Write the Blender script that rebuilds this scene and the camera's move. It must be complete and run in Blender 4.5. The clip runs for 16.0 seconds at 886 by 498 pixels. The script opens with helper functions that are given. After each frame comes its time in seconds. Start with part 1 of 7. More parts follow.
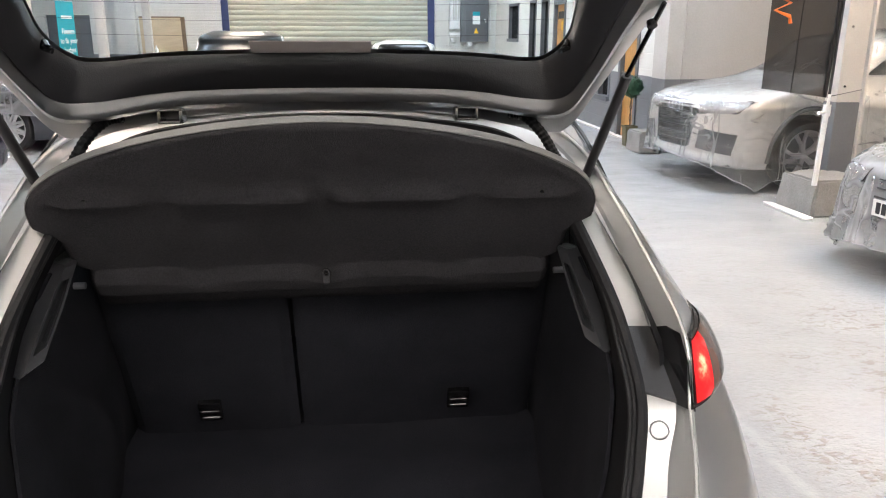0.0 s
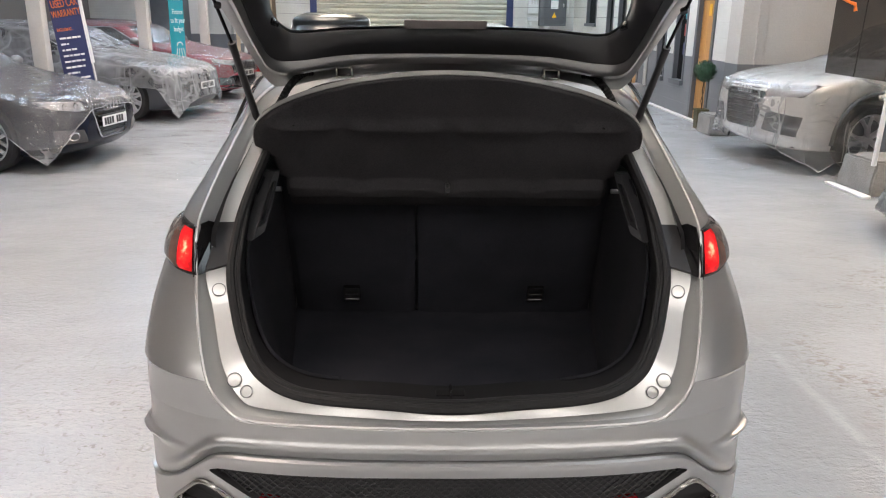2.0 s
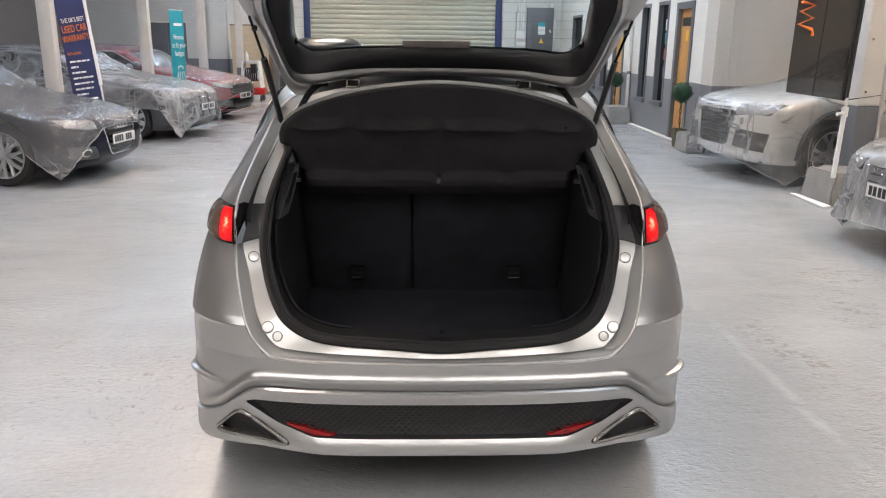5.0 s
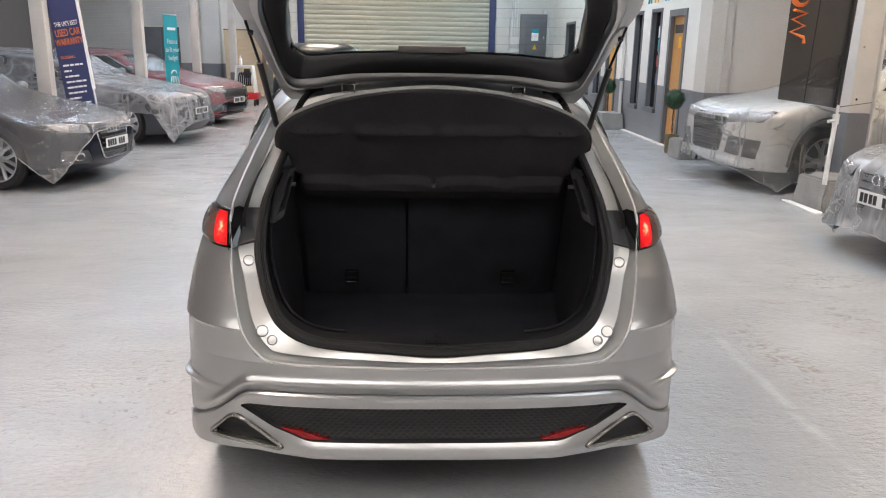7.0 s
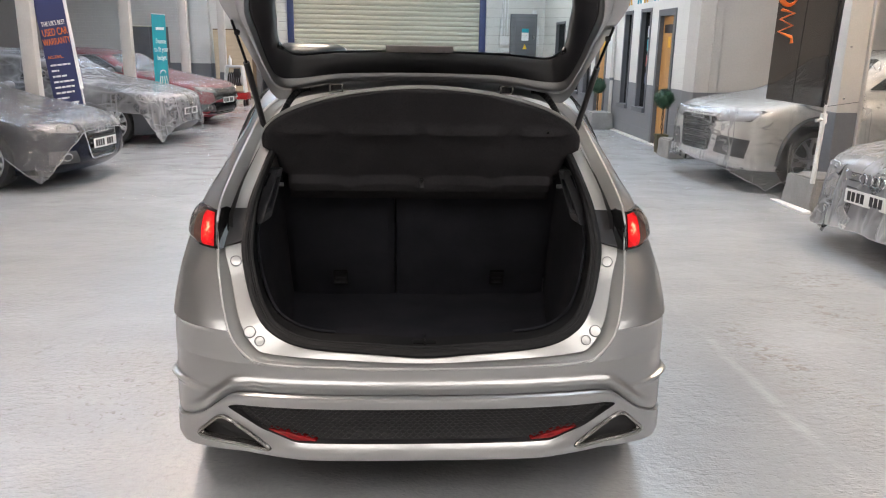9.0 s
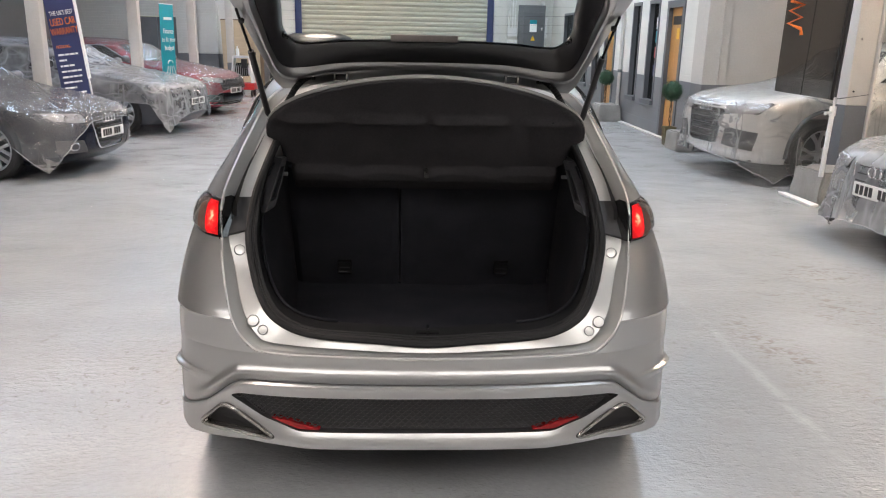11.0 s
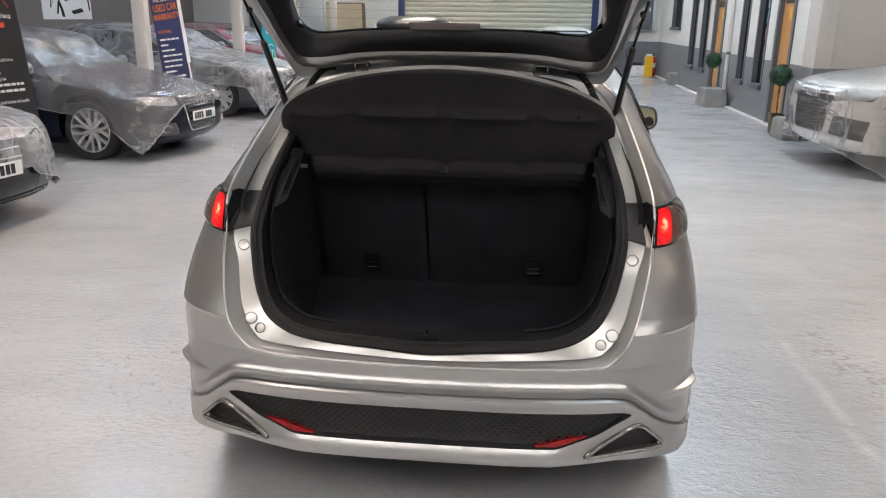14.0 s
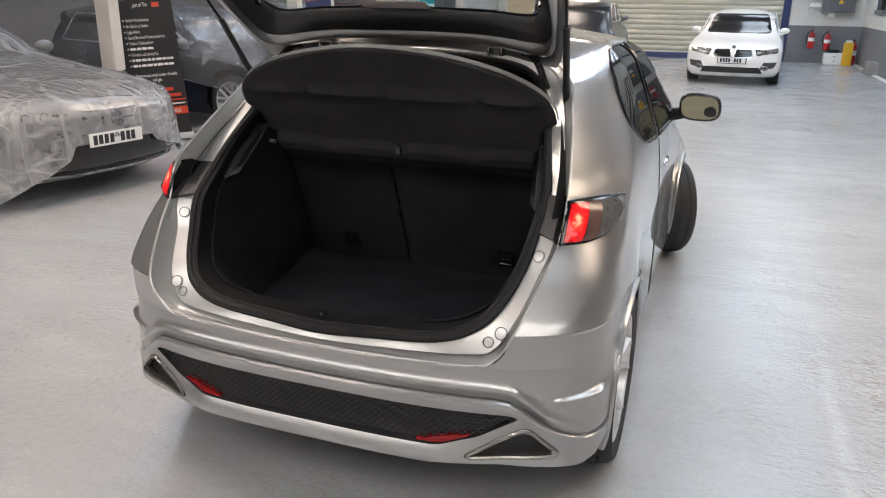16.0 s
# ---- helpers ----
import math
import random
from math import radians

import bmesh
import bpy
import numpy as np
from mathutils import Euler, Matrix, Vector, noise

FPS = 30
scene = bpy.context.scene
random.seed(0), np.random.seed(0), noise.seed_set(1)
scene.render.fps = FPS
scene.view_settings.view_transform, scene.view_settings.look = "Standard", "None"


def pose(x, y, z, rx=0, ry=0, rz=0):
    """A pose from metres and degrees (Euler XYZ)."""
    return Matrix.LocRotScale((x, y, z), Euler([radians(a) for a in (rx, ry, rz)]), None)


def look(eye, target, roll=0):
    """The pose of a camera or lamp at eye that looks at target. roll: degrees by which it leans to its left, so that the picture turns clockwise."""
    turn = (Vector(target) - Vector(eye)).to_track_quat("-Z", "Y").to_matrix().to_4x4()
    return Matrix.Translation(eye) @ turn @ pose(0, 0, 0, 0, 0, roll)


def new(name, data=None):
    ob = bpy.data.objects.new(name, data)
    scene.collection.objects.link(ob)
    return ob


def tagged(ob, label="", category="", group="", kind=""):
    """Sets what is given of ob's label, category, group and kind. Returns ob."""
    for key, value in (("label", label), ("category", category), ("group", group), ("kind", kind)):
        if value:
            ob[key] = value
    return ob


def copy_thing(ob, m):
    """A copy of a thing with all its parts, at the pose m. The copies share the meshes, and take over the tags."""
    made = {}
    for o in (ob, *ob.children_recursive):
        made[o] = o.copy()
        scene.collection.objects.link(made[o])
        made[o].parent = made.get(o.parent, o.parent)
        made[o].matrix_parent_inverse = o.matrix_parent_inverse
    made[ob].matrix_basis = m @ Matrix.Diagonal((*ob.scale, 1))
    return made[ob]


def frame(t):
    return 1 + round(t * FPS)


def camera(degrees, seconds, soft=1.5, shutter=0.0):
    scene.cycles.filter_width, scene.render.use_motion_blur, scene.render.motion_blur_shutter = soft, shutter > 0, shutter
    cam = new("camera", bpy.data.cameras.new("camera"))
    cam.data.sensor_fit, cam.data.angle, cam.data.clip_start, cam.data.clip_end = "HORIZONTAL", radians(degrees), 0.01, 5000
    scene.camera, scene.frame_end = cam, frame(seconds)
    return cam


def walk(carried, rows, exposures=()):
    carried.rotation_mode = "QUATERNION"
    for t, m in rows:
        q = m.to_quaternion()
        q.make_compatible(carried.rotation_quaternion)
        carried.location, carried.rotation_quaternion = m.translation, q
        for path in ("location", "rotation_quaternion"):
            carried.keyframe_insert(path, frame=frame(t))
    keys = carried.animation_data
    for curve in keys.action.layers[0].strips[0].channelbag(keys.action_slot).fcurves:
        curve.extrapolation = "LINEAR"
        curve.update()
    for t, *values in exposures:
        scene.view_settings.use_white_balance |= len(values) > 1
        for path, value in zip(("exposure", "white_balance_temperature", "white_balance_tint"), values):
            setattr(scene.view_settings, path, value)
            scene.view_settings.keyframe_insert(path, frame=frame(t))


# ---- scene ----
cam = camera(60.3, 16.0, soft=1.1)
PATH = [
    (0, (0.075, -1.303, 1.647), (0.296, 0.608, 1.099), 0.1),
    (0.5, (-0.023, -1.54, 1.638), (0.087, 0.379, 1.085), 0.5),
    (1, (-0.037, -1.731, 1.646), (0.023, 0.185, 1.078), 0.9),
    (1.5, (-0.025, -1.91, 1.636), (0.013, 0.003, 1.056), 0.8),
    (2, (-0.067, -2.051, 1.644), (-0.024, -0.139, 1.057), 0.7),
    (2.5, (-0.117, -2.188, 1.623), (-0.057, -0.279, 1.03), 0.6),
    (3, (-0.073, -2.303, 1.612), (0.001, -0.393, 1.024), 0.5),
    (3.5, (-0.029, -2.453, 1.619), (0.05, -0.539, 1.045), 0.6),
    (4, (-0.046, -2.561, 1.63), (0.024, -0.64, 1.077), 0.6),
    (6.5, (-0.099, -2.598, 1.621), (-0.031, -0.667, 1.106), 0.8),
    (7, (-0.089, -2.598, 1.625), (-0.004, -0.666, 1.113), 1.0),
    (7.5, (-0.082, -2.594, 1.624), (0.014, -0.662, 1.117), 1.0),
    (8, (-0.083, -2.593, 1.621), (0.019, -0.661, 1.116), 1.0),
    (8.5, (-0.08, -2.59, 1.623), (0.025, -0.658, 1.116), 1.0),
    (9, (-0.078, -2.594, 1.625), (0.03, -0.664, 1.113), 1.0),
    (11.5, (-0.065, -2.593, 1.617), (0.014, -0.668, 1.08), 1.2),
    (12, (-0.077, -2.6, 1.623), (-0.02, -0.676, 1.082), 1.0),
    (12.5, (-0.06, -2.606, 1.626), (-0.034, -0.682, 1.08), 1.0),
    (13, (0.001, -2.602, 1.634), (-0.023, -0.68, 1.079), 0.9),
    (13.5, (0.096, -2.536, 1.629), (0.007, -0.62, 1.062), 0.9),
    (14, (0.267, -2.432, 1.646), (0.081, -0.528, 1.065), 0.7),
    (14.5, (0.434, -2.383, 1.654), (0.131, -0.498, 1.058), 0.4),
    (15, (0.706, -2.374, 1.662), (0.278, -0.519, 1.051), 0.1),
    (15.5, (0.928, -2.316, 1.642), (0.386, -0.495, 1.019), 0.3),
    (16, (1.127, -2.185, 1.644), (0.478, -0.401, 1.016), 0.8),
]
EXPOSURES = [(0, 0.62, 6750, 10), (0.5, 0.55, 6750, 10), (1, 0.38, 6750, 10), (1.5, 0.30, 6750, 10), (2.5, 0.15, 6750, 10), (4, 0.10, 6750, 10), (7, 0.11, 6750, 10), (13, 0.08, 6750, 10), (15, 0.0, 6750, 10), (16, -0.02, 6750, 10)]
walk(cam, [(t, look(eye, target, roll)) for t, eye, target, roll in PATH], EXPOSURES)

# ---- world and light ----
world = bpy.data.worlds.new("world")
scene.world = world
world.use_nodes = True
sky = world.node_tree.nodes.new("ShaderNodeTexSky")
sky.sky_type, sky.sun_disc = "NISHITA", False
sky.sun_elevation, sky.sun_rotation = radians(40), radians(200)
world.node_tree.links.new(sky.outputs[0], world.node_tree.nodes["Background"].inputs[0])
world.node_tree.nodes["Background"].inputs[1].default_value = 0.1


ROOM_W, ROOM_E, ROOM_S, ROOM_N, ROOM_H = -10.3, 4.4, -9.0, 22.3, 5.2
BAY_E = 10.5
# rooflights out of view; the south row and the bay one are added fill
SKYLIGHTS = [(x, y) for x in (-5.4, -2.4, 2.4) for y in (0.5, 6.5, 12.5, 18.5) if (x, y) != (-5.4, 0.5)] + [(x, -5.5) for x in (-7.2, -2.4, 2.4, 7.2)] + [(5.4, 2.9)]
half_width = lambda x, y: 2.2 if y < -3 else 1.25 if x == 2.4 else 0.8 if x > 5 else 0.55

# ---- materials ----
def mat(name, color=(0.5, 0.5, 0.5), rough=0.5, metal=0.0, spec=0.5, coat=0.0, noise1=0.0, scale1=3.0, noise2=0.0, scale2=60.0,
        bump=0.0, bscale=80.0, rvar=0.0, emit=None, power=0.0, transmission=0.0, tint=None, stretch=None):
    m = bpy.data.materials.new(name)
    m.use_nodes = True
    nt = m.node_tree
    b = nt.nodes["Principled BSDF"]
    b.inputs["Base Color"].default_value = (*color, 1)
    b.inputs["Roughness"].default_value = rough
    b.inputs["Metallic"].default_value = metal
    b.inputs["Specular IOR Level"].default_value = spec
    b.inputs["Coat Weight"].default_value = coat
    b.inputs["Coat Roughness"].default_value = 0.04
    b.inputs["Transmission Weight"].default_value = transmission
    if emit:
        b.inputs["Emission Color"].default_value = (*emit, 1)
        b.inputs["Emission Strength"].default_value = power
    co = nt.nodes.new("ShaderNodeTexCoord").outputs["Object"]
    if stretch:
        mp = nt.nodes.new("ShaderNodeMapping")
        mp.inputs["Scale"].default_value = stretch
        nt.links.new(co, mp.inputs[0])
        co = mp.outputs[0]

    def tex(scale, detail=4):
        n = nt.nodes.new("ShaderNodeTexNoise")
        n.inputs["Scale"].default_value, n.inputs["Detail"].default_value = scale, detail
        nt.links.new(co, n.inputs["Vector"])
        return n.outputs["Fac"]

    def ranged(src, lo, hi):
        r = nt.nodes.new("ShaderNodeMapRange")
        r.inputs[1].default_value, r.inputs[2].default_value, r.inputs[3].default_value, r.inputs[4].default_value = 0.3, 0.7, lo, hi
        nt.links.new(src, r.inputs[0])
        return r.outputs[0]
    if noise1 or noise2:
        mix = nt.nodes.new("ShaderNodeMix")
        mix.data_type, mix.blend_type = "RGBA", "MULTIPLY"
        mix.inputs[0].default_value = 1.0
        mul = nt.nodes.new("ShaderNodeMath")
        mul.operation = "MULTIPLY"
        nt.links.new(ranged(tex(scale1), 1 - noise1, 1 + noise1), mul.inputs[0])
        nt.links.new(ranged(tex(scale2), 1 - noise2, 1 + noise2), mul.inputs[1])
        mix.inputs["A"].default_value = (*color, 1)
        nt.links.new(mul.outputs[0], mix.inputs["B"])
        if tint:
            mix2 = nt.nodes.new("ShaderNodeMix")
            mix2.data_type = "RGBA"
            nt.links.new(ranged(tex(scale1 * 0.37), 0.0, 1.0), mix2.inputs[0])
            mix2.inputs["A"].default_value = (*color, 1)
            mix2.inputs["B"].default_value = (*tint, 1)
            nt.links.new(mix2.outputs["Result"], mix.inputs["A"])
        nt.links.new(mix.outputs["Result"], b.inputs["Base Color"])
    if rvar:
        nt.links.new(ranged(tex(scale1 * 1.7), max(0.02, rough - rvar), rough + rvar), b.inputs["Roughness"])
    if bump:
        bp = nt.nodes.new("ShaderNodeBump")
        bp.inputs["Strength"].default_value, bp.inputs["Distance"].default_value = bump, 0.01
        nt.links.new(tex(bscale, 5), bp.inputs["Height"])
        nt.links.new(bp.outputs[0], b.inputs["Normal"])
    return m


def masonry(name, color, low, line, brick_w, brick_h, joint=0.006, axis="x", bump=0.5):
    """Painted blocks: one paint above the line, a darker one below."""
    m = mat(name, color, 0.55, noise1=0.05, scale1=1.3, noise2=0.04, scale2=40, bump=0.0)
    nt = m.node_tree
    b = nt.nodes["Principled BSDF"]
    geo = nt.nodes.new("ShaderNodeNewGeometry")
    sep = nt.nodes.new("ShaderNodeSeparateXYZ")
    nt.links.new(geo.outputs["Position"], sep.inputs[0])
    step = nt.nodes.new("ShaderNodeMath")
    step.operation, step.inputs[1].default_value = "LESS_THAN", line
    nt.links.new(sep.outputs["Z"], step.inputs[0])
    mix = nt.nodes.new("ShaderNodeMix")
    mix.data_type = "RGBA"
    old = b.inputs["Base Color"].links[0].from_socket
    dark = nt.nodes.new("ShaderNodeMix")
    dark.data_type, dark.blend_type = "RGBA", "MULTIPLY"
    dark.inputs[0].default_value = 1
    nt.links.new(old, dark.inputs["A"])
    dark.inputs["B"].default_value = (*[l / c for l, c in zip(low, color)], 1)
    nt.links.new(step.outputs[0], mix.inputs[0])
    nt.links.new(old, mix.inputs["A"])
    nt.links.new(dark.outputs["Result"], mix.inputs["B"])
    nt.links.new(mix.outputs["Result"], b.inputs["Base Color"])
    comb = nt.nodes.new("ShaderNodeCombineXYZ")
    nt.links.new(sep.outputs["X" if axis == "x" else "Y"], comb.inputs[0])
    nt.links.new(sep.outputs["Z"], comb.inputs[1])
    br = nt.nodes.new("ShaderNodeTexBrick")
    br.inputs["Color1"].default_value = br.inputs["Color2"].default_value = (1, 1, 1, 1)
    br.inputs["Mortar"].default_value = (0, 0, 0, 1)
    br.inputs["Scale"].default_value = 1.0
    br.inputs["Mortar Size"].default_value = joint
    br.inputs["Mortar Smooth"].default_value = 0.5
    br.inputs["Brick Width"].default_value, br.inputs["Row Height"].default_value = brick_w, brick_h
    nt.links.new(comb.outputs[0], br.inputs["Vector"])
    bp = nt.nodes.new("ShaderNodeBump")
    bp.inputs["Strength"].default_value, bp.inputs["Distance"].default_value = bump, 0.008
    nt.links.new(br.outputs["Color"], bp.inputs["Height"])
    ns = nt.nodes.new("ShaderNodeTexNoise")
    ns.inputs["Scale"].default_value = 45
    nt.links.new(geo.outputs["Position"], ns.inputs["Vector"])
    bp2 = nt.nodes.new("ShaderNodeBump")
    bp2.inputs["Strength"].default_value, bp2.inputs["Distance"].default_value = 0.25, 0.006
    nt.links.new(ns.outputs["Fac"], bp2.inputs["Height"])
    nt.links.new(bp.outputs[0], bp2.inputs["Normal"])
    nt.links.new(bp2.outputs[0], b.inputs["Normal"])
    return m


def floor_paint():
    """Glossy grey floor paint: roller streaks, worn specks, orange-peel relief."""
    m = mat("floor_paint", (0.39, 0.40, 0.41), 0.17, spec=0.7)
    nt = m.node_tree
    b = nt.nodes["Principled BSDF"]
    geo = nt.nodes.new("ShaderNodeNewGeometry")

    def tex(scale, detail, stretch=None, distort=0.0, rot=0.0):
        n = nt.nodes.new("ShaderNodeTexNoise")
        n.inputs["Scale"].default_value, n.inputs["Detail"].default_value, n.inputs["Distortion"].default_value = scale, detail, distort
        src = geo.outputs["Position"]
        if stretch:
            mp = nt.nodes.new("ShaderNodeMapping")
            mp.inputs["Scale"].default_value = stretch
            mp.inputs["Rotation"].default_value = (0, 0, radians(rot))
            nt.links.new(src, mp.inputs[0])
            src = mp.outputs[0]
        nt.links.new(src, n.inputs["Vector"])
        return n.outputs["Fac"]

    def ranged(src, a, c, lo, hi):
        r = nt.nodes.new("ShaderNodeMapRange")
        for i, v in zip((1, 2, 3, 4), (a, c, lo, hi)):
            r.inputs[i].default_value = v
        nt.links.new(src, r.inputs[0])
        return r.outputs[0]

    def times(p, q):
        n = nt.nodes.new("ShaderNodeMath")
        n.operation = "MULTIPLY"
        nt.links.new(p, n.inputs[0])
        nt.links.new(q, n.inputs[1])
        return n.outputs[0]
    tone = times(ranged(tex(0.5, 4, None, 0.6), 0.3, 0.7, 0.91, 1.07), ranged(tex(1.1, 6, (0.6, 1.3, 1), 1.4, 24), 0.3, 0.7, 0.94, 1.06))
    tone = times(tone, ranged(tex(38, 4), 0.25, 0.75, 0.95, 1.05))
    base = nt.nodes.new("ShaderNodeMix")
    base.data_type, base.blend_type = "RGBA", "MULTIPLY"
    base.inputs[0].default_value = 1
    base.inputs["A"].default_value = (0.39, 0.40, 0.41, 1)
    nt.links.new(tone, base.inputs["B"])
    # chipped specks, crowded in some patches, and long faint scuffs
    spk = times(ranged(tex(26, 7, None, 0.8), 0.60, 0.66, 0.0, 1.0), ranged(tex(0.6, 3), 0.52, 0.70, 0.0, 0.55))
    scf = times(ranged(tex(5, 8, (0.5, 3.5, 1), 1.5, -20), 0.64, 0.70, 0.0, 0.5), ranged(tex(0.9, 2), 0.45, 0.65, 0.0, 0.7))
    col = base.outputs["Result"]
    # bare gritty patches and the remains of a white line beyond it, where the car has been driven in
    sep = nt.nodes.new("ShaderNodeSeparateXYZ")
    nt.links.new(geo.outputs["Position"], sep.inputs[0])
    off = nt.nodes.new("ShaderNodeMath")
    off.operation, off.inputs[1].default_value = "SUBTRACT", 1.715
    nt.links.new(sep.outputs["X"], off.inputs[0])
    side = nt.nodes.new("ShaderNodeMath")
    side.operation = "ABSOLUTE"
    nt.links.new(off.outputs[0], side.inputs[0])
    band = times(ranged(side.outputs[0], 0.010, 0.050, 1.0, 0.0), ranged(tex(5.5, 8, (1.4, 0.6, 1), 1.2), 0.44, 0.62, 0.0, 1.0))
    band = times(times(band, ranged(sep.outputs["Y"], 1.2, 2.2, 0.34, 0.03)), ranged(sep.outputs["Y"], -0.2, 0.5, 0.0, 1.0))
    beyond = times(ranged(off.outputs[0], 0.02, 0.2, 0.0, 1.0), ranged(sep.outputs["Y"], 2.2, 4.0, 1.0, 0.0))
    grit = times(times(ranged(tex(17, 8, (0.8, 1.4, 1), 1.2), 0.54, 0.62, 0.0, 0.5), ranged(tex(1.2, 3), 0.44, 0.58, 0.0, 1.0)), beyond)
    for fac, c in ((spk, (0.17, 0.145, 0.125, 1)), (scf, (0.28, 0.27, 0.26, 1)), (grit, (0.24, 0.20, 0.165, 1)), (band, (0.60, 0.61, 0.62, 1))):
        mix = nt.nodes.new("ShaderNodeMix")
        mix.data_type = "RGBA"
        nt.links.new(fac, mix.inputs[0])
        nt.links.new(col, mix.inputs["A"])
        mix.inputs["B"].default_value = c
        col = mix.outputs["Result"]
    nt.links.new(col, b.inputs["Base Color"])
    nt.links.new(ranged(tex(2.0, 5, (0.8, 1.3, 1), 1.0, 20), 0.3, 0.7, 0.13, 0.25), b.inputs["Roughness"])
    # raised dabs and drips of paint, glossier than the rest, thick in some places, on top of the orange peel
    dabs = times(ranged(tex(44, 2, (0.55, 1.25, 1), 0.4, 32), 0.58, 0.74, 0.0, 1.0), ranged(tex(1.1, 3), 0.42, 0.60, 0.15, 1.0))
    rub = nt.nodes.new("ShaderNodeMath")
    rub.operation, rub.use_clamp = "SUBTRACT", True
    nt.links.new(b.inputs["Roughness"].links[0].from_socket, rub.inputs[0])
    nt.links.new(ranged(dabs, 0.0, 1.0, 0.0, 0.10), rub.inputs[1])
    nt.links.new(rub.outputs[0], b.inputs["Roughness"])
    # the coat lies thickest and most rippled along both sides of the parked hatchback
    wide = nt.nodes.new("ShaderNodeMath")
    wide.operation = "ABSOLUTE"
    nt.links.new(sep.outputs["X"], wide.inputs[0])
    lanes = times(ranged(wide.outputs[0], 0.85, 1.15, 0.0, 1.0), ranged(sep.outputs["Y"], 1.6, 3.2, 1.0, 0.0))
    last = None
    for src, strength, dist in ((tex(75, 3), 0.30, 0.006), (tex(19, 6), 0.20, 0.012), (tex(4.0, 3, (0.8, 1.3, 1)), 0.20, 0.03), (dabs, 0.35, 0.004), (times(times(ranged(tex(30, 5, (0.7, 1.2, 1), 0.6), 0.40, 0.66, 0.0, 1.0), ranged(tex(1.7, 3), 0.40, 0.62, 0.0, 1.0)), lanes), 0.45, 0.005), (grit, 0.5, -0.006)):
        bp = nt.nodes.new("ShaderNodeBump")
        bp.inputs["Strength"].default_value, bp.inputs["Distance"].default_value = strength, dist
        nt.links.new(src, bp.inputs["Height"])
        if last:
            nt.links.new(last, bp.inputs["Normal"])
        last = bp.outputs[0]
    nt.links.new(last, b.inputs["Normal"])
    return m


def film_plastic(name, density=0.1, tone=(0.8, 0.82, 0.84), rough=0.16, lines=0.25, gloss=1.0, relief=0.5, size=1.0):
    """Thin clear plastic sheet: a faint milky body, sharp crossing creases and hanging pleats, and a gloss that grows at grazing angles."""
    m = bpy.data.materials.new(name)
    m.use_nodes = True
    nt = m.node_tree
    nt.nodes.remove(nt.nodes["Principled BSDF"])
    co = nt.nodes.new("ShaderNodeTexCoord").outputs["Object"]

    def tex(scale, detail, distort, stretch=(1, 1, 1), rot=(0, 0, 0)):
        mp = nt.nodes.new("ShaderNodeMapping")
        mp.inputs["Scale"].default_value = stretch
        mp.inputs["Rotation"].default_value = [radians(a) for a in rot]
        nt.links.new(co, mp.inputs[0])
        n = nt.nodes.new("ShaderNodeTexNoise")
        n.inputs["Scale"].default_value, n.inputs["Detail"].default_value, n.inputs["Distortion"].default_value = scale * size, detail, distort
        nt.links.new(mp.outputs[0], n.inputs["Vector"])
        return n.outputs["Fac"]

    def ranged(src, a, c, lo, hi):
        r = nt.nodes.new("ShaderNodeMapRange")
        for i, v in zip((1, 2, 3, 4), (a, c, lo, hi)):
            r.inputs[i].default_value = v
        nt.links.new(src, r.inputs[0])
        return r.outputs[0]

    def calc(op, p, q):
        n = nt.nodes.new("ShaderNodeMath")
        n.operation = op
        for k, v in enumerate((p, q)):
            if isinstance(v, (int, float)):
                n.inputs[k].default_value = v
            else:
                nt.links.new(v, n.inputs[k])
        return n.outputs[0]

    def vein(src, width):
        """A thin line where the noise crosses its middle."""
        return ranged(calc("ABSOLUTE", calc("SUBTRACT", src, 0.5), 0.0), 0.0, width, 1.0, 0.0)
    def folds(scale, stretch, rot, width):
        return calc("MULTIPLY", vein(tex(scale, 1.5, 0.15, stretch, rot), width), ranged(tex(scale * 0.6, 2, 0.3, stretch, rot), 0.45, 0.62, 0.0, 1.0))
    wide = calc("MAXIMUM", folds(2.2, (1, 0.35, 0.8), (15, 25, 30), 0.05), folds(2.6, (0.35, 1, 0.9), (35, 10, -25), 0.05))
    fine = calc("MAXIMUM", folds(5.5, (1, 0.3, 0.5), (50, 10, 60), 0.06), folds(6.5, (0.4, 0.3, 1), (10, 40, 20), 0.06))
    pleat = folds(6.0, (1, 1, 0.09), (0, 0, 0), 0.05)
    crease = calc("MAXIMUM", calc("MAXIMUM", wide, fine), pleat)
    body = calc("ADD", ranged(tex(2.4, 3, 0.5), 0.35, 0.7, density * 0.75, density * 1.3), calc("MULTIPLY", crease, lines))
    last = None
    for src, strength, dist in ((tex(1.6, 3, 0.6), relief * 0.55, 0.05), (tex(6.0, 4, 1.0), relief * 0.3, 0.016), (crease, min(1.0, relief * 1.4), 0.014)):
        bp = nt.nodes.new("ShaderNodeBump")
        bp.inputs["Strength"].default_value, bp.inputs["Distance"].default_value = strength, dist
        nt.links.new(src, bp.inputs["Height"])
        if last:
            nt.links.new(last, bp.inputs["Normal"])
        last = bp.outputs[0]
    clear = nt.nodes.new("ShaderNodeBsdfTransparent")
    clear.inputs[0].default_value = (0.97, 0.97, 0.97, 1)
    milk = nt.nodes.new("ShaderNodeBsdfDiffuse")
    back = nt.nodes.new("ShaderNodeBsdfTranslucent")
    for n in (milk, back):
        n.inputs["Color"].default_value = (*tone, 1)
        nt.links.new(last, n.inputs["Normal"])
    soft = nt.nodes.new("ShaderNodeMixShader")
    soft.inputs[0].default_value = 0.35
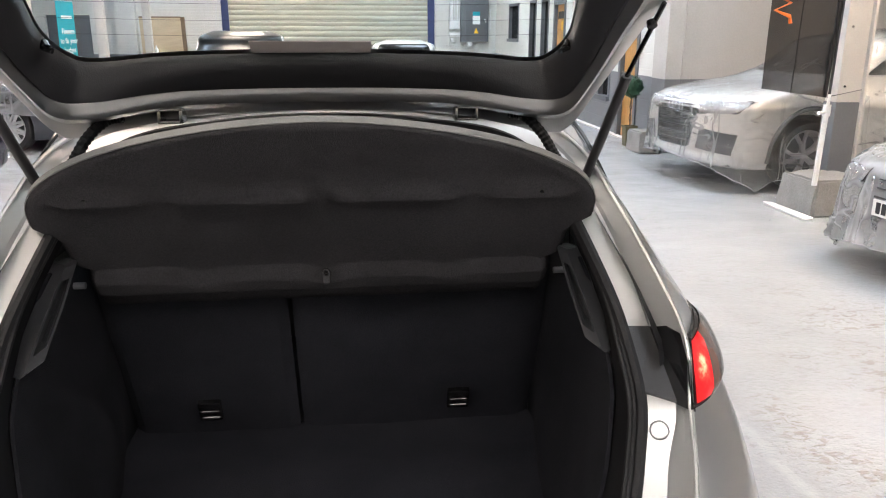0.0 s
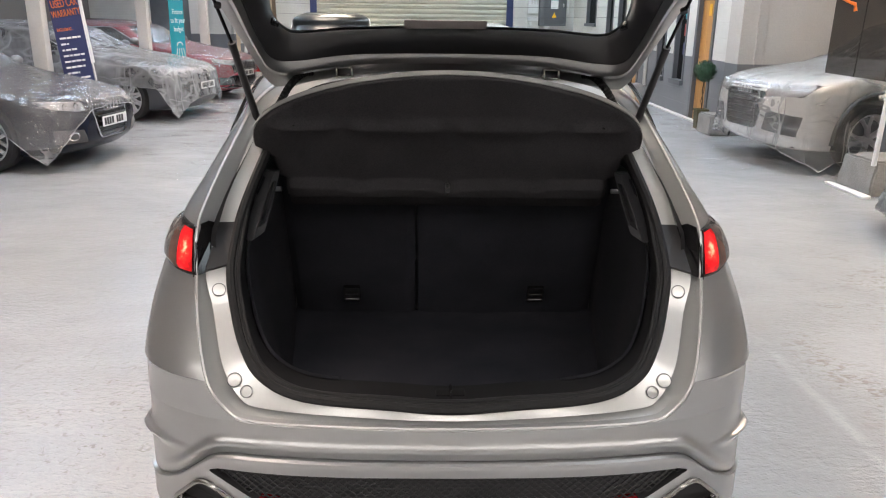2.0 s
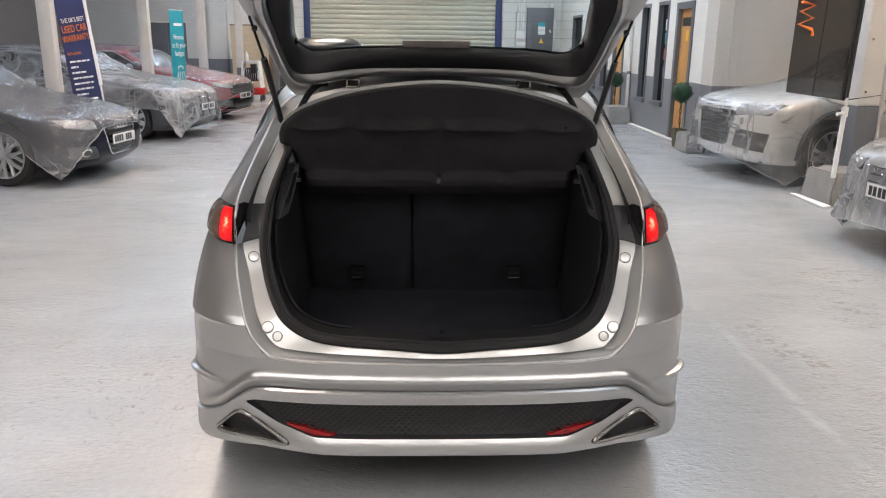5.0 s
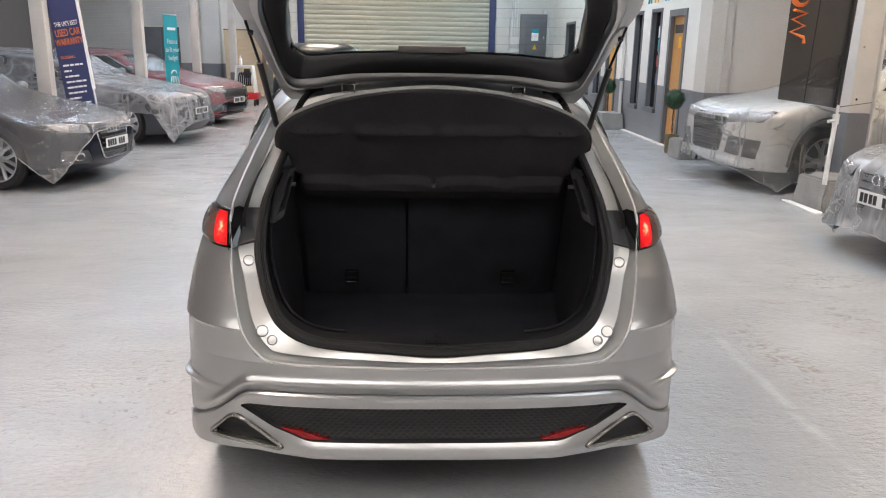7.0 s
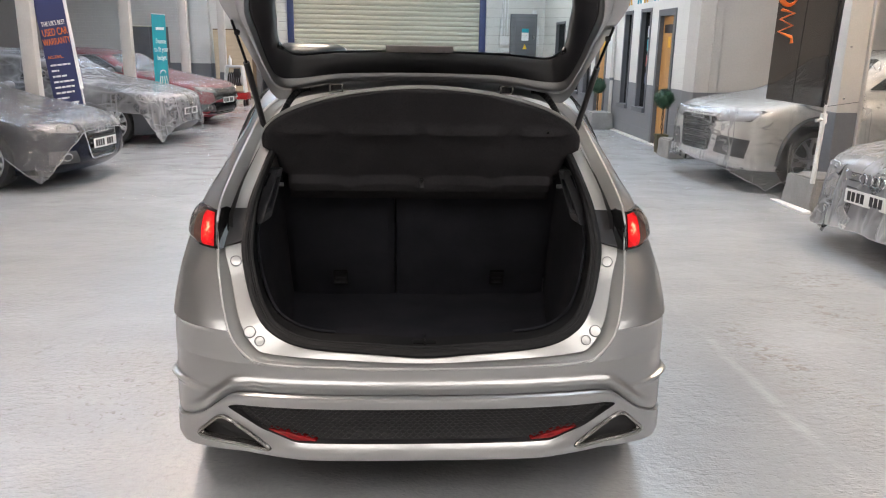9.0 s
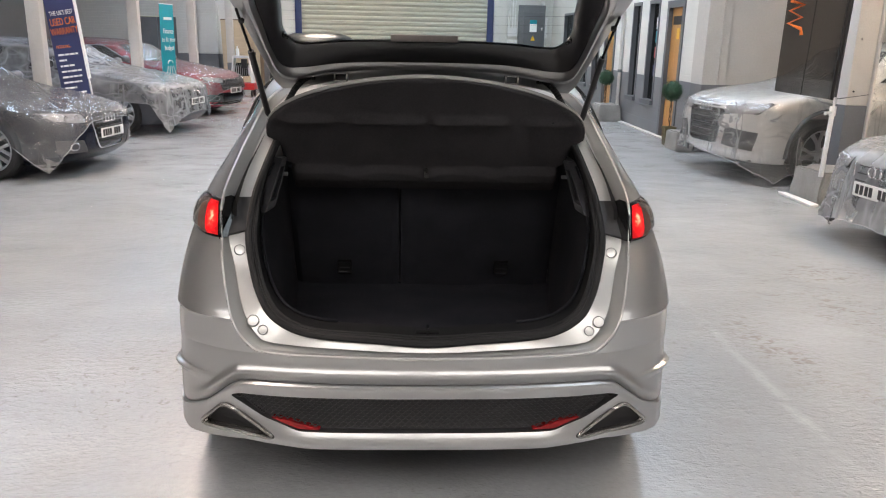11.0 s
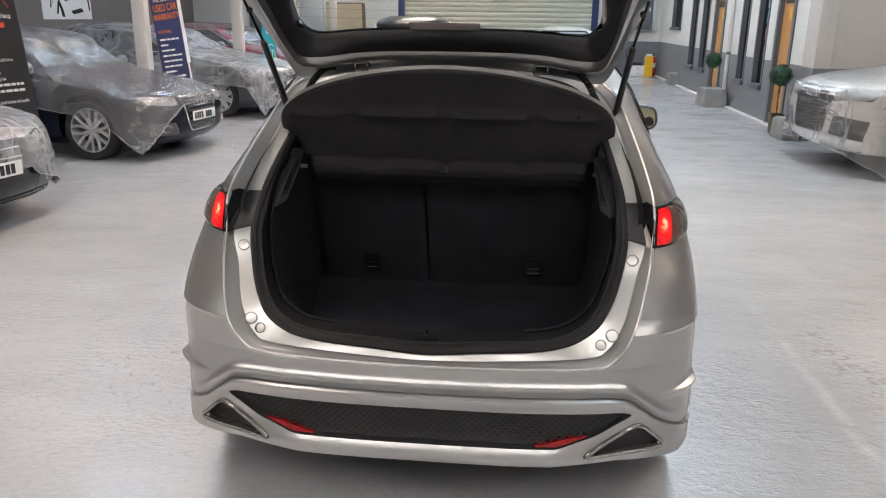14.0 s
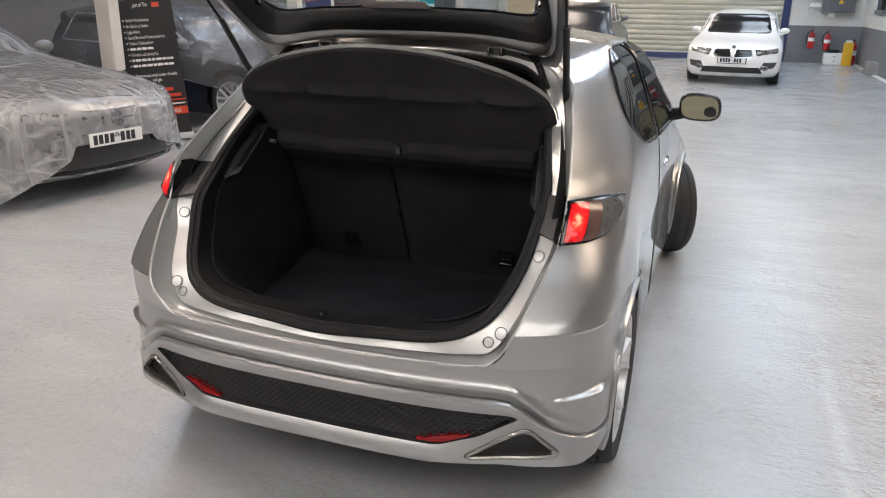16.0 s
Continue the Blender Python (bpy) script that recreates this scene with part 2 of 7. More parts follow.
    nt.links.new(milk.outputs[0], soft.inputs[1])
    nt.links.new(back.outputs[0], soft.inputs[2])
    one = nt.nodes.new("ShaderNodeMixShader")
    nt.links.new(body, one.inputs[0])
    nt.links.new(clear.outputs[0], one.inputs[1])
    nt.links.new(soft.outputs[0], one.inputs[2])
    shine = nt.nodes.new("ShaderNodeBsdfGlossy")
    shine.inputs["Roughness"].default_value = rough
    shine.inputs["Color"].default_value = (gloss, gloss, gloss, 1)
    nt.links.new(last, shine.inputs["Normal"])
    fr = nt.nodes.new("ShaderNodeFresnel")
    fr.inputs["IOR"].default_value = 1.55
    nt.links.new(last, fr.inputs["Normal"])
    two = nt.nodes.new("ShaderNodeMixShader")
    nt.links.new(fr.outputs[0], two.inputs[0])
    nt.links.new(one.outputs[0], two.inputs[1])
    nt.links.new(shine.outputs[0], two.inputs[2])
    nt.links.new(two.outputs[0], nt.nodes["Material Output"].inputs[0])
    return m


def sheer(name, density, tone):
    """Thin woven cloth that lets some light through, with slow waves in its weave."""
    m = mat(name, tone, 0.8, spec=0.1, noise1=0.2, scale1=6, noise2=0.15, scale2=300)
    nt = m.node_tree
    tr = nt.nodes.new("ShaderNodeBsdfTransparent")
    mix = nt.nodes.new("ShaderNodeMixShader")
    mix.inputs[0].default_value = density
    nt.links.new(tr.outputs[0], mix.inputs[1])
    nt.links.new(nt.nodes["Principled BSDF"].outputs[0], mix.inputs[2])
    nt.links.new(mix.outputs[0], nt.nodes["Material Output"].inputs[0])
    return m


def lit_lens():
    """Red lamp lens with a lit bulb behind it: hot in the middle, fluted."""
    m = mat("lit_red_lens", (0.4, 0.008, 0.008), 0.12)
    nt = m.node_tree
    b = nt.nodes["Principled BSDF"]
    co = nt.nodes.new("ShaderNodeTexCoord")
    sub = nt.nodes.new("ShaderNodeVectorMath")
    sub.operation, sub.inputs[1].default_value = "DISTANCE", (0.5, 0.5, 0.48)
    nz = nt.nodes.new("ShaderNodeTexNoise")
    nz.inputs["Scale"].default_value, nz.inputs["Detail"].default_value = 70, 3
    nt.links.new(co.outputs["Object"], nz.inputs["Vector"])
    nt.links.new(co.outputs["Generated"], sub.inputs[0])
    add = nt.nodes.new("ShaderNodeMath")
    add.operation, add.inputs[1].default_value = "MULTIPLY_ADD", 0.55
    nt.links.new(nz.outputs["Fac"], add.inputs[0])
    nt.links.new(sub.outputs["Value"], add.inputs[2])
    ramp = nt.nodes.new("ShaderNodeValToRGB")
    for i, (p, c) in enumerate(((0.34, (1.0, 0.42, 0.24, 1)), (0.50, (0.80, 0.03, 0.02, 1)), (0.68, (0.42, 0.005, 0.008, 1)), (0.92, (0.12, 0.003, 0.005, 1)))):
        e = ramp.color_ramp.elements[i] if i < 2 else ramp.color_ramp.elements.new(min(p, 1.0))
        e.position, e.color = min(p, 1.0), c
    nt.links.new(add.outputs[0], ramp.inputs[0])
    nt.links.new(ramp.outputs[0], b.inputs["Emission Color"])
    b.inputs["Emission Strength"].default_value = 1.9
    return m


def clear_glass(name, color=(0.9, 0.95, 0.93), clear=0.9, spec=0.5):
    m = bpy.data.materials.new(name)
    m.use_nodes = True
    nt = m.node_tree
    b = nt.nodes["Principled BSDF"]
    b.inputs["Base Color"].default_value = (0.02, 0.02, 0.02, 1)
    b.inputs["Roughness"].default_value = 0.02
    b.inputs["Specular IOR Level"].default_value = spec
    tr = nt.nodes.new("ShaderNodeBsdfTransparent")
    tr.inputs[0].default_value = (*color, 1)
    mix = nt.nodes.new("ShaderNodeMixShader")
    mix.inputs[0].default_value = 1 - clear
    nt.links.new(tr.outputs[0], mix.inputs[1])
    nt.links.new(b.outputs[0], mix.inputs[2])
    nt.links.new(mix.outputs[0], nt.nodes["Material Output"].inputs[0])
    return m


M = dict(
    floor=floor_paint(),
    wall_far=masonry("far_wall_paint", (0.62, 0.61, 0.58), (0.16, 0.165, 0.175), 1.01, 0.23, 0.076, 0.008, "x"),
    wall_right=masonry("block_wall_paint", (0.66, 0.65, 0.61), (0.18, 0.185, 0.195), 1.02, 0.45, 0.225, 0.007, "y"),
    wall_bay=masonry("bay_wall_paint", (0.50, 0.475, 0.44), (0.16, 0.161, 0.166), 1.02, 0.45, 0.225, 0.006, "x", 0.15),
    wall_left=mat("left_wall_paint", (0.155, 0.143, 0.132), 0.6, noise1=0.06, scale1=0.8, noise2=0.04, scale2=30),
    wall_plain=mat("wall_paint", (0.5, 0.49, 0.47), 0.6, noise1=0.06, scale1=0.8),
    # unseen upper walls, coloured dark to dim what the hatchback's silver reflects
    cladding=mat("dim_upper_wall", (0.15, 0.17, 0.20), 0.5, noise1=0.08, scale1=0.8),
    ceiling=mat("ceiling_paint", (0.42, 0.43, 0.44), 0.7, noise1=0.05, scale1=0.7),
    pane_sky=mat("skylight_pane", (0.8, 0.8, 0.8), 0.4, emit=(1.123, 0.940, 0.840), power=18.5),
    # warm fill glow, added to brighten the bay wall and the covered car
    fill_bay=mat("skylight_fill_bay", (0.8, 0.8, 0.8), 0.4, emit=(1.20, 0.95, 0.74), power=14.0),
    pane_cool=mat("skylight_pane_cool", (0.8, 0.8, 0.8), 0.4, emit=(0.74, 0.95, 1.24), power=11.0),
    pane_east=mat("skylight_pane_east", (0.8, 0.8, 0.8), 0.4, emit=(0.80, 0.95, 1.15), power=7.5),
    pane_east_near=mat("skylight_pane_east_near", (0.8, 0.8, 0.8), 0.4, emit=(0.84, 0.95, 1.10), power=3.5),
    # dim fill glow behind the camera, added to brighten bumper and boot
    fill_south=mat("skylight_fill_south", (0.8, 0.8, 0.8), 0.4, emit=(1.0, 0.95, 0.93), power=4.8),
    white_metal=mat("white_enamel", (0.75, 0.75, 0.74), 0.4, noise1=0.04),
    dark_grey=mat("dark_grey_paint", (0.13, 0.135, 0.145), 0.5, noise1=0.08, scale1=3, noise2=0.05, bump=0.1),
    frame_grey=mat("door_frame_grey", (0.11, 0.115, 0.125), 0.45, noise1=0.06),
    oak=mat("orange_oak", (0.50, 0.25, 0.075), 0.42, noise1=0.14, scale1=4, noise2=0.1, scale2=40, stretch=(8, 8, 0.6)),
    blue=mat("blue_paint", (0.03, 0.045, 0.13), 0.4, noise1=0.06),
    slat=mat("shutter_slat", (0.46, 0.45, 0.37), 0.42, metal=0.0, noise1=0.06, scale1=1.2, noise2=0.04),
    board=mat("plywood", (0.52, 0.42, 0.29), 0.55, noise1=0.08, scale1=2, noise2=0.06, scale2=25, stretch=(1, 1, 6)),
    board_edge=mat("brown_edge", (0.16, 0.11, 0.07), 0.5, noise1=0.08),
    concrete=mat("concrete_block", (0.24, 0.235, 0.225), 0.8, noise1=0.12, scale1=5, noise2=0.1, bump=0.5, bscale=60),
    column=mat("column_paint", (0.56, 0.535, 0.50), 0.5, noise1=0.07, scale1=3, noise2=0.04, bump=0.08),
    win_glass=mat("dark_window_glass", (0.025, 0.028, 0.03), 0.05, spec=0.6, noise1=0.2, scale1=2),
    black=mat("black_plastic", (0.022, 0.022, 0.024), 0.45, noise1=0.1, bump=0.15, bscale=300),
    covered_glass=mat("glass_under_cover", (0.035, 0.040, 0.040), 0.12, spec=0.5, noise1=0.1),
    black_gloss=mat("gloss_black", (0.012, 0.012, 0.013), 0.12, spec=0.6, noise1=0.1),
    rubber=mat("rubber", (0.012, 0.012, 0.013), 0.6, spec=0.25, noise1=0.12, scale1=10, bump=0.2, bscale=150),
    tyre=mat("tyre_rubber", (0.024, 0.024, 0.025), 0.7, noise1=0.15, scale1=12, bump=0.2, bscale=120),
    alloy=mat("alloy", (0.66, 0.67, 0.69), 0.32, metal=0.6, noise1=0.06, scale1=8),
    chrome=mat("chrome", (0.72, 0.72, 0.73), 0.12, metal=1.0, noise1=0.03),
    silver=mat("silver_paint", (0.42, 0.425, 0.426), 0.31, metal=0.85, coat=1.0, noise1=0.02, scale1=2, noise2=0.012, scale2=900),
    inner_paint=mat("silver_inner_paint", (0.36, 0.365, 0.37), 0.28, metal=0.85, coat=0.6, noise1=0.04, scale1=3, noise2=0.03, scale2=700),
    # body silver with less metal, so the rain gutter reads as better lit
    jamb_silver_lit=mat("silver_jamb_lit", (0.42, 0.425, 0.42), 0.36, metal=0.35, coat=0.5, noise1=0.03, scale1=3),
    gate_trim=mat("tailgate_trim_plastic", (0.030, 0.030, 0.033), 0.36, noise1=0.06, bump=0.12, bscale=300),
    satin=mat("satin_silver", (0.61, 0.61, 0.60), 0.32, metal=0.6, coat=0.25, noise1=0.03, scale1=3, noise2=0.03, scale2=700),
    carpet=mat("charcoal_carpet", (0.024, 0.025, 0.031), 0.95, spec=0.1, noise1=0.2, scale1=6, noise2=0.25, scale2=300, bump=0.6, bscale=400),
    felt=mat("black_felt", (0.0295, 0.0285, 0.031), 0.95, spec=0.12, noise1=0.16, scale1=5, noise2=0.28, scale2=260, bump=0.5, bscale=420),
    shelf_top=mat("grey_shelf_felt", (0.17, 0.17, 0.165), 0.9, noise1=0.08, scale1=6, noise2=0.1, scale2=300),
    trim=mat("grey_trim", (0.013, 0.013, 0.014), 0.6, spec=0.3, noise1=0.1, bump=0.2, bscale=350),
    dark_trim=mat("opening_trim_plastic", (0.007, 0.007, 0.008), 0.8, spec=0.15, noise1=0.1),
    # the boot's charcoal carpet again, darkened to put its sides in shade
    side_carpet_dim=mat("boot_side_carpet_dim", (0.0165, 0.017, 0.0205), 0.95, spec=0.1, noise1=0.2, scale1=6, noise2=0.25, scale2=300, bump=0.5, bscale=400),
    trim_light=mat("slate_trim", (0.036, 0.037, 0.040), 0.4, noise1=0.08, bump=0.2, bscale=350),
    red_lens=lit_lens(),
    gunmetal=mat("gunmetal_trim", (0.36, 0.35, 0.335), 0.22, metal=0.9, noise1=0.06, scale1=20),
    reflector=mat("red_reflector", (0.22, 0.008, 0.010), 0.2, noise1=0.25, scale1=40),
    pink_film=mat("pink_film", (0.62, 0.52, 0.52), 0.5, noise1=0.05),
    amber=mat("smoked_lens", (0.11, 0.06, 0.05), 0.2, noise1=0.2, scale1=30),
    lens=mat("clear_lens", (0.42, 0.41, 0.41), 0.12, spec=0.7, metal=0.0, noise1=0.2, scale1=20),
    lamp_clear=mat("lamp_clear_lens", (0.10, 0.095, 0.092), 0.1, spec=0.8, noise1=0.35, scale1=45),
    honeycomb=mat("honeycomb_plastic", (0.026, 0.026, 0.028), 0.4, noise1=0.1),
    glass=clear_glass("clear_glass", (0.93, 0.97, 0.95), 0.94),
    tinted=clear_glass("tinted_glass", (0.36, 0.40, 0.39), 0.40, 1.0),
    plastic=film_plastic("milky_film", 0.34, (0.74, 0.75, 0.77), 0.2, 0.30, 0.85, 0.7),
    plastic_grey=film_plastic("grey_film", 0.22, (0.74, 0.75, 0.77), 0.2, 0.10, 0.75, 0.55),
    plastic_thin=film_plastic("clear_film", 0.085, (0.88, 0.88, 0.86), 0.15, 0.30, 0.8, 0.3),
    hem=sheer("sheet_hem", 0.45, (0.75, 0.76, 0.78)),
    intake=mat("intake_mesh", (0.05, 0.05, 0.052), 0.5, noise1=0.2, scale1=90),
    navy=mat("navy_paint", (0.006, 0.008, 0.018), 0.25, spec=0.2, coat=0.04, noise1=0.05),
    grey_car=mat("graphite_paint", (0.075, 0.08, 0.09), 0.4, metal=0.4, coat=0.12, noise1=0.05),
    pale_silver=mat("pale_silver_paint", (0.42, 0.41, 0.39), 0.35, metal=0.3, coat=0.2, noise1=0.04),
    mid_silver=mat("mid_silver_paint", (0.20, 0.205, 0.21), 0.35, metal=0.4, coat=0.2, noise1=0.04),
    white_car=mat("white_paint", (0.85, 0.84, 0.81), 0.25, coat=0.7, noise1=0.02),
    red_car=mat("red_paint", (0.30, 0.014, 0.03), 0.32, coat=0.15, noise1=0.05),
    black_car=mat("black_paint", (0.014, 0.016, 0.018), 0.3, coat=0.3, noise1=0.05),
    plate=mat("plate_white", (0.72, 0.72, 0.70), 0.4, noise1=0.03),
    ink=mat("black_ink", (0.012, 0.012, 0.014), 0.5, noise1=0.05),
    banner_navy=mat("navy_print", (0.022, 0.03, 0.105), 0.5, noise1=0.05),
    banner_black=mat("black_print", (0.016, 0.016, 0.018), 0.5, noise1=0.05),
    teal=mat("teal_print", (0.0, 0.29, 0.36), 0.5, noise1=0.05),
    orange=mat("orange_print", (0.75, 0.18, 0.03), 0.5, noise1=0.04),
    red_print=mat("red_print", (0.65, 0.06, 0.025), 0.5, noise1=0.05),
    white_print=mat("white_print", (0.78, 0.78, 0.77), 0.5, noise1=0.03),
    flag=sheer("sheer_black_cloth", 0.88, (0.028, 0.025, 0.023)),
    leaf=mat("topiary_leaf", (0.022, 0.075, 0.035), 0.5, noise1=0.35, scale1=30),
    bark=mat("bark", (0.10, 0.06, 0.035), 0.8, noise1=0.3, scale1=20, bump=0.4),
    pot=mat("olive_pot", (0.085, 0.075, 0.035), 0.6, noise1=0.12),
    red_metal=mat("red_enamel", (0.42, 0.014, 0.016), 0.3, noise1=0.06),
    yellow=mat("yellow_plastic", (0.75, 0.42, 0.02), 0.4, noise1=0.06),
    grime=mat("skirting_paint", (0.55, 0.53, 0.51), 0.6, noise1=0.15, scale1=4),
)

M["silver"].node_tree.nodes["Principled BSDF"].inputs["Coat Roughness"].default_value = 0.03


# ---- mesh helpers ----
def part(name, bm, material, parent=None, label="", smooth=True, sharp=35):
    me = bpy.data.meshes.new(name)
    bm.normal_update()
    bm.to_mesh(me)
    bm.free()
    ob = new(name, me)
    for mm in (material if isinstance(material, (list, tuple)) else [material]):
        me.materials.append(mm)
    if smooth:
        me.shade_smooth()
        if sharp:
            me.set_sharp_from_angle(angle=radians(sharp))
    if parent is not None:
        ob.parent = parent
    if label:
        ob["label"] = label
    return ob


def thing(name, m, label, category, group="", kind=""):
    ob = new(name)
    ob.matrix_world = m
    ob.empty_display_size = 0.2
    return tagged(ob, label, category, group, kind)


def box(bm, x0, x1, y0, y1, z0, z1, bevel=0.0, m=None):
    c = Vector(((x0 + x1) / 2, (y0 + y1) / 2, (z0 + z1) / 2))
    r = bmesh.ops.create_cube(bm, size=1.0, matrix=(m or Matrix()) @ Matrix.LocRotScale(c, None, (abs(x1 - x0), abs(y1 - y0), abs(z1 - z0))))
    if bevel:
        es = list({e for v in r["verts"] for e in v.link_edges})
        bmesh.ops.bevel(bm, geom=es, offset=bevel, segments=2, profile=0.6, affect="EDGES")
    return bm


def boxm(*a, **k):
    return box(bmesh.new(), *a, **k)


def grid(bm, rows, close_u=False, close_v=False, flip=False, skip=None):
    """Faces between rows of points; returns the rows of vertices."""
    vs = [[bm.verts.new(p) for p in r] for r in rows]
    n, k = len(vs), len(vs[0])
    for i in range(n if close_v else n - 1):
        for j in range(k if close_u else k - 1):
            if skip and skip(i, j):
                continue
            q = [vs[i][j], vs[i][(j + 1) % k], vs[(i + 1) % n][(j + 1) % k], vs[(i + 1) % n][j]]
            if flip:
                q.reverse()
            try:
                bm.faces.new(q)
            except ValueError:
                pass
    return vs


def tube(bm, pts, r, seg=8, close=False, flat=1.0):
    """A round bar along a line of points; r: one radius, or one a point."""
    pts = [Vector(p) for p in pts]
    n = len(pts)
    rings, up = [], None
    for i, p in enumerate(pts):
        a, b = pts[(i - 1) % n if close else max(i - 1, 0)], pts[(i + 1) % n if close else min(i + 1, n - 1)]
        t = (b - a).normalized()
        if up is None:
            up = t.orthogonal().normalized()
        up = (up - t * up.dot(t)).normalized()
        side = t.cross(up)
        rr = r[i] if isinstance(r, (list, tuple)) else r
        rings.append([p + (up * math.cos(k * 2 * math.pi / seg) + side * math.sin(k * 2 * math.pi / seg) * flat) * rr for k in range(seg)])
    vs = grid(bm, rings, close_u=True, close_v=close, flip=True)
    if not close:
        bm.faces.new(vs[0])
        bm.faces.new(list(reversed(vs[-1])))
    return bm


def cyl(bm, a, b, r, seg=20, r2=None):
    return tube(bm, [a, b], [r, r if r2 is None else r2], seg)


def lathe(bm, profile, seg=40, axis="z"):
    """Profile of (radius, height) turned about an axis."""
    rows = []
    for r, h in profile:
        ring = []
        for k in range(seg):
            a = 2 * math.pi * k / seg
            c, s = r * math.cos(a), r * math.sin(a)
            ring.append((c, s, h) if axis == "z" else (h, c, s))
        rows.append(ring)
    grid(bm, rows, close_u=True)
    return bm


def prism(bm, poly, f0, f1):
    """A polygon of (a, b) swept from f0(a, b) to f1(a, b), with caps."""
    lo, hi = [bm.verts.new(f0(*p)) for p in poly], [bm.verts.new(f1(*p)) for p in poly]
    n = len(poly)
    for i in range(n):
        bm.faces.new((lo[i], lo[(i + 1) % n], hi[(i + 1) % n], hi[i]))
    bm.faces.new(list(reversed(lo)))
    bm.faces.new(hi)
    bmesh.ops.recalc_face_normals(bm, faces=bm.faces)
    return bm


def rounded(poly, r, seg=4):
    """A convex polygon with its corners rounded."""
    out, n = [], len(poly)
    for i in range(n):
        p, a, b = Vector(poly[i]), Vector(poly[i - 1]), Vector(poly[(i + 1) % n])
        d = min(r, (a - p).length * 0.45, (b - p).length * 0.45)
        s, e = p + (a - p).normalized() * d, p + (b - p).normalized() * d
        for k in range(seg + 1):
            t = k / seg
            q = s * (1 - t) ** 2 + p * 2 * t * (1 - t) + e * t * t
            out.append((q.x, q.y))
    return out


def cut(bm, poly, axes=(1, 2), where=None):
    """Cuts a convex polygon out of a sheet, along the third axis. Gives back the faces inside, as a new bmesh."""
    third = 3 - axes[0] - axes[1]
    cx, cy = sum(p[0] for p in poly) / len(poly), sum(p[1] for p in poly) / len(poly)
    lo = [min(p[i] for p in poly) - 0.12 for i in (0, 1)]
    hi = [max(p[i] for p in poly) + 0.12 for i in (0, 1)]
    planes = []
    for i in range(len(poly)):
        a, b = poly[i], poly[(i + 1) % len(poly)]
        nx, ny = b[1] - a[1], a[0] - b[0]
        l = math.hypot(nx, ny)
        if l < 1e-6:
            continue
        nx, ny = nx / l, ny / l
        if (cx - a[0]) * nx + (cy - a[1]) * ny > 0:
            nx, ny = -nx, -ny
        planes.append((a, nx, ny))

    def near(f):
        c = f.calc_center_median()
        return lo[0] < c[axes[0]] < hi[0] and lo[1] < c[axes[1]] < hi[1] and (where is None or where(c))
    for a, nx, ny in planes:
        co, no = [0, 0, 0], [0, 0, 0]
        co[axes[0]], co[axes[1]], no[axes[0]], no[axes[1]] = a[0], a[1], nx, ny
        fs = [f for f in bm.faces if near(f)]
        geom = list({x for f in fs for x in (f, *f.edges, *f.verts)})
        bmesh.ops.bisect_plane(bm, geom=geom, dist=1e-5, plane_co=co, plane_no=no)
    inside = []
    for f in bm.faces:
        c = f.calc_center_median()
        if near(f) and all((c[axes[0]] - a[0]) * nx + (c[axes[1]] - a[1]) * ny < 1e-6 for a, nx, ny in planes):
            inside.append(f)
    out = bmesh.new()
    seen = {}
    for f in inside:
        for v in f.verts:
            if v not in seen:
                seen[v] = out.verts.new(v.co)
        out.faces.new([seen[v] for v in f.verts])
    bmesh.ops.delete(bm, geom=inside, context="FACES")
    return out


def mirrored(bm):
    """Adds the mirror image across x = 0."""
    g = bmesh.ops.duplicate(bm, geom=bm.verts[:] + bm.edges[:] + bm.faces[:])["geom"]
    for v in [x for x in g if isinstance(x, bmesh.types.BMVert)]:
        v.co.x = -v.co.x
    bmesh.ops.reverse_faces(bm, faces=[x for x in g if isinstance(x, bmesh.types.BMFace)])
    bmesh.ops.remove_doubles(bm, verts=[v for v in bm.verts if abs(v.co.x) < 1e-4], dist=1e-4)
    return bm


def flipped(bm):
    """The mirror image across x = 0, alone."""
    for v in bm.verts:
        v.co.x = -v.co.x
    bmesh.ops.reverse_faces(bm, faces=bm.faces)
    return bm


def thick(bm, d):
    """Gives a sheet a thickness towards its back."""
    bm.normal_update()
    bmesh.ops.solidify(bm, geom=bm.faces[:], thickness=d)
    return bm


def lerp(t, xs, ys):
    return float(np.interp(t, xs, ys))


def smooth_table(zs, vs):
    """A smooth curve through a few stations."""
    zs, vs = np.array(zs, float), np.array(vs, float)
    d = np.gradient(vs, zs)

    def f(z):
        z = min(max(z, zs[0]), zs[-1])
        i = min(int(np.searchsorted(zs, z, side="right")) - 1, len(zs) - 2)
        h = zs[i + 1] - zs[i]
        t = (z - zs[i]) / h
        return float((2 * t ** 3 - 3 * t ** 2 + 1) * vs[i] + (t ** 3 - 2 * t ** 2 + t) * h * d[i] + (3 * t ** 2 - 2 * t ** 3) * vs[i + 1] + (t ** 3 - t ** 2) * h * d[i + 1])
    return f


def lettering(name, text, size, material, parent, m, depth=0.002, squeeze=1.0, width=None):
    cu = bpy.data.curves.new(name, "FONT")
    cu.body, cu.size, cu.extrude, cu.align_x = text, size, depth, "CENTER"
    tmp = new(name + "_tmp", cu)
    me = bpy.data.meshes.new_from_object(tmp.evaluated_get(bpy.context.evaluated_depsgraph_get()))
    bpy.data.objects.remove(tmp)
    if width:
        xs = [v.co.x for v in me.vertices]
        squeeze = width / (max(xs) - min(xs))
    ob = new(name, me)
    me.materials.clear()
    me.materials.append(material)
    ob.parent = parent
    ob.matrix_local = m @ Matrix.Diagonal((squeeze, 1, 1, 1))
    return ob


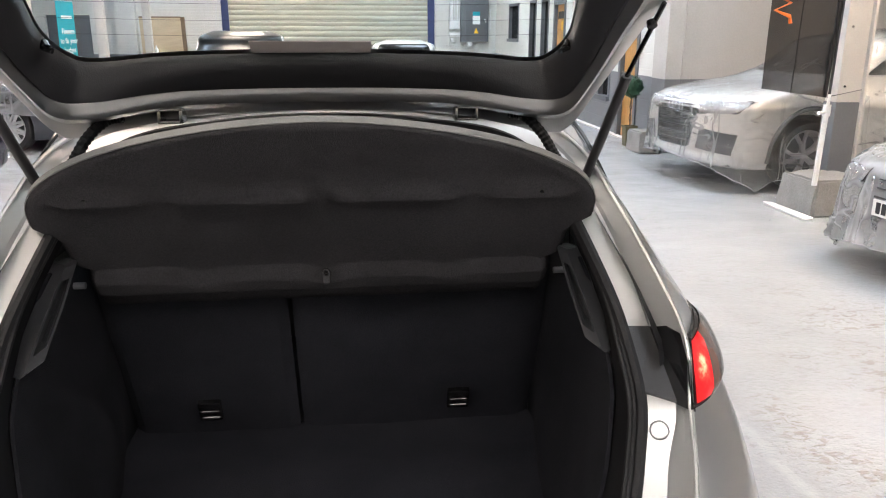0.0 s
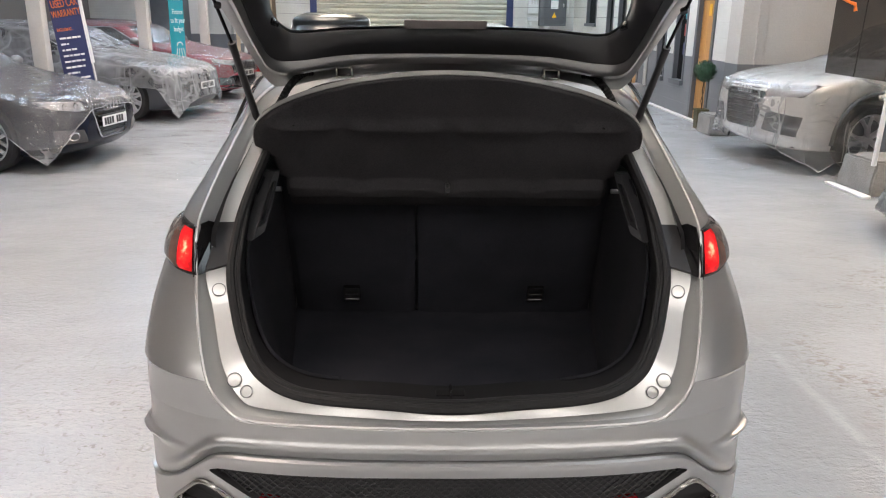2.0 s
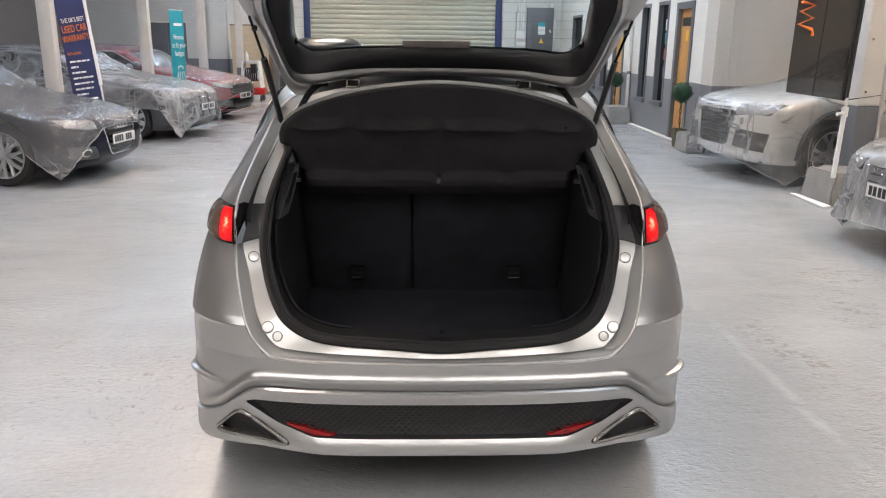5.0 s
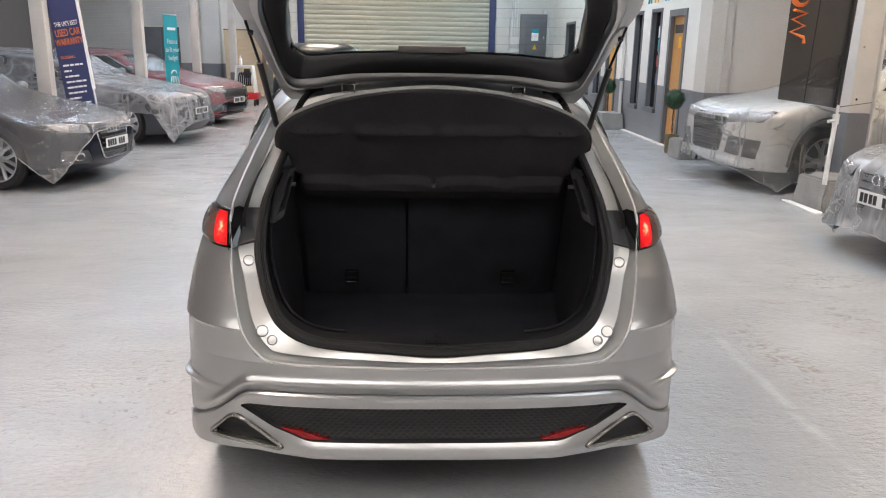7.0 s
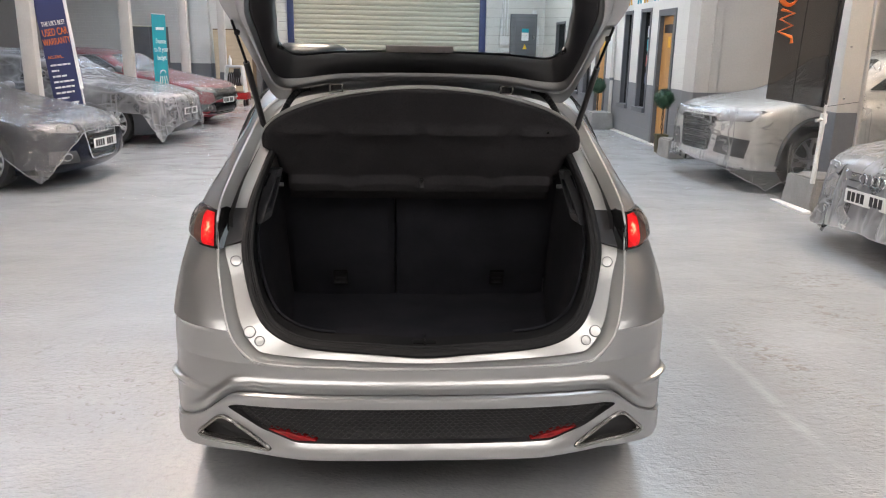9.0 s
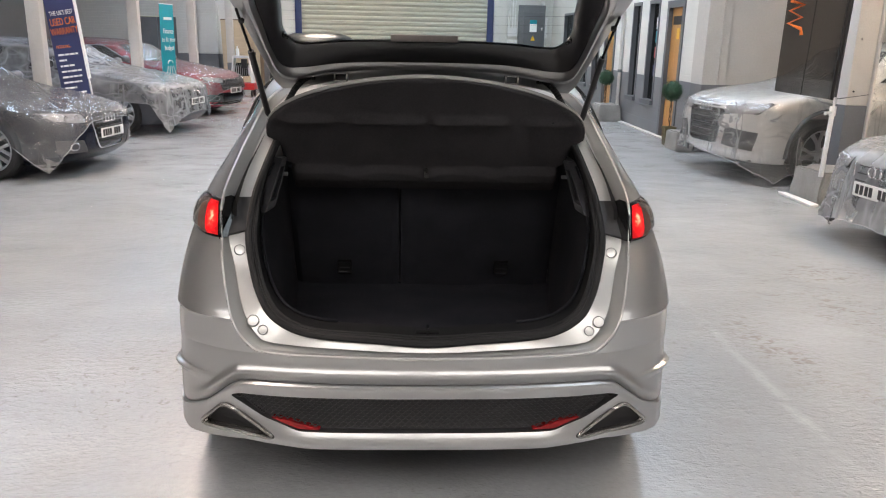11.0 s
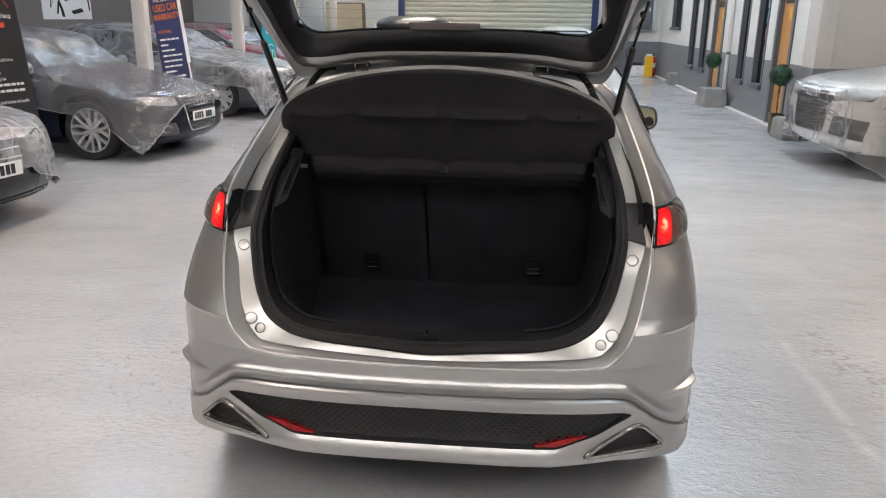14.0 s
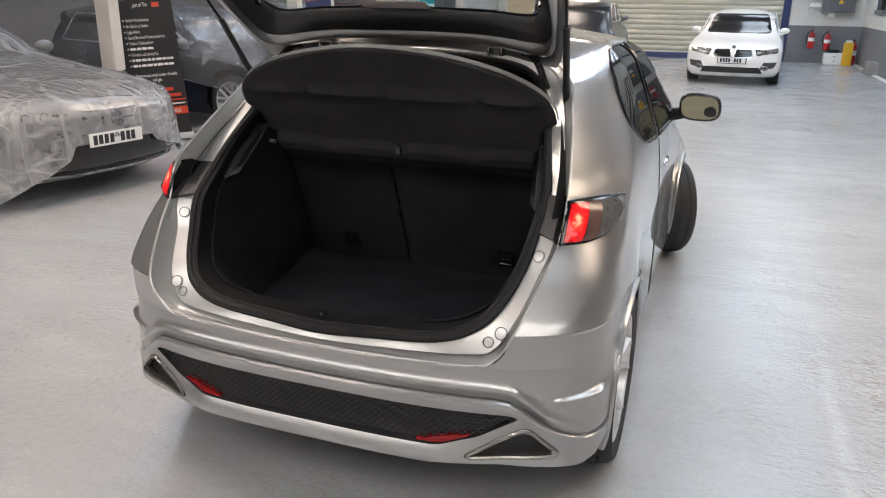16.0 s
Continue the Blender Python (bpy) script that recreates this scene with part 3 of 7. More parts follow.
# ---- the hall ----
def structure(name, bm, material, label="", smooth=False):
    ob = part(name, bm, material, smooth=smooth)
    return tagged(ob, label, "", "", "structure")


def pierced(bm, along, a0, a1, c0, c1, h, openings):
    """A wall along one axis from a0 to a1, between c0 and c1 across, with openings (start, end, bottom, top)."""
    def add(s, e, z0, z1):
        if e - s > 1e-3 and z1 - z0 > 1e-3:
            box(bm, *((s, e, c0, c1) if along == "x" else (c0, c1, s, e)), z0, z1)
    p = a0
    for s, e, z0, z1 in sorted(openings):
        add(p, s, 0, h)
        add(s, e, 0, z0)
        add(s, e, z1, h)
        p = e
    add(p, a1, 0, h)
    return bm


structure("floor", boxm(ROOM_W - 0.3, BAY_E + 0.3, ROOM_S - 0.3, ROOM_N + 0.6, -0.2, 0.0), M["floor"], "glossy light grey painted concrete floor with worn patches")
E_DOORS = [(10.2, 11.07), (14.45, 15.4)]
E_WINDOWS = [(11.5, 12.13, 0.54, 2.37), (12.65, 13.2, 0.53, 2.37), (15.85, 16.55, 0.54, 2.37), (17.05, 17.75, 0.54, 2.37), (19.0, 20.3, 1.42, 2.37)]
structure("wall_east", pierced(bmesh.new(), "y", 9.3, ROOM_N, ROOM_E, ROOM_E + 0.25, ROOM_H, [(a, b, 0, 2.31) for a, b in E_DOORS] + E_WINDOWS), M["wall_right"],
          "white blockwork wall with a dark grey painted lower band")
structure("wall_bay", boxm(ROOM_E, BAY_E, 9.05, 9.3, 0, 3.2), M["wall_bay"], "grey painted blockwork wall with a dark plinth")
# both upper walls are out of view, darkened so the rear pillar reflects less
structure("wall_bay_upper", boxm(ROOM_E, BAY_E, 9.05, 9.3, 3.2, ROOM_H), M["cladding"], "unseen upper part of the bay wall, darkened blue-grey to dim reflections")
structure("wall_bay_east_upper", boxm(BAY_E, BAY_E + 0.25, ROOM_S, 9.3, 2.4, ROOM_H), M["cladding"], "unseen upper part of the side wall, darkened blue-grey to dim reflections")
structure("wall_bay_east", boxm(BAY_E, BAY_E + 0.25, ROOM_S, 9.3, 0, 2.4), M["wall_bay"], "grey painted blockwork side wall")
structure("wall_south", boxm(ROOM_W, BAY_E, ROOM_S - 0.25, ROOM_S, 0, ROOM_H), M["wall_plain"], "plain painted wall")
structure("wall_west", boxm(ROOM_W - 0.25, ROOM_W, ROOM_S, ROOM_N, 0, ROOM_H), M["wall_left"], "warm grey painted wall")
structure("wall_north", pierced(bmesh.new(), "x", ROOM_W, ROOM_E + 0.25, ROOM_N, ROOM_N + 0.3, ROOM_H, [(-3.45, 2.34, 0, 4.0), (-8.5, -7.3, 0, 2.1)]), M["wall_far"],
          "white painted brick wall with a dark grey lower band")
bm = bmesh.new()
xs_ = sorted({ROOM_W, BAY_E} | {x + k * half_width(x, y) for x, y in SKYLIGHTS for k in (-1, 1)})
ys_ = sorted({ROOM_S, ROOM_N} | {y + k * 1.8 for _, y in SKYLIGHTS for k in (-1, 1)})
for x0, x1 in zip(xs_, xs_[1:]):
    for y0, y1 in zip(ys_, ys_[1:]):
        if not any(abs((x0 + x1) / 2 - x) < half_width(x, y) and abs((y0 + y1) / 2 - y) < 1.8 for x, y in SKYLIGHTS):
            box(bm, x0, x1, y0, y1, ROOM_H, ROOM_H + 0.1)
structure("ceiling", bm, M["ceiling"], "pale ceiling with rows of rooflights")
protos = {}
for x, y in SKYLIGHTS:
    hw = half_width(x, y)
    glow = "fill_south" if y < -3 else "pane_cool" if x < -5 else ("pane_east_near" if y < 3 else "pane_east") if 0 < x < 5 else "fill_bay" if x > 5 else "pane_sky"
    if (hw, glow) in protos:
        copy_thing(protos[hw, glow], pose(x, y, ROOM_H))
        continue
    first = protos[hw, glow] = thing("rooflight", pose(x, y, ROOM_H), "bright translucent rooflight panel, out of view, some added as fill light", "rooflight", "rooflights")
    part("pane", boxm(-hw, hw, -1.8, 1.8, 0.02, 0.05), M[glow], first, smooth=False)
    for k in range(1, 9):
        part("glazing_bar", boxm(-hw, hw, -1.8 + 0.4 * k - 0.05, -1.8 + 0.4 * k + 0.05, -0.03, 0.012), M["white_metal"], first, smooth=False)
    for s in (-1, 1):
        part("frame", boxm(s * hw - 0.03, s * hw + 0.03, -1.83, 1.83, -0.04, 0.01), M["white_metal"], first, smooth=False)

structure("skirting_east", boxm(ROOM_E - 0.10, ROOM_E, 9.3, ROOM_N, 0, 0.02), M["grime"], "pale worn strip along the foot of the wall")
# pilaster at the end of the office wall, with a conduit
structure("pilaster_east", boxm(ROOM_E - 0.06, ROOM_E + 0.3, 9.02, 9.5, 0, ROOM_H, bevel=0.008), M["wall_bay"], "grey painted pilaster")
cond = thing("conduit", pose(ROOM_E + 0.17, 9.01, 0), "thin grey painted conduit on the wall", "conduit")
part("pipe", cyl(bmesh.new(), (0, 0, 0), (0, 0, ROOM_H), 0.009, 10), M["wall_bay"], cond)
pipe = thing("downpipe", pose(ROOM_E - 0.05, 13.75, 0), "white and grey pipe running down the wall", "pipe")
part("pipe", cyl(bmesh.new(), (0, 0, 0), (0, 0, 2.6), 0.035, 12), M["column"], pipe)
part("collar", cyl(bmesh.new(), (0, 0, 1.0), (0, 0, 1.06), 0.045, 12), M["dark_grey"], pipe)

# columns
COLS = [(-5.02, y) for y in (0.65, 4.4, 8.15, 11.9, 15.65, 19.4)]
proto = None
for x, y in COLS:
    if proto is None:
        proto = thing("column", pose(x, y, 0), "cream painted steel column with a dark foot", "column", "hall columns", "structure")
        part("shaft", boxm(-0.095, 0.095, -0.08, 0.08, 0.85, ROOM_H, bevel=0.03), M["column"], proto)
        part("foot", boxm(-0.10, 0.10, -0.085, 0.085, 0, 0.85, bevel=0.03), M["dark_grey"], proto)
    else:
        copy_thing(proto, pose(x, y, 0))
bayc = thing("bay_column", pose(4.80, 5.75, 0), "white painted steel column with a dark grey lower part", "column", "", "structure")
part("shaft", boxm(-0.12, 0.12, -0.1, 0.1, 1.0, ROOM_H, bevel=0.012), M["column"], bayc)
part("shaft_flange", boxm(0.12, 0.15, -0.14, 0.14, 0.0, ROOM_H, bevel=0.008), M["column"], bayc)
part("foot", boxm(-0.125, 0.122, -0.105, 0.105, 0, 1.0, bevel=0.012), M["dark_grey"], bayc)
for z in (1.15, 1.7, 2.3):
    part("bolt", cyl(bmesh.new(), (-0.06, -0.101, z), (-0.06, -0.108, z), 0.012, 8), M["chrome"], bayc)

# doors and windows of the office wall (they face west)
def office_door(n, y0, y1):
    d = tagged(new(f"door_{n}"), "orange oak door with a dark grey frame, closed", "door", "", "structure")
    d.matrix_world = pose(ROOM_E, (y0 + y1) / 2, 0)
    w = (y1 - y0) / 2
    for s in (-1, 1):
        part("jamb", boxm(-0.02, 0.25, s * w - (0.0 if s < 0 else 0.1), s * w + (0.1 if s < 0 else 0.0), 0, 2.31), M["frame_grey"], d, smooth=False)
    part("head", boxm(-0.02, 0.25, -w + 0.1, w - 0.1, 2.2, 2.31), M["frame_grey"], d, smooth=False)
    leaf = part("leaf", boxm(0.05, 0.095, -w + 0.1, w - 0.1, 0.005, 2.2, bevel=0.003), M["oak"], d)
    part("sign", boxm(0.038, 0.05, -w + 0.2, w - 0.2, 1.92, 2.06), M["ink"], leaf, smooth=False)
    part("sticker", boxm(0.046, 0.05, -0.08, 0.04, 1.68, 1.86), M["yellow"], leaf, smooth=False)
    hb = bmesh.new()
    cyl(hb, (0.05, w - 0.17, 1.03), (0.0, w - 0.17, 1.03), 0.011, 10)
    cyl(hb, (0.0, w - 0.17, 1.03), (0.0, w - 0.29, 1.03), 0.011, 10)
    part("handle", hb, M["chrome"], leaf, "chrome lever handle")


def office_window(n, y0, y1, z0, z1):
    d = tagged(new(f"window_{n}"), "tall narrow window with a dark grey frame and blind", "window", "", "structure")
    d.matrix_world = pose(ROOM_E, (y0 + y1) / 2, 0)
    w = (y1 - y0) / 2
    for s in (-1, 1):
        part("stile", boxm(-0.015, 0.12, s * w - (0 if s < 0 else 0.06), s * w + (0.06 if s < 0 else 0), z0, z1), M["frame_grey"], d, smooth=False)
    part("rail", boxm(-0.015, 0.12, -w + 0.06, w - 0.06, z1 - 0.06, z1), M["frame_grey"], d, smooth=False)
    part("sill", boxm(-0.06, 0.12, -w - 0.01, w + 0.01, z0 - 0.03, z0 + 0.05), M["frame_grey"], d, smooth=False)
    part("pane", boxm(0.07, 0.08, -w + 0.06, w - 0.06, z0 + 0.05, z1 - 0.06), M["tinted"], d, smooth=False)
    n_s = int((z1 - z0) / 0.05)
    for k in range(n_s):
        z = z0 + 0.08 + k * 0.05
        if z < z1 - 0.08:
            part("blind_slat", boxm(0.10, 0.135, -w + 0.07, w - 0.07, z, z + 0.006, m=None), M["dark_grey"], d, smooth=False)
    part("backing", boxm(0.16, 0.17, -w, w, z0, z1), M["ink"], d, smooth=False)
    return d, w


for i, (a, b) in enumerate(E_DOORS):
    office_door(i + 1, a, b)
for i, (a, b, z0, z1) in enumerate(E_WINDOWS):
    d, w = office_window(i + 1, a, b, z0, z1)
    if i == 0:
        for z, mm in ((1.34, "red_metal"), (1.02, "banner_navy"), (1.62, "teal"), (1.86, "white_print")):
            part("notice", boxm(0.055, 0.066, -w + 0.1, 0.02, z, z + 0.2), M[mm], d, smooth=False)
# coloured figures high on the office wall
for i, y in enumerate((9.95, 10.35, 10.9, 11.3, 11.9, 12.3, 12.9, 13.3)):
    f = thing("wall_sticker", pose(ROOM_E - 0.004, y, 2.5), "small bright wall sticker shaped like a forked strip", "sticker", "wall stickers")
    bm = bmesh.new()
    tube(bm, [(0, -0.09, -0.02), (0, 0, 0.22), (0, 0.09, -0.02)], 0.02, 6)
    part("strip", bm, M["teal" if i % 2 else "yellow"], f)

# roller shutter in the north wall
sh = tagged(new("shutter_door"), "closed cream ribbed roller shutter with blue side rails", "shutter", "", "structure")
sh.matrix_world = pose(-0.555, ROOM_N, 0)
rows = []
for k in range(0, 27 * 8 + 1):
    z = 0.05 + k * 3.95 / (27 * 8)
    bow = 0.08 - 0.04 * (math.sin(math.pi * (k % 8) / 8) ** 0.7 if k % 8 else 0)
    rows.append([(-2.9, bow, z), (2.9, bow, z)])
bm = bmesh.new()
grid(bm, rows, flip=True)
part("curtain", thick(bm, 0.01), M["slat"], sh, sharp=60)
for s in (-1, 1):
    part("side_rail", boxm(s * 2.895 - 0.1 + s * 0.09, s * 2.895 + 0.1 + s * 0.09, -0.05, 0.02, 0, 4.1, bevel=0.006), M["blue"], sh)
part("bottom_bar", boxm(-2.89, 2.89, -0.0, 0.1, 0.0, 0.16, bevel=0.006), M["blue"], sh)
part("backing", boxm(-2.89, 2.89, 0.14, 0.2, 0, 4.0), M["dark_grey"], sh, smooth=False)
nd = tagged(new("door_3"), "dark grey double door, closed", "door", "", "structure")
nd.matrix_world = pose(-7.9, ROOM_N, 0)
for s in (-1, 1):
    part("leaf", boxm(min(0, s * 0.59) + 0.004, max(0, s * 0.59) - 0.004, 0.06, 0.11, 0.01, 2.08, bevel=0.004), M["dark_grey"], nd)
structure("pilaster_north", boxm(-6.55, -6.0, ROOM_N - 0.25, ROOM_N, 0, ROOM_H, bevel=0.01), M["wall_far"], "white painted brick pilaster")
structure("pilaster_shutter", boxm(2.55, 2.95, ROOM_N - 0.08, ROOM_N, 0, ROOM_H, bevel=0.01), M["wall_far"], "white painted brick pier beside the shutter")


# ---- vehicles ----
def alloy_wheel(parent, x, y, r, out, width=0.22, spokes=5, twin=True, steer=0, rim_mat="alloy"):
    """A wheel as a part with its tyre and rim; out: +1 or -1, the side it faces."""
    w = new("wheel")
    w.parent = parent
    w.matrix_local = pose(x, y, r, 0, 0, steer) @ Matrix.Diagonal((out, 1, 1, 1))
    h = width / 2
    bm = bmesh.new()
    rr = r * 0.745
    lathe(bm, [(rr, -h * 0.9), (r * 0.93, -h), (r * 0.985, -h * 0.8), (r, -h * 0.55), (r * 0.99, -h * 0.52), (r * 0.99, -h * 0.46), (r, -h * 0.43), (r, -h * 0.06), (r * 0.99, -0.05 * h),
               (r * 0.99, 0.05 * h), (r, 0.06 * h), (r, h * 0.43), (r * 0.99, h * 0.46), (r * 0.99, h * 0.52), (r, h * 0.55), (r * 0.985, h * 0.8), (r * 0.93, h), (rr * 1.02, h * 0.92), (rr, h * 0.8)], 48, "x")
    bmesh.ops.recalc_face_normals(bm, faces=bm.faces)
    part("tyre", bm, M["tyre"], w)
    bm = bmesh.new()
    lathe(bm, [(rr, h * 0.82), (rr * 1.0, h * 0.9), (rr * 0.94, h * 0.86), (rr * 0.9, h * 0.3), (rr * 0.88, -h * 0.85), (rr, -h * 0.85)], 48, "x")
    bmesh.ops.recalc_face_normals(bm, faces=bm.faces)
    for k in range(spokes):
        for d in ((-0.16, 0.16) if twin else (0,)):
            a = 2 * math.pi * k / spokes
            c, s = math.cos(a + d * 0.75), math.sin(a + d * 0.75)
            c2, s2 = math.cos(a + d * 1.6), math.sin(a + d * 1.6)
            tube(bm, [(h * 0.45, c * rr * 0.12, s * rr * 0.12), (h * 0.62, c * rr * 0.5, s * rr * 0.5), (h * 0.78, c2 * rr * 0.93, s2 * rr * 0.93)], [rr * 0.1, rr * 0.075, rr * 0.085], 6)
    lathe(bm, [(0.001, h * 0.62), (rr * 0.15, h * 0.6), (rr * 0.2, h * 0.5), (rr * 0.2, h * 0.2)], 20, "x")
    part("rim", bm, M[rim_mat], w)
    bm = bmesh.new()
    lathe(bm, [(0.001, -h * 0.1), (rr * 0.8, -h * 0.1), (rr * 0.8, -h * 0.2), (0.001, -h * 0.2)], 28, "x")
    part("brake_disc", bm, M["dark_grey"], w)
    return w


def outline(tab, z, n=120):
    """Closed plan outline of a body at height z, nose at y = 0, tail towards -y."""
    w, yf, yr = tab["w"](z), tab["yf"](z), tab["yr"](z)
    df, dr = min(tab["cf"], (yf - yr) * 0.5), min(tab["cr"], (yf - yr) * 0.5)
    pts = []
    q = n // 4
    for k in range(q):
        a = math.pi / 2 * (1 - (k / q))
        c, s = math.cos(a), math.sin(a)
        pts.append((w * c ** 0.72, yf - df + df * s ** 0.72))
    for k in range(q):
        pts.append((w, (yf - df) + (yr + dr - yf + df) * k / q))
    for k in range(q // 2 * 2):
        a = math.pi / 2 * (k / (q // 2 * 2))
        c, s = math.cos(a), math.sin(a)
        pts.append((w * c ** 0.72, yr + dr - dr * s ** 0.72))
    left = [(-x, y) for x, y in reversed(pts[1:])]
    return pts + [(0.0, yr)] + left


def body_tables(kind):
    t = dict(
        coupe=dict(z=[0.17, 0.25, 0.42, 0.58, 0.68, 0.76, 0.84, 0.90, 0.96, 1.20, 1.41, 1.46],
                   w=[0.84, 0.89, 0.925, 0.925, 0.925, 0.915, 0.89, 0.85, 0.81, 0.70, 0.58, 0.42],
                   yf=[-0.16, -0.05, 0.0, -0.01, -0.06, -0.2, -0.56, -0.90, -1.16, -1.62, -2.08, -2.5],
                   yr=[-4.5, -4.58, -4.62, -4.6, -4.57, -4.55, -4.52, -4.55, -4.55, -4.45, -4.2, -3.9], cf=0.55, cr=0.5, L=4.62),
        estate=dict(z=[0.17, 0.25, 0.45, 0.62, 0.74, 0.82, 0.90, 0.96, 1.02, 1.22, 1.40, 1.45],
                    w=[0.86, 0.9, 0.93, 0.93, 0.925, 0.915, 0.89, 0.86, 0.83, 0.73, 0.62, 0.48],
                    yf=[-0.16, -0.05, 0.0, -0.01, -0.06, -0.2, -0.62, -1.0, -1.32, -1.8, -2.25, -2.6],
                    yr=[-4.6, -4.68, -4.72, -4.7, -4.68, -4.66, -4.62, -4.58, -4.5, -4.3, -4.1, -3.9], cf=0.55, cr=0.45, L=4.72),
        saloon=dict(z=[0.17, 0.25, 0.45, 0.62, 0.74, 0.82, 0.90, 0.96, 1.02, 1.22, 1.38, 1.43],
                    w=[0.86, 0.9, 0.93, 0.93, 0.925, 0.915, 0.89, 0.86, 0.83, 0.73, 0.62, 0.48],
                    yf=[-0.16, -0.05, 0.0, -0.01, -0.06, -0.2, -0.72, -1.25, -1.62, -2.1, -2.55, -2.9],
                    yr=[-4.6, -4.68, -4.72, -4.7, -4.68, -4.66, -4.62, -4.55, -4.4, -4.1, -3.8, -3.5], cf=0.55, cr=0.45, L=4.72),
        suv=dict(z=[0.24, 0.32, 0.55, 0.78, 0.92, 1.0, 1.06, 1.11, 1.18, 1.40, 1.60, 1.66],
                 w=[0.86, 0.91, 0.945, 0.945, 0.935, 0.905, 0.86, 0.84, 0.82, 0.76, 0.66, 0.5],
                 yf=[-0.2, -0.07, 0.0, -0.01, -0.07, -0.24, -0.58, -0.98, -1.25, -1.65, -2.05, -2.4],
                 yr=[-4.5, -4.58, -4.64, -4.62, -4.6, -4.58, -4.55, -4.52, -4.48, -4.3, -4.15, -3.9], cf=0.5, cr=0.4, L=4.64))[kind]
    return dict(w=smooth_table(t["z"], t["w"]), yf=smooth_table(t["z"], t["yf"]), yr=smooth_table(t["z"], t["yr"]), cf=t["cf"], cr=t["cr"], z0=t["z"][0], z1=t["z"][-1], belt=t["z"][8], roof=t["z"][10], L=t["L"])


def front_y(tab, x, z):
    w, yf = tab["w"](z), tab["yf"](z)
    u = min(abs(x) / w, 0.999)
    return yf - tab["cf"] + tab["cf"] * (1 - u ** 2.78) ** (1 / 2.78)


def front_patch(tab, quad, off=0.008, nu=10, nv=6, mirror=False):
    """A thick plate over the nose: quad = corners (x, z) lower left, lower right, upper right, upper left."""
    bm = bmesh.new()
    rows = []
    for j in range(nv + 1):
        v = j / nv
        row = []
        for i in range(nu + 1):
            u = i / nu
            x = (quad[0][0] * (1 - u) + quad[1][0] * u) * (1 - v) + (quad[3][0] * (1 - u) + quad[2][0] * u) * v
            z = (quad[0][1] * (1 - u) + quad[1][1] * u) * (1 - v) + (quad[3][1] * (1 - u) + quad[2][1] * u) * v
            nx = x / tab["w"](z)
            row.append((x + off * nx ** 3, front_y(tab, x, z) + off * (1 - 0.4 * abs(nx)), z))
        rows.append(row)
    grid(bm, rows, flip=True)
    thick(bm, 0.02)
    bmesh.ops.recalc_face_normals(bm, faces=bm.faces)
    return flipped(bm) if mirror else bm


def plate_bars(parent, m, seed):
    """White number plate with plain dark bars."""
    p = part("number_plate", boxm(-0.26, 0.26, 0, 0.008, -0.056, 0.056, bevel=0.003), M["plate"], parent, "white number plate with dark bars")
    p.matrix_local = m
    rnd = random.Random(seed)
    x = -0.225
    for k in range(7):
        w = 0.05
        b = part("plate_bar", boxm(x, x + w - 0.012, 0.008, 0.011, -0.038, 0.038), M["ink"], p, smooth=False)
        x += w + (0.05 if k == 3 else 0.0) + rnd.uniform(0, 0.008)
    return p


def ease(a, b, t):
    t = min(1, max(0, (t - a) / (b - a)))
    return t * t * (3 - 2 * t)


def drape(tab, zb, seed, amp=0.014, n=240, rows=60, off=0.02, cling=0.45):
    """A thin sheet laid over a body, down to the height zb(a) at each angle a about its middle (0: nose, 90: right, 180: tail)."""
    bm = bmesh.new()
    mid = -tab["L"] * 0.5
    ref = outline(tab, 0.6, n)
    K = len(ref)
    low = [zb(math.degrees(math.atan2(x, y - mid)) % 360) for x, y in ref]
    rings, cache = [], {}
    for j in range(rows + 1):
        v = j / rows
        ring = []
        for k in range(K):
            z = low[k] + (tab["z1"] + 0.005 - low[k]) * v ** 1.1
            key = round(max(z, cling), 2)
            if key not in cache:
                cache[key] = outline(tab, key, n)
            x, y = cache[key][k]
            if key > cling:
                k2 = key + (0.01 if z > key else -0.01)
                if k2 not in cache:
                    cache[k2] = outline(tab, k2, n)
                f = abs(z - key) / 0.01
                x, y = x + (cache[k2][k][0] - x) * f, y + (cache[k2][k][1] - y) * f
            d = Vector((x, (y - mid) * 0.5, 0))
            d = d.normalized() if d.length > 1e-4 else Vector((0, 0, 0))
            hang = max(0.0, cling + 0.12 - z)
            fold = noise.noise(Vector((k * 0.36, seed, z * 0.8))) * (0.004 + 0.10 * hang)
            top = ease(tab["belt"] * 0.74, tab["belt"] * 0.95, z)
            ridge = max(0, 1 - 6 * abs(noise.noise(Vector((x * 1.7 + seed, y * 1.7, z * 1.1))))) ** 2
            wr = noise.noise(Vector((x * 1.6 + seed, y * 1.6, z * 2.2))) * amp * 0.6 + ridge * amp * (0.9 - 0.55 * top) + 0.15 * amp * noise.noise(Vector((x * 9 + seed, y * 9, z * 9)))
            p = Vector((x, y, z)) + d * (off + wr * (1 - 0.5 * top) + fold + hang * 0.08) + Vector((0, 0, (off * 0.8 + wr) * (0.15 + 0.85 * top)))
            ring.append(p)
        rings.append(ring)
    vs = grid(bm, rings, close_u=True, flip=True)
    c = bm.verts.new((0, sum(p.y for p in rings[-1]) / K, tab["z1"] + 0.05))
    for k in range(K):
        bm.faces.new((vs[-1][(k + 1) % K], vs[-1][k], c))
    bmesh.ops.recalc_face_normals(bm, faces=bm.faces)
    return bm, rings[0]


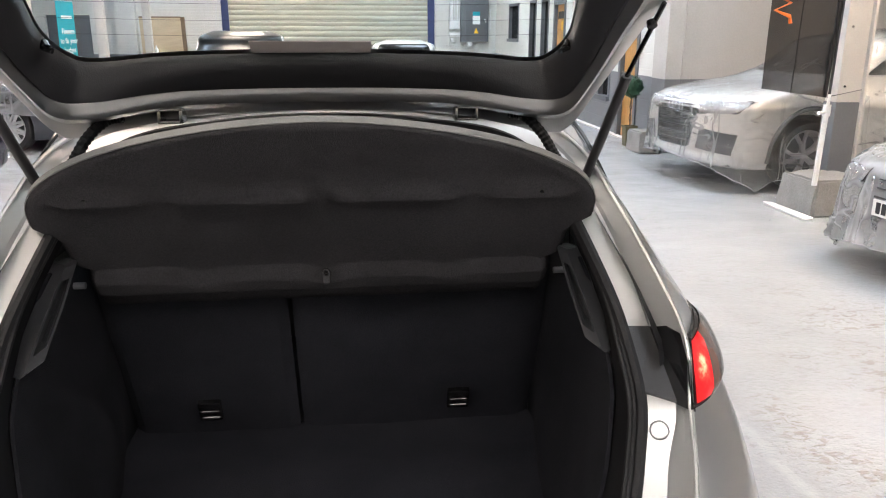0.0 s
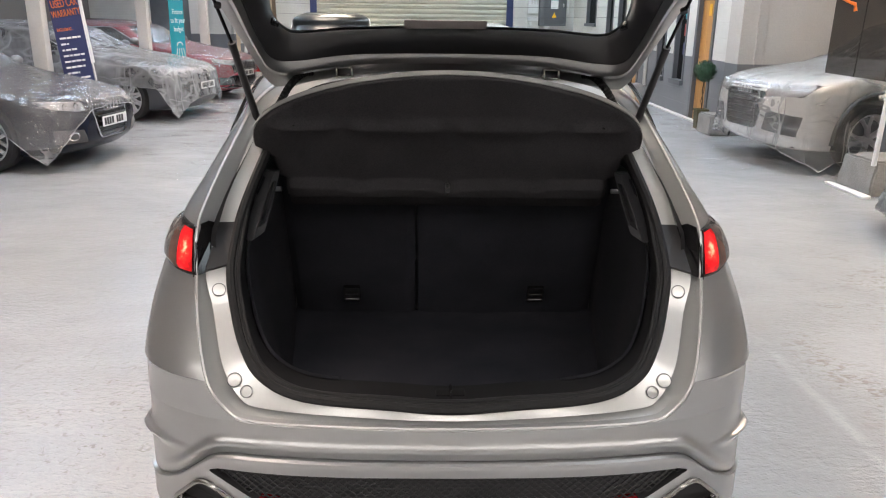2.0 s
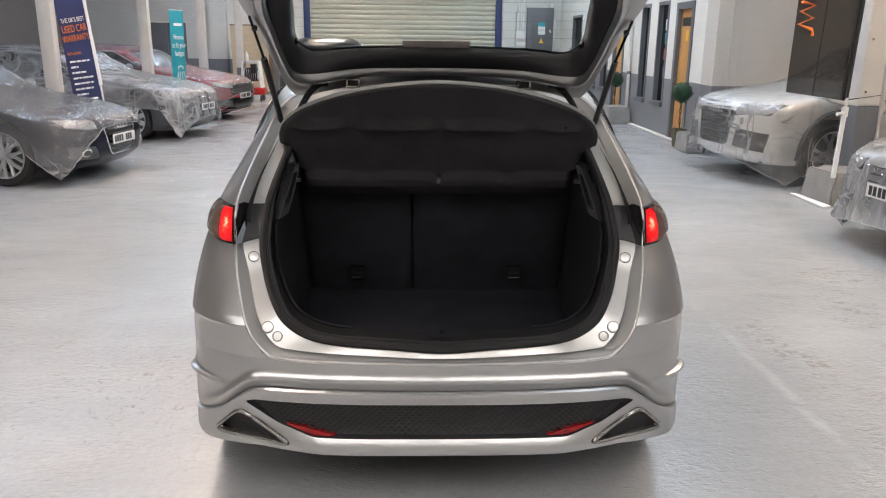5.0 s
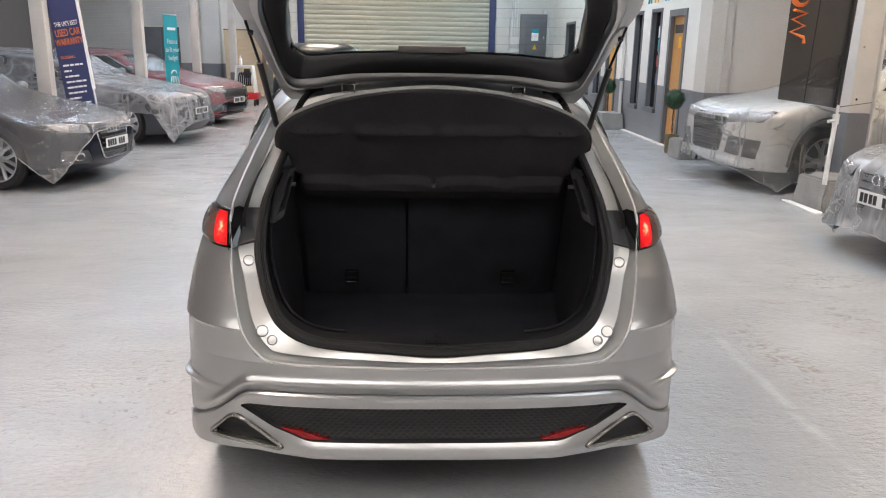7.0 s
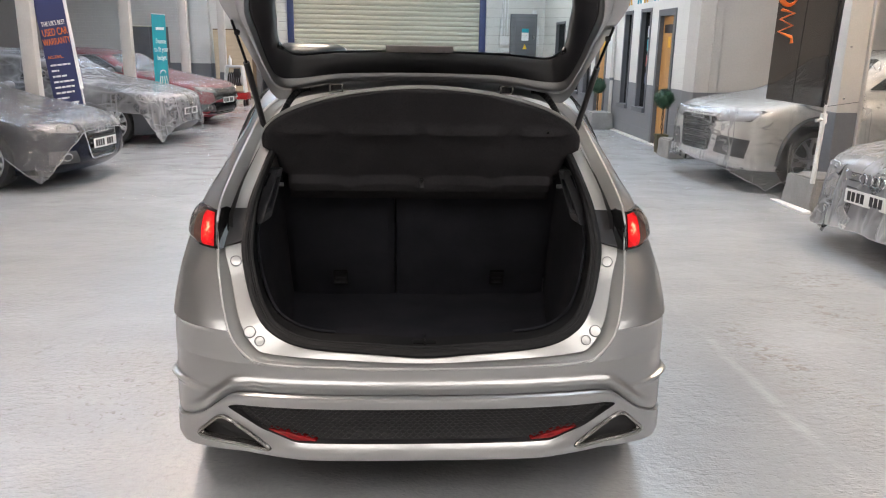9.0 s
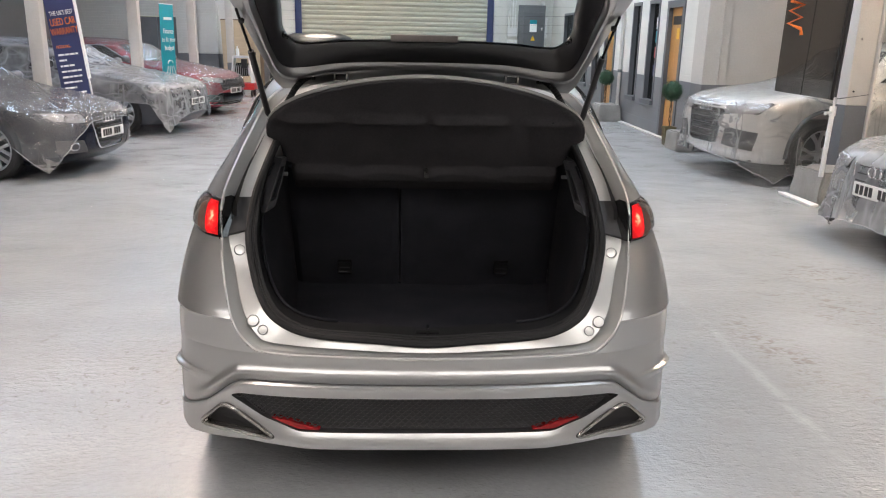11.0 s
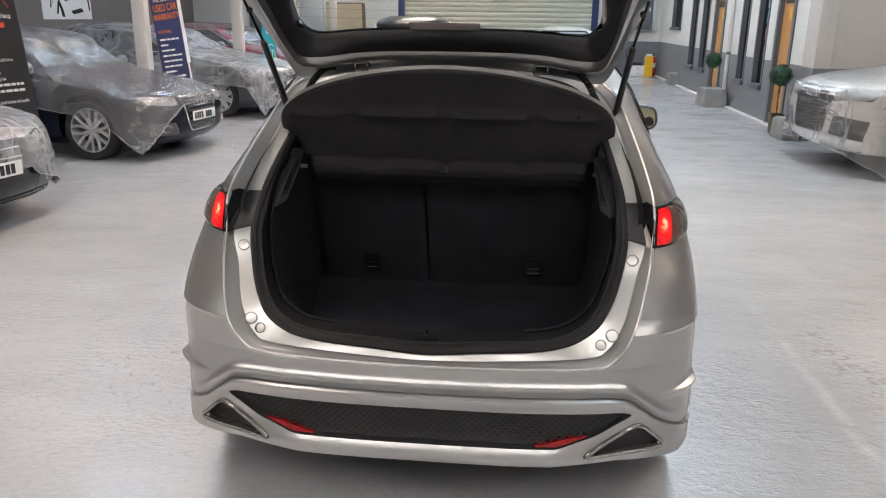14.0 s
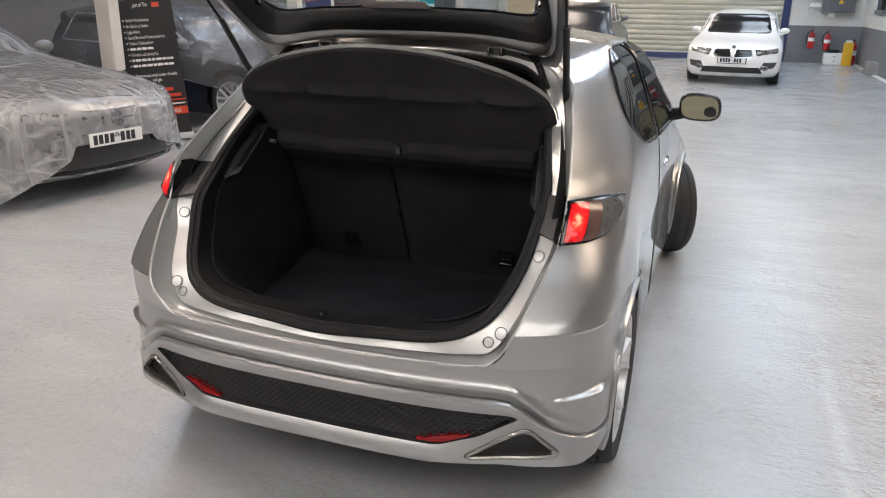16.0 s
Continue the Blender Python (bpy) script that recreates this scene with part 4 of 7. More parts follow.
def parked_car(name, kind, m, paint, label, wheel_r=0.335, face="audi", spokes=5, seed=1, glass="covered_glass", mirrors=True, plate=True):
    """A parked car, nose towards +y of its own frame, seen mainly from the front."""
    tab = body_tables(kind)
    car = thing(name, m, label, "car", "parked cars")
    zs = np.linspace(tab["z0"], tab["z1"], 46)
    bm = bmesh.new()
    rings = [[(x, y, z) for x, y in outline(tab, z)] for z in zs]
    vs = grid(bm, rings, close_u=True, flip=True)
    bm.faces.new(list(reversed(vs[-1])))
    bm.faces.new(vs[0])
    bmesh.ops.recalc_face_normals(bm, faces=bm.faces)
    wf = -1.05 if kind == "suv" else -0.92
    gap = 0.10 if kind == "suv" else 0.045
    wf, wr = wf, wf - 0.61 * tab["L"]
    for yc in (wf, wr):
        poly = [(yc + (wheel_r + gap) * math.cos(a), wheel_r + 0.02 + (wheel_r + gap) * math.sin(a)) for a in np.linspace(0, 2 * math.pi, 25)[:-1]]
        for s in (-1, 1):
            cut(bm, poly, (1, 2), lambda c, s=s: c.x * s > 0.55).free()
    belt, roof = tab["belt"], tab["roof"]
    mid = (tab["yf"](belt) + tab["yr"](belt)) / 2
    panes = []
    zt, z0 = roof - 0.05, belt + 0.02
    fw, bw = tab["yf"](z0), tab["yr"](z0)
    ft, bt = tab["yf"](zt), tab["yr"](zt)
    side = [(fw - 0.42, z0), (mid + 0.02, z0), (mid + 0.02, zt), (ft - 0.42, zt)]
    back = [(mid - 0.06, z0), (bw + 0.45, z0 + 0.03), (bt + 0.5, zt), (mid - 0.06, zt)]
    for s in (-1, 1):
        for poly in (side, back):
            panes.append(("side_window", cut(bm, rounded(poly, 0.06), (1, 2), lambda c, s=s: c.x * s > 0.3)))
    screen = [(-tab["w"](z0) + 0.13, z0 + 0.01), (tab["w"](z0) - 0.13, z0 + 0.01), (tab["w"](zt) - 0.12, zt + 0.02), (-tab["w"](zt) + 0.12, zt + 0.02)]
    panes.append(("windscreen", cut(bm, rounded(screen, 0.08), (0, 2), lambda c: c.y > mid + 0.3)))
    part("body", bm, M[paint], car, sharp=50)
    for s in (-1, 1):
        for poly in (side, back):
            bm = bmesh.new()
            tube(bm, [(s * (tab["w"](z) + 0.003), y, z) for y, z in rounded(poly, 0.06)], 0.008, 5, close=True)
            part("window_trim", bm, M["alloy"], car, "bright window trim")
    for nm, b in panes:
        if b.faces:
            part(nm, b, M[glass], car)
        else:
            b.free()
    bm = bmesh.new()
    box(bm, -tab["w"](0.5) + 0.24, tab["w"](0.5) - 0.24, -tab["L"] + 0.3, -0.25, tab["z0"] + 0.02, 0.62)
    part("underbody", bm, M["ink"], car, smooth=False)
    for yc in (wf, wr) if kind == "suv" else ():
        for s in (-1, 1):
            bm = bmesh.new()
            rc = wheel_r + gap + 0.012
            pts = [(yc + rc * math.cos(a), wheel_r + 0.02 + rc * math.sin(a)) for a in np.linspace(-0.15, math.pi + 0.15, 26)]
            tube(bm, [(s * (tab["w"](max(z, 0.3)) - 0.002), y, z) for y, z in pts], 0.026, 6)
            part("arch_cladding", bm, M["dark_grey"], car, "dark grey arch cladding")
    for yc in (wf, wr):
        for s in (-1, 1):
            alloy_wheel(car, s * (tab["w"](0.4) - 0.125), yc, wheel_r, s, 0.23, spokes)
    k = tab["yf"]
    hz = belt * (0.77 if kind == "suv" else 0.70)
    if face == "audi":
        if kind == "suv":
            gw, gb = 0.31, 0.46
        else:
            gw, gb = 0.26, 0.36
        gr = part("grille", front_patch(tab, [(-gw, hz - gb), (gw, hz - gb), (gw + 0.1, hz + 0.02), (-gw - 0.1, hz + 0.02)], 0.006), M["black_gloss"], car)
        bm = bmesh.new()
        for q in np.linspace(hz - gb + 0.05, hz - 0.02, 6):
            tube(bm, [(x, front_y(tab, x, q) + 0.012, q) for x in np.linspace(-0.29, 0.29, 9)], 0.008, 6)
        part("grille_bar", bm, M["black"], gr)
        bm = bmesh.new()
        tube(bm, [(x, front_y(tab, x, z) + 0.01, z) for x, z in rounded([(-gw - 0.01, hz - gb - 0.01), (gw + 0.01, hz - gb - 0.01), (gw + 0.11, hz + 0.03), (-gw - 0.11, hz + 0.03)], 0.08)], 0.011, 6, close=True)
        part("grille_frame", bm, M["chrome"], gr)
        bm = bmesh.new()
        for i in range(4):
            cx = -0.105 + i * 0.07
            tube(bm, [(cx + 0.042 * math.cos(a), front_y(tab, 0, hz - 0.03) + 0.03, hz - 0.05 + 0.042 * math.sin(a)) for a in np.linspace(0, 2 * math.pi, 17)[:-1]], 0.007, 6, close=True)
        part("badge", bm, M["chrome"], gr, "chrome badge of plain rings")
        pz = hz - (0.34 if kind == "suv" else 0.2)
    elif face == "twin":
        gr = None
        for s in (-1, 1):
            part("grille", front_patch(tab, [(0.035, hz - 0.11), (0.37, hz - 0.095), (0.34, hz + 0.03), (0.06, hz + 0.04)], 0.012, mirror=s < 0), M["black_gloss"], car)
            bm = bmesh.new()
            tube(bm, [(s * x, front_y(tab, x, z) + 0.016, z) for x, z in rounded([(0.03, hz - 0.115), (0.375, hz - 0.10), (0.345, hz + 0.035), (0.055, hz + 0.045)], 0.03)], 0.008, 6, close=True)
            part("grille_frame", bm, M["chrome"], car)
        bm = bmesh.new()
        lathe(bm, [(0.001, 0.03), (0.035, 0.026), (0.04, 0.0)], 18)
        b = part("badge", bm, M["dark_grey"], car, "small round badge")
        b.matrix_local = pose(0, front_y(tab, 0, hz + 0.075), hz + 0.075, -60)
        part("lower_grille", front_patch(tab, [(-0.60, 0.25), (0.60, 0.25), (0.52, 0.37), (-0.52, 0.37)], 0.008), M["black_gloss"], car)
        pz = hz - 0.17
    else:
        gr = part("grille", front_patch(tab, [(-0.5, hz - 0.2), (0.5, hz - 0.2), (0.55, hz + 0.02), (-0.55, hz + 0.02)], 0.006), M["black_gloss"], car)
        bm = bmesh.new()
        for q in (hz - 0.14, hz - 0.07, hz):
            tube(bm, [(x, front_y(tab, x, q) + 0.012, q) for x in np.linspace(-0.5, 0.5, 11)], 0.012, 6)
        part("grille_bar", bm, M["chrome"], gr)
        bm = bmesh.new()
        tube(bm, [(x, front_y(tab, x, 0.24) + 0.02, 0.22 + 0.04 * abs(x) ** 2) for x in np.linspace(-0.75, 0.75, 17)], 0.012, 6)
        part("lip_strip", bm, M["chrome"], car)
        part("lower_grille", front_patch(tab, [(-0.76, 0.21), (0.76, 0.21), (0.60, 0.46), (-0.60, 0.46)], 0.006), M["black_gloss"], car)
        pz = hz - 0.22
    if face == "twin":
        part("plate_holder", front_patch(tab, [(-0.28, pz - 0.07), (0.28, pz - 0.07), (0.28, pz + 0.07), (-0.28, pz + 0.07)], 0.012), M["black"], car)
    if plate:
        plate_bars(car, pose(0, front_y(tab, 0, pz) + 0.026, pz, 0, 0, 180) @ Matrix.Diagonal((1, -1, 1, 1)), seed)
    big = kind == "suv"
    for s in (-1, 1):
        quad = [(0.42, hz - 0.10), (0.86, hz - 0.07), (0.885, hz + 0.05), (0.38, hz + 0.03)] if big else [(0.46, hz - 0.07), (0.83, hz - 0.01), (0.84, hz + 0.07), (0.42, hz + 0.035)]
        lamp = part("headlamp", front_patch(tab, quad, 0.01, mirror=s < 0), M["lamp_clear" if face == "twin" else "lens"], car, "clear headlamp")
        bm = bmesh.new()
        tube(bm, [(s * x, front_y(tab, x, z) + 0.014, z) for x, z in rounded(quad, 0.02)], 0.007, 5, close=True)
        part("lamp_frame", bm, M["black_gloss"], lamp)
        for hx in (0.55, 0.68):
            bm = bmesh.new()
            c = Vector((s * hx, front_y(tab, hx, hz) + 0.012, hz + 0.0))
            tube(bm, [c + Vector((0.035 * math.cos(a), 0.004, 0.03 * math.sin(a))) for a in np.linspace(0, 2 * math.pi, 15)[:-1]], 0.006, 6, close=True)
            part("lamp_ring", bm, M["chrome"], lamp)
        fz = 0.36 if kind != "suv" else 0.5
        quad = [(0.42, fz - 0.06), (0.83, fz - 0.10), (0.875, fz + 0.12), (0.48, fz + 0.16)] if big else [(0.52, fz - 0.05), (0.80, fz + 0.01), (0.84, fz + 0.12), (0.60, fz + 0.11)] if face == "twin" else [(0.45, fz - 0.08), (0.80, fz - 0.07), (0.82, fz + 0.08), (0.52, fz + 0.06)]
        part("air_intake", front_patch(tab, quad, 0.007, mirror=s < 0), M["intake"], car)
        bm = bmesh.new()
        tube(bm, [(s * (0.64 + 0.055 * math.cos(a)), front_y(tab, 0.64 + 0.055 * math.cos(a), fz + 0.038 * math.sin(a)) + 0.006, fz + 0.038 * math.sin(a)) for a in np.linspace(0, 2 * math.pi, 17)[:-1]], 0.009, 6, close=True)
        part("fog_lamp", bm, M["chrome"], car)
        if mirrors:
            bm = bmesh.new()
            bmesh.ops.create_uvsphere(bm, u_segments=14, v_segments=9, radius=1, matrix=pose(s * (tab["w"](belt) + 0.10), tab["yf"](belt) - 0.52, belt + 0.08) @ Matrix.Diagonal((0.10, 0.07, 0.065, 1)))
            tube(bm, [(s * (tab["w"](belt) - 0.03), tab["yf"](belt) - 0.5, belt), (s * (tab["w"](belt) + 0.1), tab["yf"](belt) - 0.52, belt + 0.03)], 0.022, 8)
            part("door_mirror", bm, M["mid_silver" if glass == "covered_glass" else paint], car)
    return car, tab


def cover(name, tab, m, zb, seed, label, material="plastic", **k):
    bm, rim = drape(tab, zb, seed, **k)
    c = part(name, bm, M[material], sharp=0)
    c.matrix_world = m
    bm = bmesh.new()
    tube(bm, rim, 0.0035, 4, close=True)
    part("hem", bm, M["hem"], c, "pale rolled hem of the sheet")
    return tagged(c, label, "dust cover", "plastic dust covers")


def lower_edge(front, corner_r, corner_l, side, rear=0.55, wide=4.5, at=24):
    """The height of a sheet's hem by angle: nose, its two pointed front corners, sides and tail."""
    def half(c):
        return [(0, front), (9, front - 0.03), (at - 2 * wide, front * 0.7 + c * 0.3), (at - wide * 0.5, c + 0.09), (at, c), (at + wide * 0.5, c + 0.10), (at + wide * 1.6, side * 0.75 + c * 0.25), (60, side), (120, side), (180, rear)]
    r, l = half(corner_r), half(corner_l)

    def f(a):
        a %= 360
        q, a = (r, a) if a < 180 else (l, 360 - a)
        return max(0.025, lerp(a, [p[0] for p in q], [p[1] for p in q]) + 0.012 * noise.noise(Vector((a * 0.35, front * 9, len(q) + side))))
    return f


NOSE_W, NOSE_E = -99, 103
P = {}
P["saloon_silver"] = pose(-3.66, 2.85, 0, 0, 0, NOSE_W)
P["coupe_navy"] = pose(-3.65, 6.74, 0, 0, 0, NOSE_W + 2)
P["estate_grey"] = pose(-3.70, 10.78, 0, 0, 0, NOSE_W + 1)
P["hatch_red"] = pose(-3.72, 13.8, 0, 0, 0, NOSE_W - 3)
P["suv_white"] = pose(3.68, 7.05, 0, 0, 0, NOSE_E - 5)
P["saloon_dark"] = pose(3.60, 3.12, 0, 0, 0, NOSE_E - 8)
P["coupe_white"] = pose(1.14, 14.7, 0, 0, 0, 180 - 3)
P["suv_dark"] = pose(-2.25, 17.6, 0, 0, 0, 4)

_, tab = parked_car("saloon_car", "saloon", P["saloon_silver"], "mid_silver", "silver-grey saloon under a milky plastic dust cover", face="slats", seed=3)
cover("dust_cover", tab, P["saloon_silver"], lower_edge(0.50, 0.05, 0.2, 0.12, wide=7), 11.0, "milky plastic dust cover draped over the silver-grey saloon", amp=0.02)
_, tab = parked_car("coupe_car", "coupe", P["coupe_navy"], "navy", "dark navy coupe half under a plastic dust cover", 0.345, seed=4, spokes=7)
cover("dust_cover", tab, P["coupe_navy"], lower_edge(0.64, 0.10, 0.45, 0.62), 23.0, "milky plastic dust cover over the navy coupe, corner hanging low", material="plastic_grey")
_, tab = parked_car("estate_car", "estate", P["estate_grey"], "grey_car", "graphite estate under a plastic dust cover", 0.345, seed=5, spokes=10)
cover("dust_cover", tab, P["estate_grey"], lower_edge(0.36, 0.05, 0.12, 0.66, wide=3.2, at=20), 37.0, "milky plastic dust cover over the graphite estate", amp=0.02)
_, tab = parked_car("hatchback_car", "estate", P["hatch_red"], "red_car", "red hatchback under a plastic dust cover", face="slats", seed=6)
cover("dust_cover", tab, P["hatch_red"], lower_edge(0.55, 0.2, 0.4, 0.4), 41.0, "thin plastic dust cover over the red hatchback", material="plastic_grey")
_, tab = parked_car("suv_car", "suv", P["suv_white"], "white_car", "white sport utility car under a clear plastic dust cover", 0.375, seed=7, plate=False, mirrors=False)
cover("dust_cover", tab, P["suv_white"], lower_edge(0.34, 0.12, 0.03, 0.20, at=27), 53.0, "clear plastic dust cover over the white sport utility car", material="plastic_thin")
_, tab = parked_car("saloon_car", "estate", P["saloon_dark"], "pale_silver", "pale silver saloon under a crumpled milky plastic dust cover", seed=8)
cover("dust_cover", tab, P["saloon_dark"], lower_edge(0.25, 0.04, 0.12, 0.1), 67.0, "crumpled milky plastic dust cover over the pale silver saloon", amp=0.03)
parked_car("coupe_car", "coupe", P["coupe_white"], "white_car", "white coupe with twin dark grilles parked by the shutter", 0.33, face="twin", seed=9, glass="black_gloss")
parked_car("suv_car", "suv", P["suv_dark"], "black_car", "black sport utility car parked with its tail to the hall", 0.36, face="slats", seed=10)


# ---- the silver hatchback with its tailgate up ----
hero = thing("hatchback_car", pose(0, 0, 0), "silver three-door hatchback with its tailgate raised", "car")
HZ = [0.20, 0.24, 0.30, 0.45, 0.60, 0.66, 0.75, 0.85, 0.95, 1.06, 1.15, 1.28, 1.38, 1.43]
h_w = smooth_table(HZ, [0.864, 0.876, 0.884, 0.887, 0.887, 0.887, 0.885, 0.879, 0.870, 0.852, 0.812, 0.750, 0.690, 0.635])
h_y0 = smooth_table(HZ, [0.10, 0.10, 0.10, 0.10, 0.10, 0.11, 0.14, 0.22, 0.36, 0.58, 0.72, 0.90, 1.02, 1.10])
h_yf = smooth_table(HZ, [3.85, 3.90, 3.94, 3.97, 3.95, 3.92, 3.80, 3.45, 3.10, 2.85, 2.66, 2.42, 2.20, 2.02])
h_xs = lambda z: lerp(z, [0.61, 0.629, 0.66, 0.724, 0.75, 0.85, 0.95, 1.06, 1.15, 1.28, 1.38, 1.43], [0.50, 0.585, 0.612, 0.638, 0.646, 0.685, 0.711, 0.716, 0.703, 0.66, 0.615, 0.53])
h_ys = lambda z: lerp(z, [0.61, 0.629, 0.66, 0.724, 0.75, 0.85, 0.95, 1.06, 1.15, 1.28, 1.38, 1.43], [-0.262, -0.250, -0.246, -0.243, -0.225, -0.125, -0.02, 0.035, 0.15, 0.34, 0.48, 0.57])


h_n = lambda z: lerp(z, [0.85, 0.97, 1.12], [3.0, 2.6, 2.0])


def h_depth(z):
    if z <= 0.61:
        return 0.375 - 0.02 * max(0, (0.26 - z) / 0.06)
    n = h_n(z)
    return (h_y0(z) - h_ys(z)) / (1 - (h_xs(z) / h_w(z)) ** n) ** (1 / n)


def h_phi(x, z):
    """The angle round the tail corner at which the plan outline reaches x."""
    return math.asin(min(1, (x / h_w(z)) ** (h_n(z) / 2)))


def h_at(z, phi):
    k = 2 / h_n(z)
    return h_w(z) * math.sin(phi) ** k, h_y0(z) - h_depth(z) * max(0, math.cos(phi)) ** k


def h_flare(y, z):
    """Swell of the sides over the wheels."""
    f = 0.0
    for yc in (0.42, 3.06):
        f += 0.032 * math.exp(-((y - yc) / 0.27) ** 2 - ((z - 0.45) / 0.30) ** 2)
    return f


def h_tuck(x, y, z):
    """The bumper's sides sit a little inside the quarter above them, with a crisp crease."""
    c = lambda t: min(1, max(0, t))
    return -0.006 * c((0.724 - z) / 0.012) * c((x - 0.64) / 0.1) * c(1 - (y - 0.02) / 0.35) * c((z - 0.47) / 0.1)


h_cf = lambda z: lerp(z, [0.9, 1.12], [0.75, 0.5])


def h_side(y, z):
    """Half width of the body at a place along it."""
    t = min(0.999, max(0, (y - h_yf(z) + h_cf(z)) / h_cf(z)))
    return h_w(z) * (1 - t ** (2 / 0.75)) ** 0.375 + h_flare(y, z)


def h_row(z, n=30, ns=46, nf=22):
    """Half plan outline at height z, from the tail opening round to the middle of the nose."""
    w, d, yf = h_w(z), h_depth(z), h_yf(z)
    p0 = 0.0 if z <= 0.61 else h_phi(h_xs(z), z)
    pts = [(*h_at(z, p0 + (math.pi / 2 - p0) * k / n), z) for k in range(n + 1)]
    pts = [(x + h_flare(y, z) * (x / w) ** 6 + h_out(x, y, z).x * h_tuck(x, y, z), y + h_out(x, y, z).y * h_tuck(x, y, z), z) for x, y, z in pts]
    cf = h_cf(z)
    for k in range(1, ns + 1):
        y = h_y0(z) + (yf - cf - h_y0(z)) * k / ns
        pts.append((w + h_flare(y, z) + h_tuck(w, y, z), y, z))
    for k in range(1, nf + 1):
        a = math.pi / 2 * k / nf
        pts.append((w * max(0, math.cos(a)) ** 0.75, yf - cf + cf * math.sin(a) ** 0.75, z))
    return pts


def h_out(x, y, z):
    """Outward direction in plan at the tail corner."""
    w, d = h_w(z), h_depth(z)
    k = h_n(z) - 1
    v = Vector(((abs(x) / w) ** k / w, -(max(0, (h_y0(z) - y) / d) ** k) / d, 0))
    return v.normalized() if v.length > 1e-6 else Vector((1, 0, 0))


def h_seam(x):
    return lerp(x, [0, 0.4, 0.58, 0.63, 0.66, 0.70, 0.75, 0.79, 0.84, 0.881], [0.507, 0.510, 0.509, 0.502, 0.485, 0.452, 0.41, 0.388, 0.366, 0.357])


def arch_poly(yc, r=0.362, zc=0.325):
    return [(yc + r * math.cos(a), zc + r * math.sin(a)) for a in np.linspace(0, 2 * math.pi, 33)[:-1]]


REAR_AXLE, FRONT_AXLE = 0.42, 3.06
# upper shell: quarters, sides, bonnet and pillars
bm = bmesh.new()
low = [h_row(float(z)) for z in np.concatenate([np.linspace(0.612, 0.708, 10), [0.712, 0.716, 0.7195, 0.7225, 0.724]])]
grid(bm, low, flip=False)
for yc in (REAR_AXLE, FRONT_AXLE):
    cut(bm, arch_poly(yc), (1, 2), lambda c: c.x > 0.5).free()
bmesh.ops.recalc_face_normals(bm, faces=bm.faces)
mirrored(bm)
part("bumper_shoulder", bm, M["silver"], hero, sharp=40)
bm = bmesh.new()
zs = np.concatenate([[0.7245, 0.728, 0.734, 0.742], np.linspace(0.752, 1.43, 42)])
rows = [h_row(float(z)) for z in zs]
grid(bm, rows, flip=False)
top = rows[-1]
rk = [[(x * (1 - k), y + 0.07 * k * (1 - min(1, (y - 0.5) / 1.2)), z + 0.055 * (1 - (1 - k) ** 2.2)) for x, y, z in top] for k in np.linspace(0, 1, 12)]
grid(bm, rk, flip=False)
bmesh.ops.remove_doubles(bm, verts=bm.verts, dist=1e-4)
for yc in (REAR_AXLE, FRONT_AXLE):
    cut(bm, arch_poly(yc), (1, 2), lambda c: c.x > 0.5).free()
quarter = rounded([(0.73, 1.21), (0.98, 1.085), (1.425, 1.05), (1.425, 1.422), (1.02, 1.422), (0.80, 1.365)], 0.09, 5)
doorwin = rounded([(1.45, 1.05), (2.52, 1.0), (2.30, 1.2), (1.98, 1.415), (1.45, 1.422)], 0.05)
side_panes = [cut(bm, quarter, (1, 2), lambda c: c.x > 0.4), cut(bm, doorwin, (1, 2), lambda c: c.x > 0.4)]
screen = cut(bm, rounded([(-0.02, 1.0), (0.70, 1.0), (0.57, 1.40), (-0.02, 1.41)], 0.02), (0, 2), lambda c: c.y > 1.9)
bmesh.ops.recalc_face_normals(bm, faces=bm.faces)
mirrored(bm)
bm.normal_update()
if sum(f.normal.z for f in bm.faces if f.calc_center_median().z > 1.44) < 0:
    bmesh.ops.reverse_faces(bm, faces=bm.faces)
def roof_swell(bm):
    """The roof stands higher and fuller from the quarter windows forward."""
    ease = lambda t: (lambda k: k * k * (3 - 2 * k))(min(1, max(0, t)))
    for v in bm.verts:
        k = ease((v.co.z - 1.06) / 0.34) * ease((v.co.y - 0.55) / 0.55) * (1 - ease((v.co.y - 2.0) / 0.9))
        v.co.z += 0.036 * k
        v.co.x *= 1 + 0.018 * k
    return bm


part("body", roof_swell(bm), M["silver"], hero, "silver metallic body shell", sharp=40)
for b in side_panes:
    lb = roof_swell(b).copy()
    part("side_window", thick(b, 0.004), M["tinted"], hero)
    part("side_window", thick(flipped(lb), 0.004), M["tinted"], hero)
part("windscreen", thick(roof_swell(mirrored(screen)), 0.004), M["tinted"], hero)
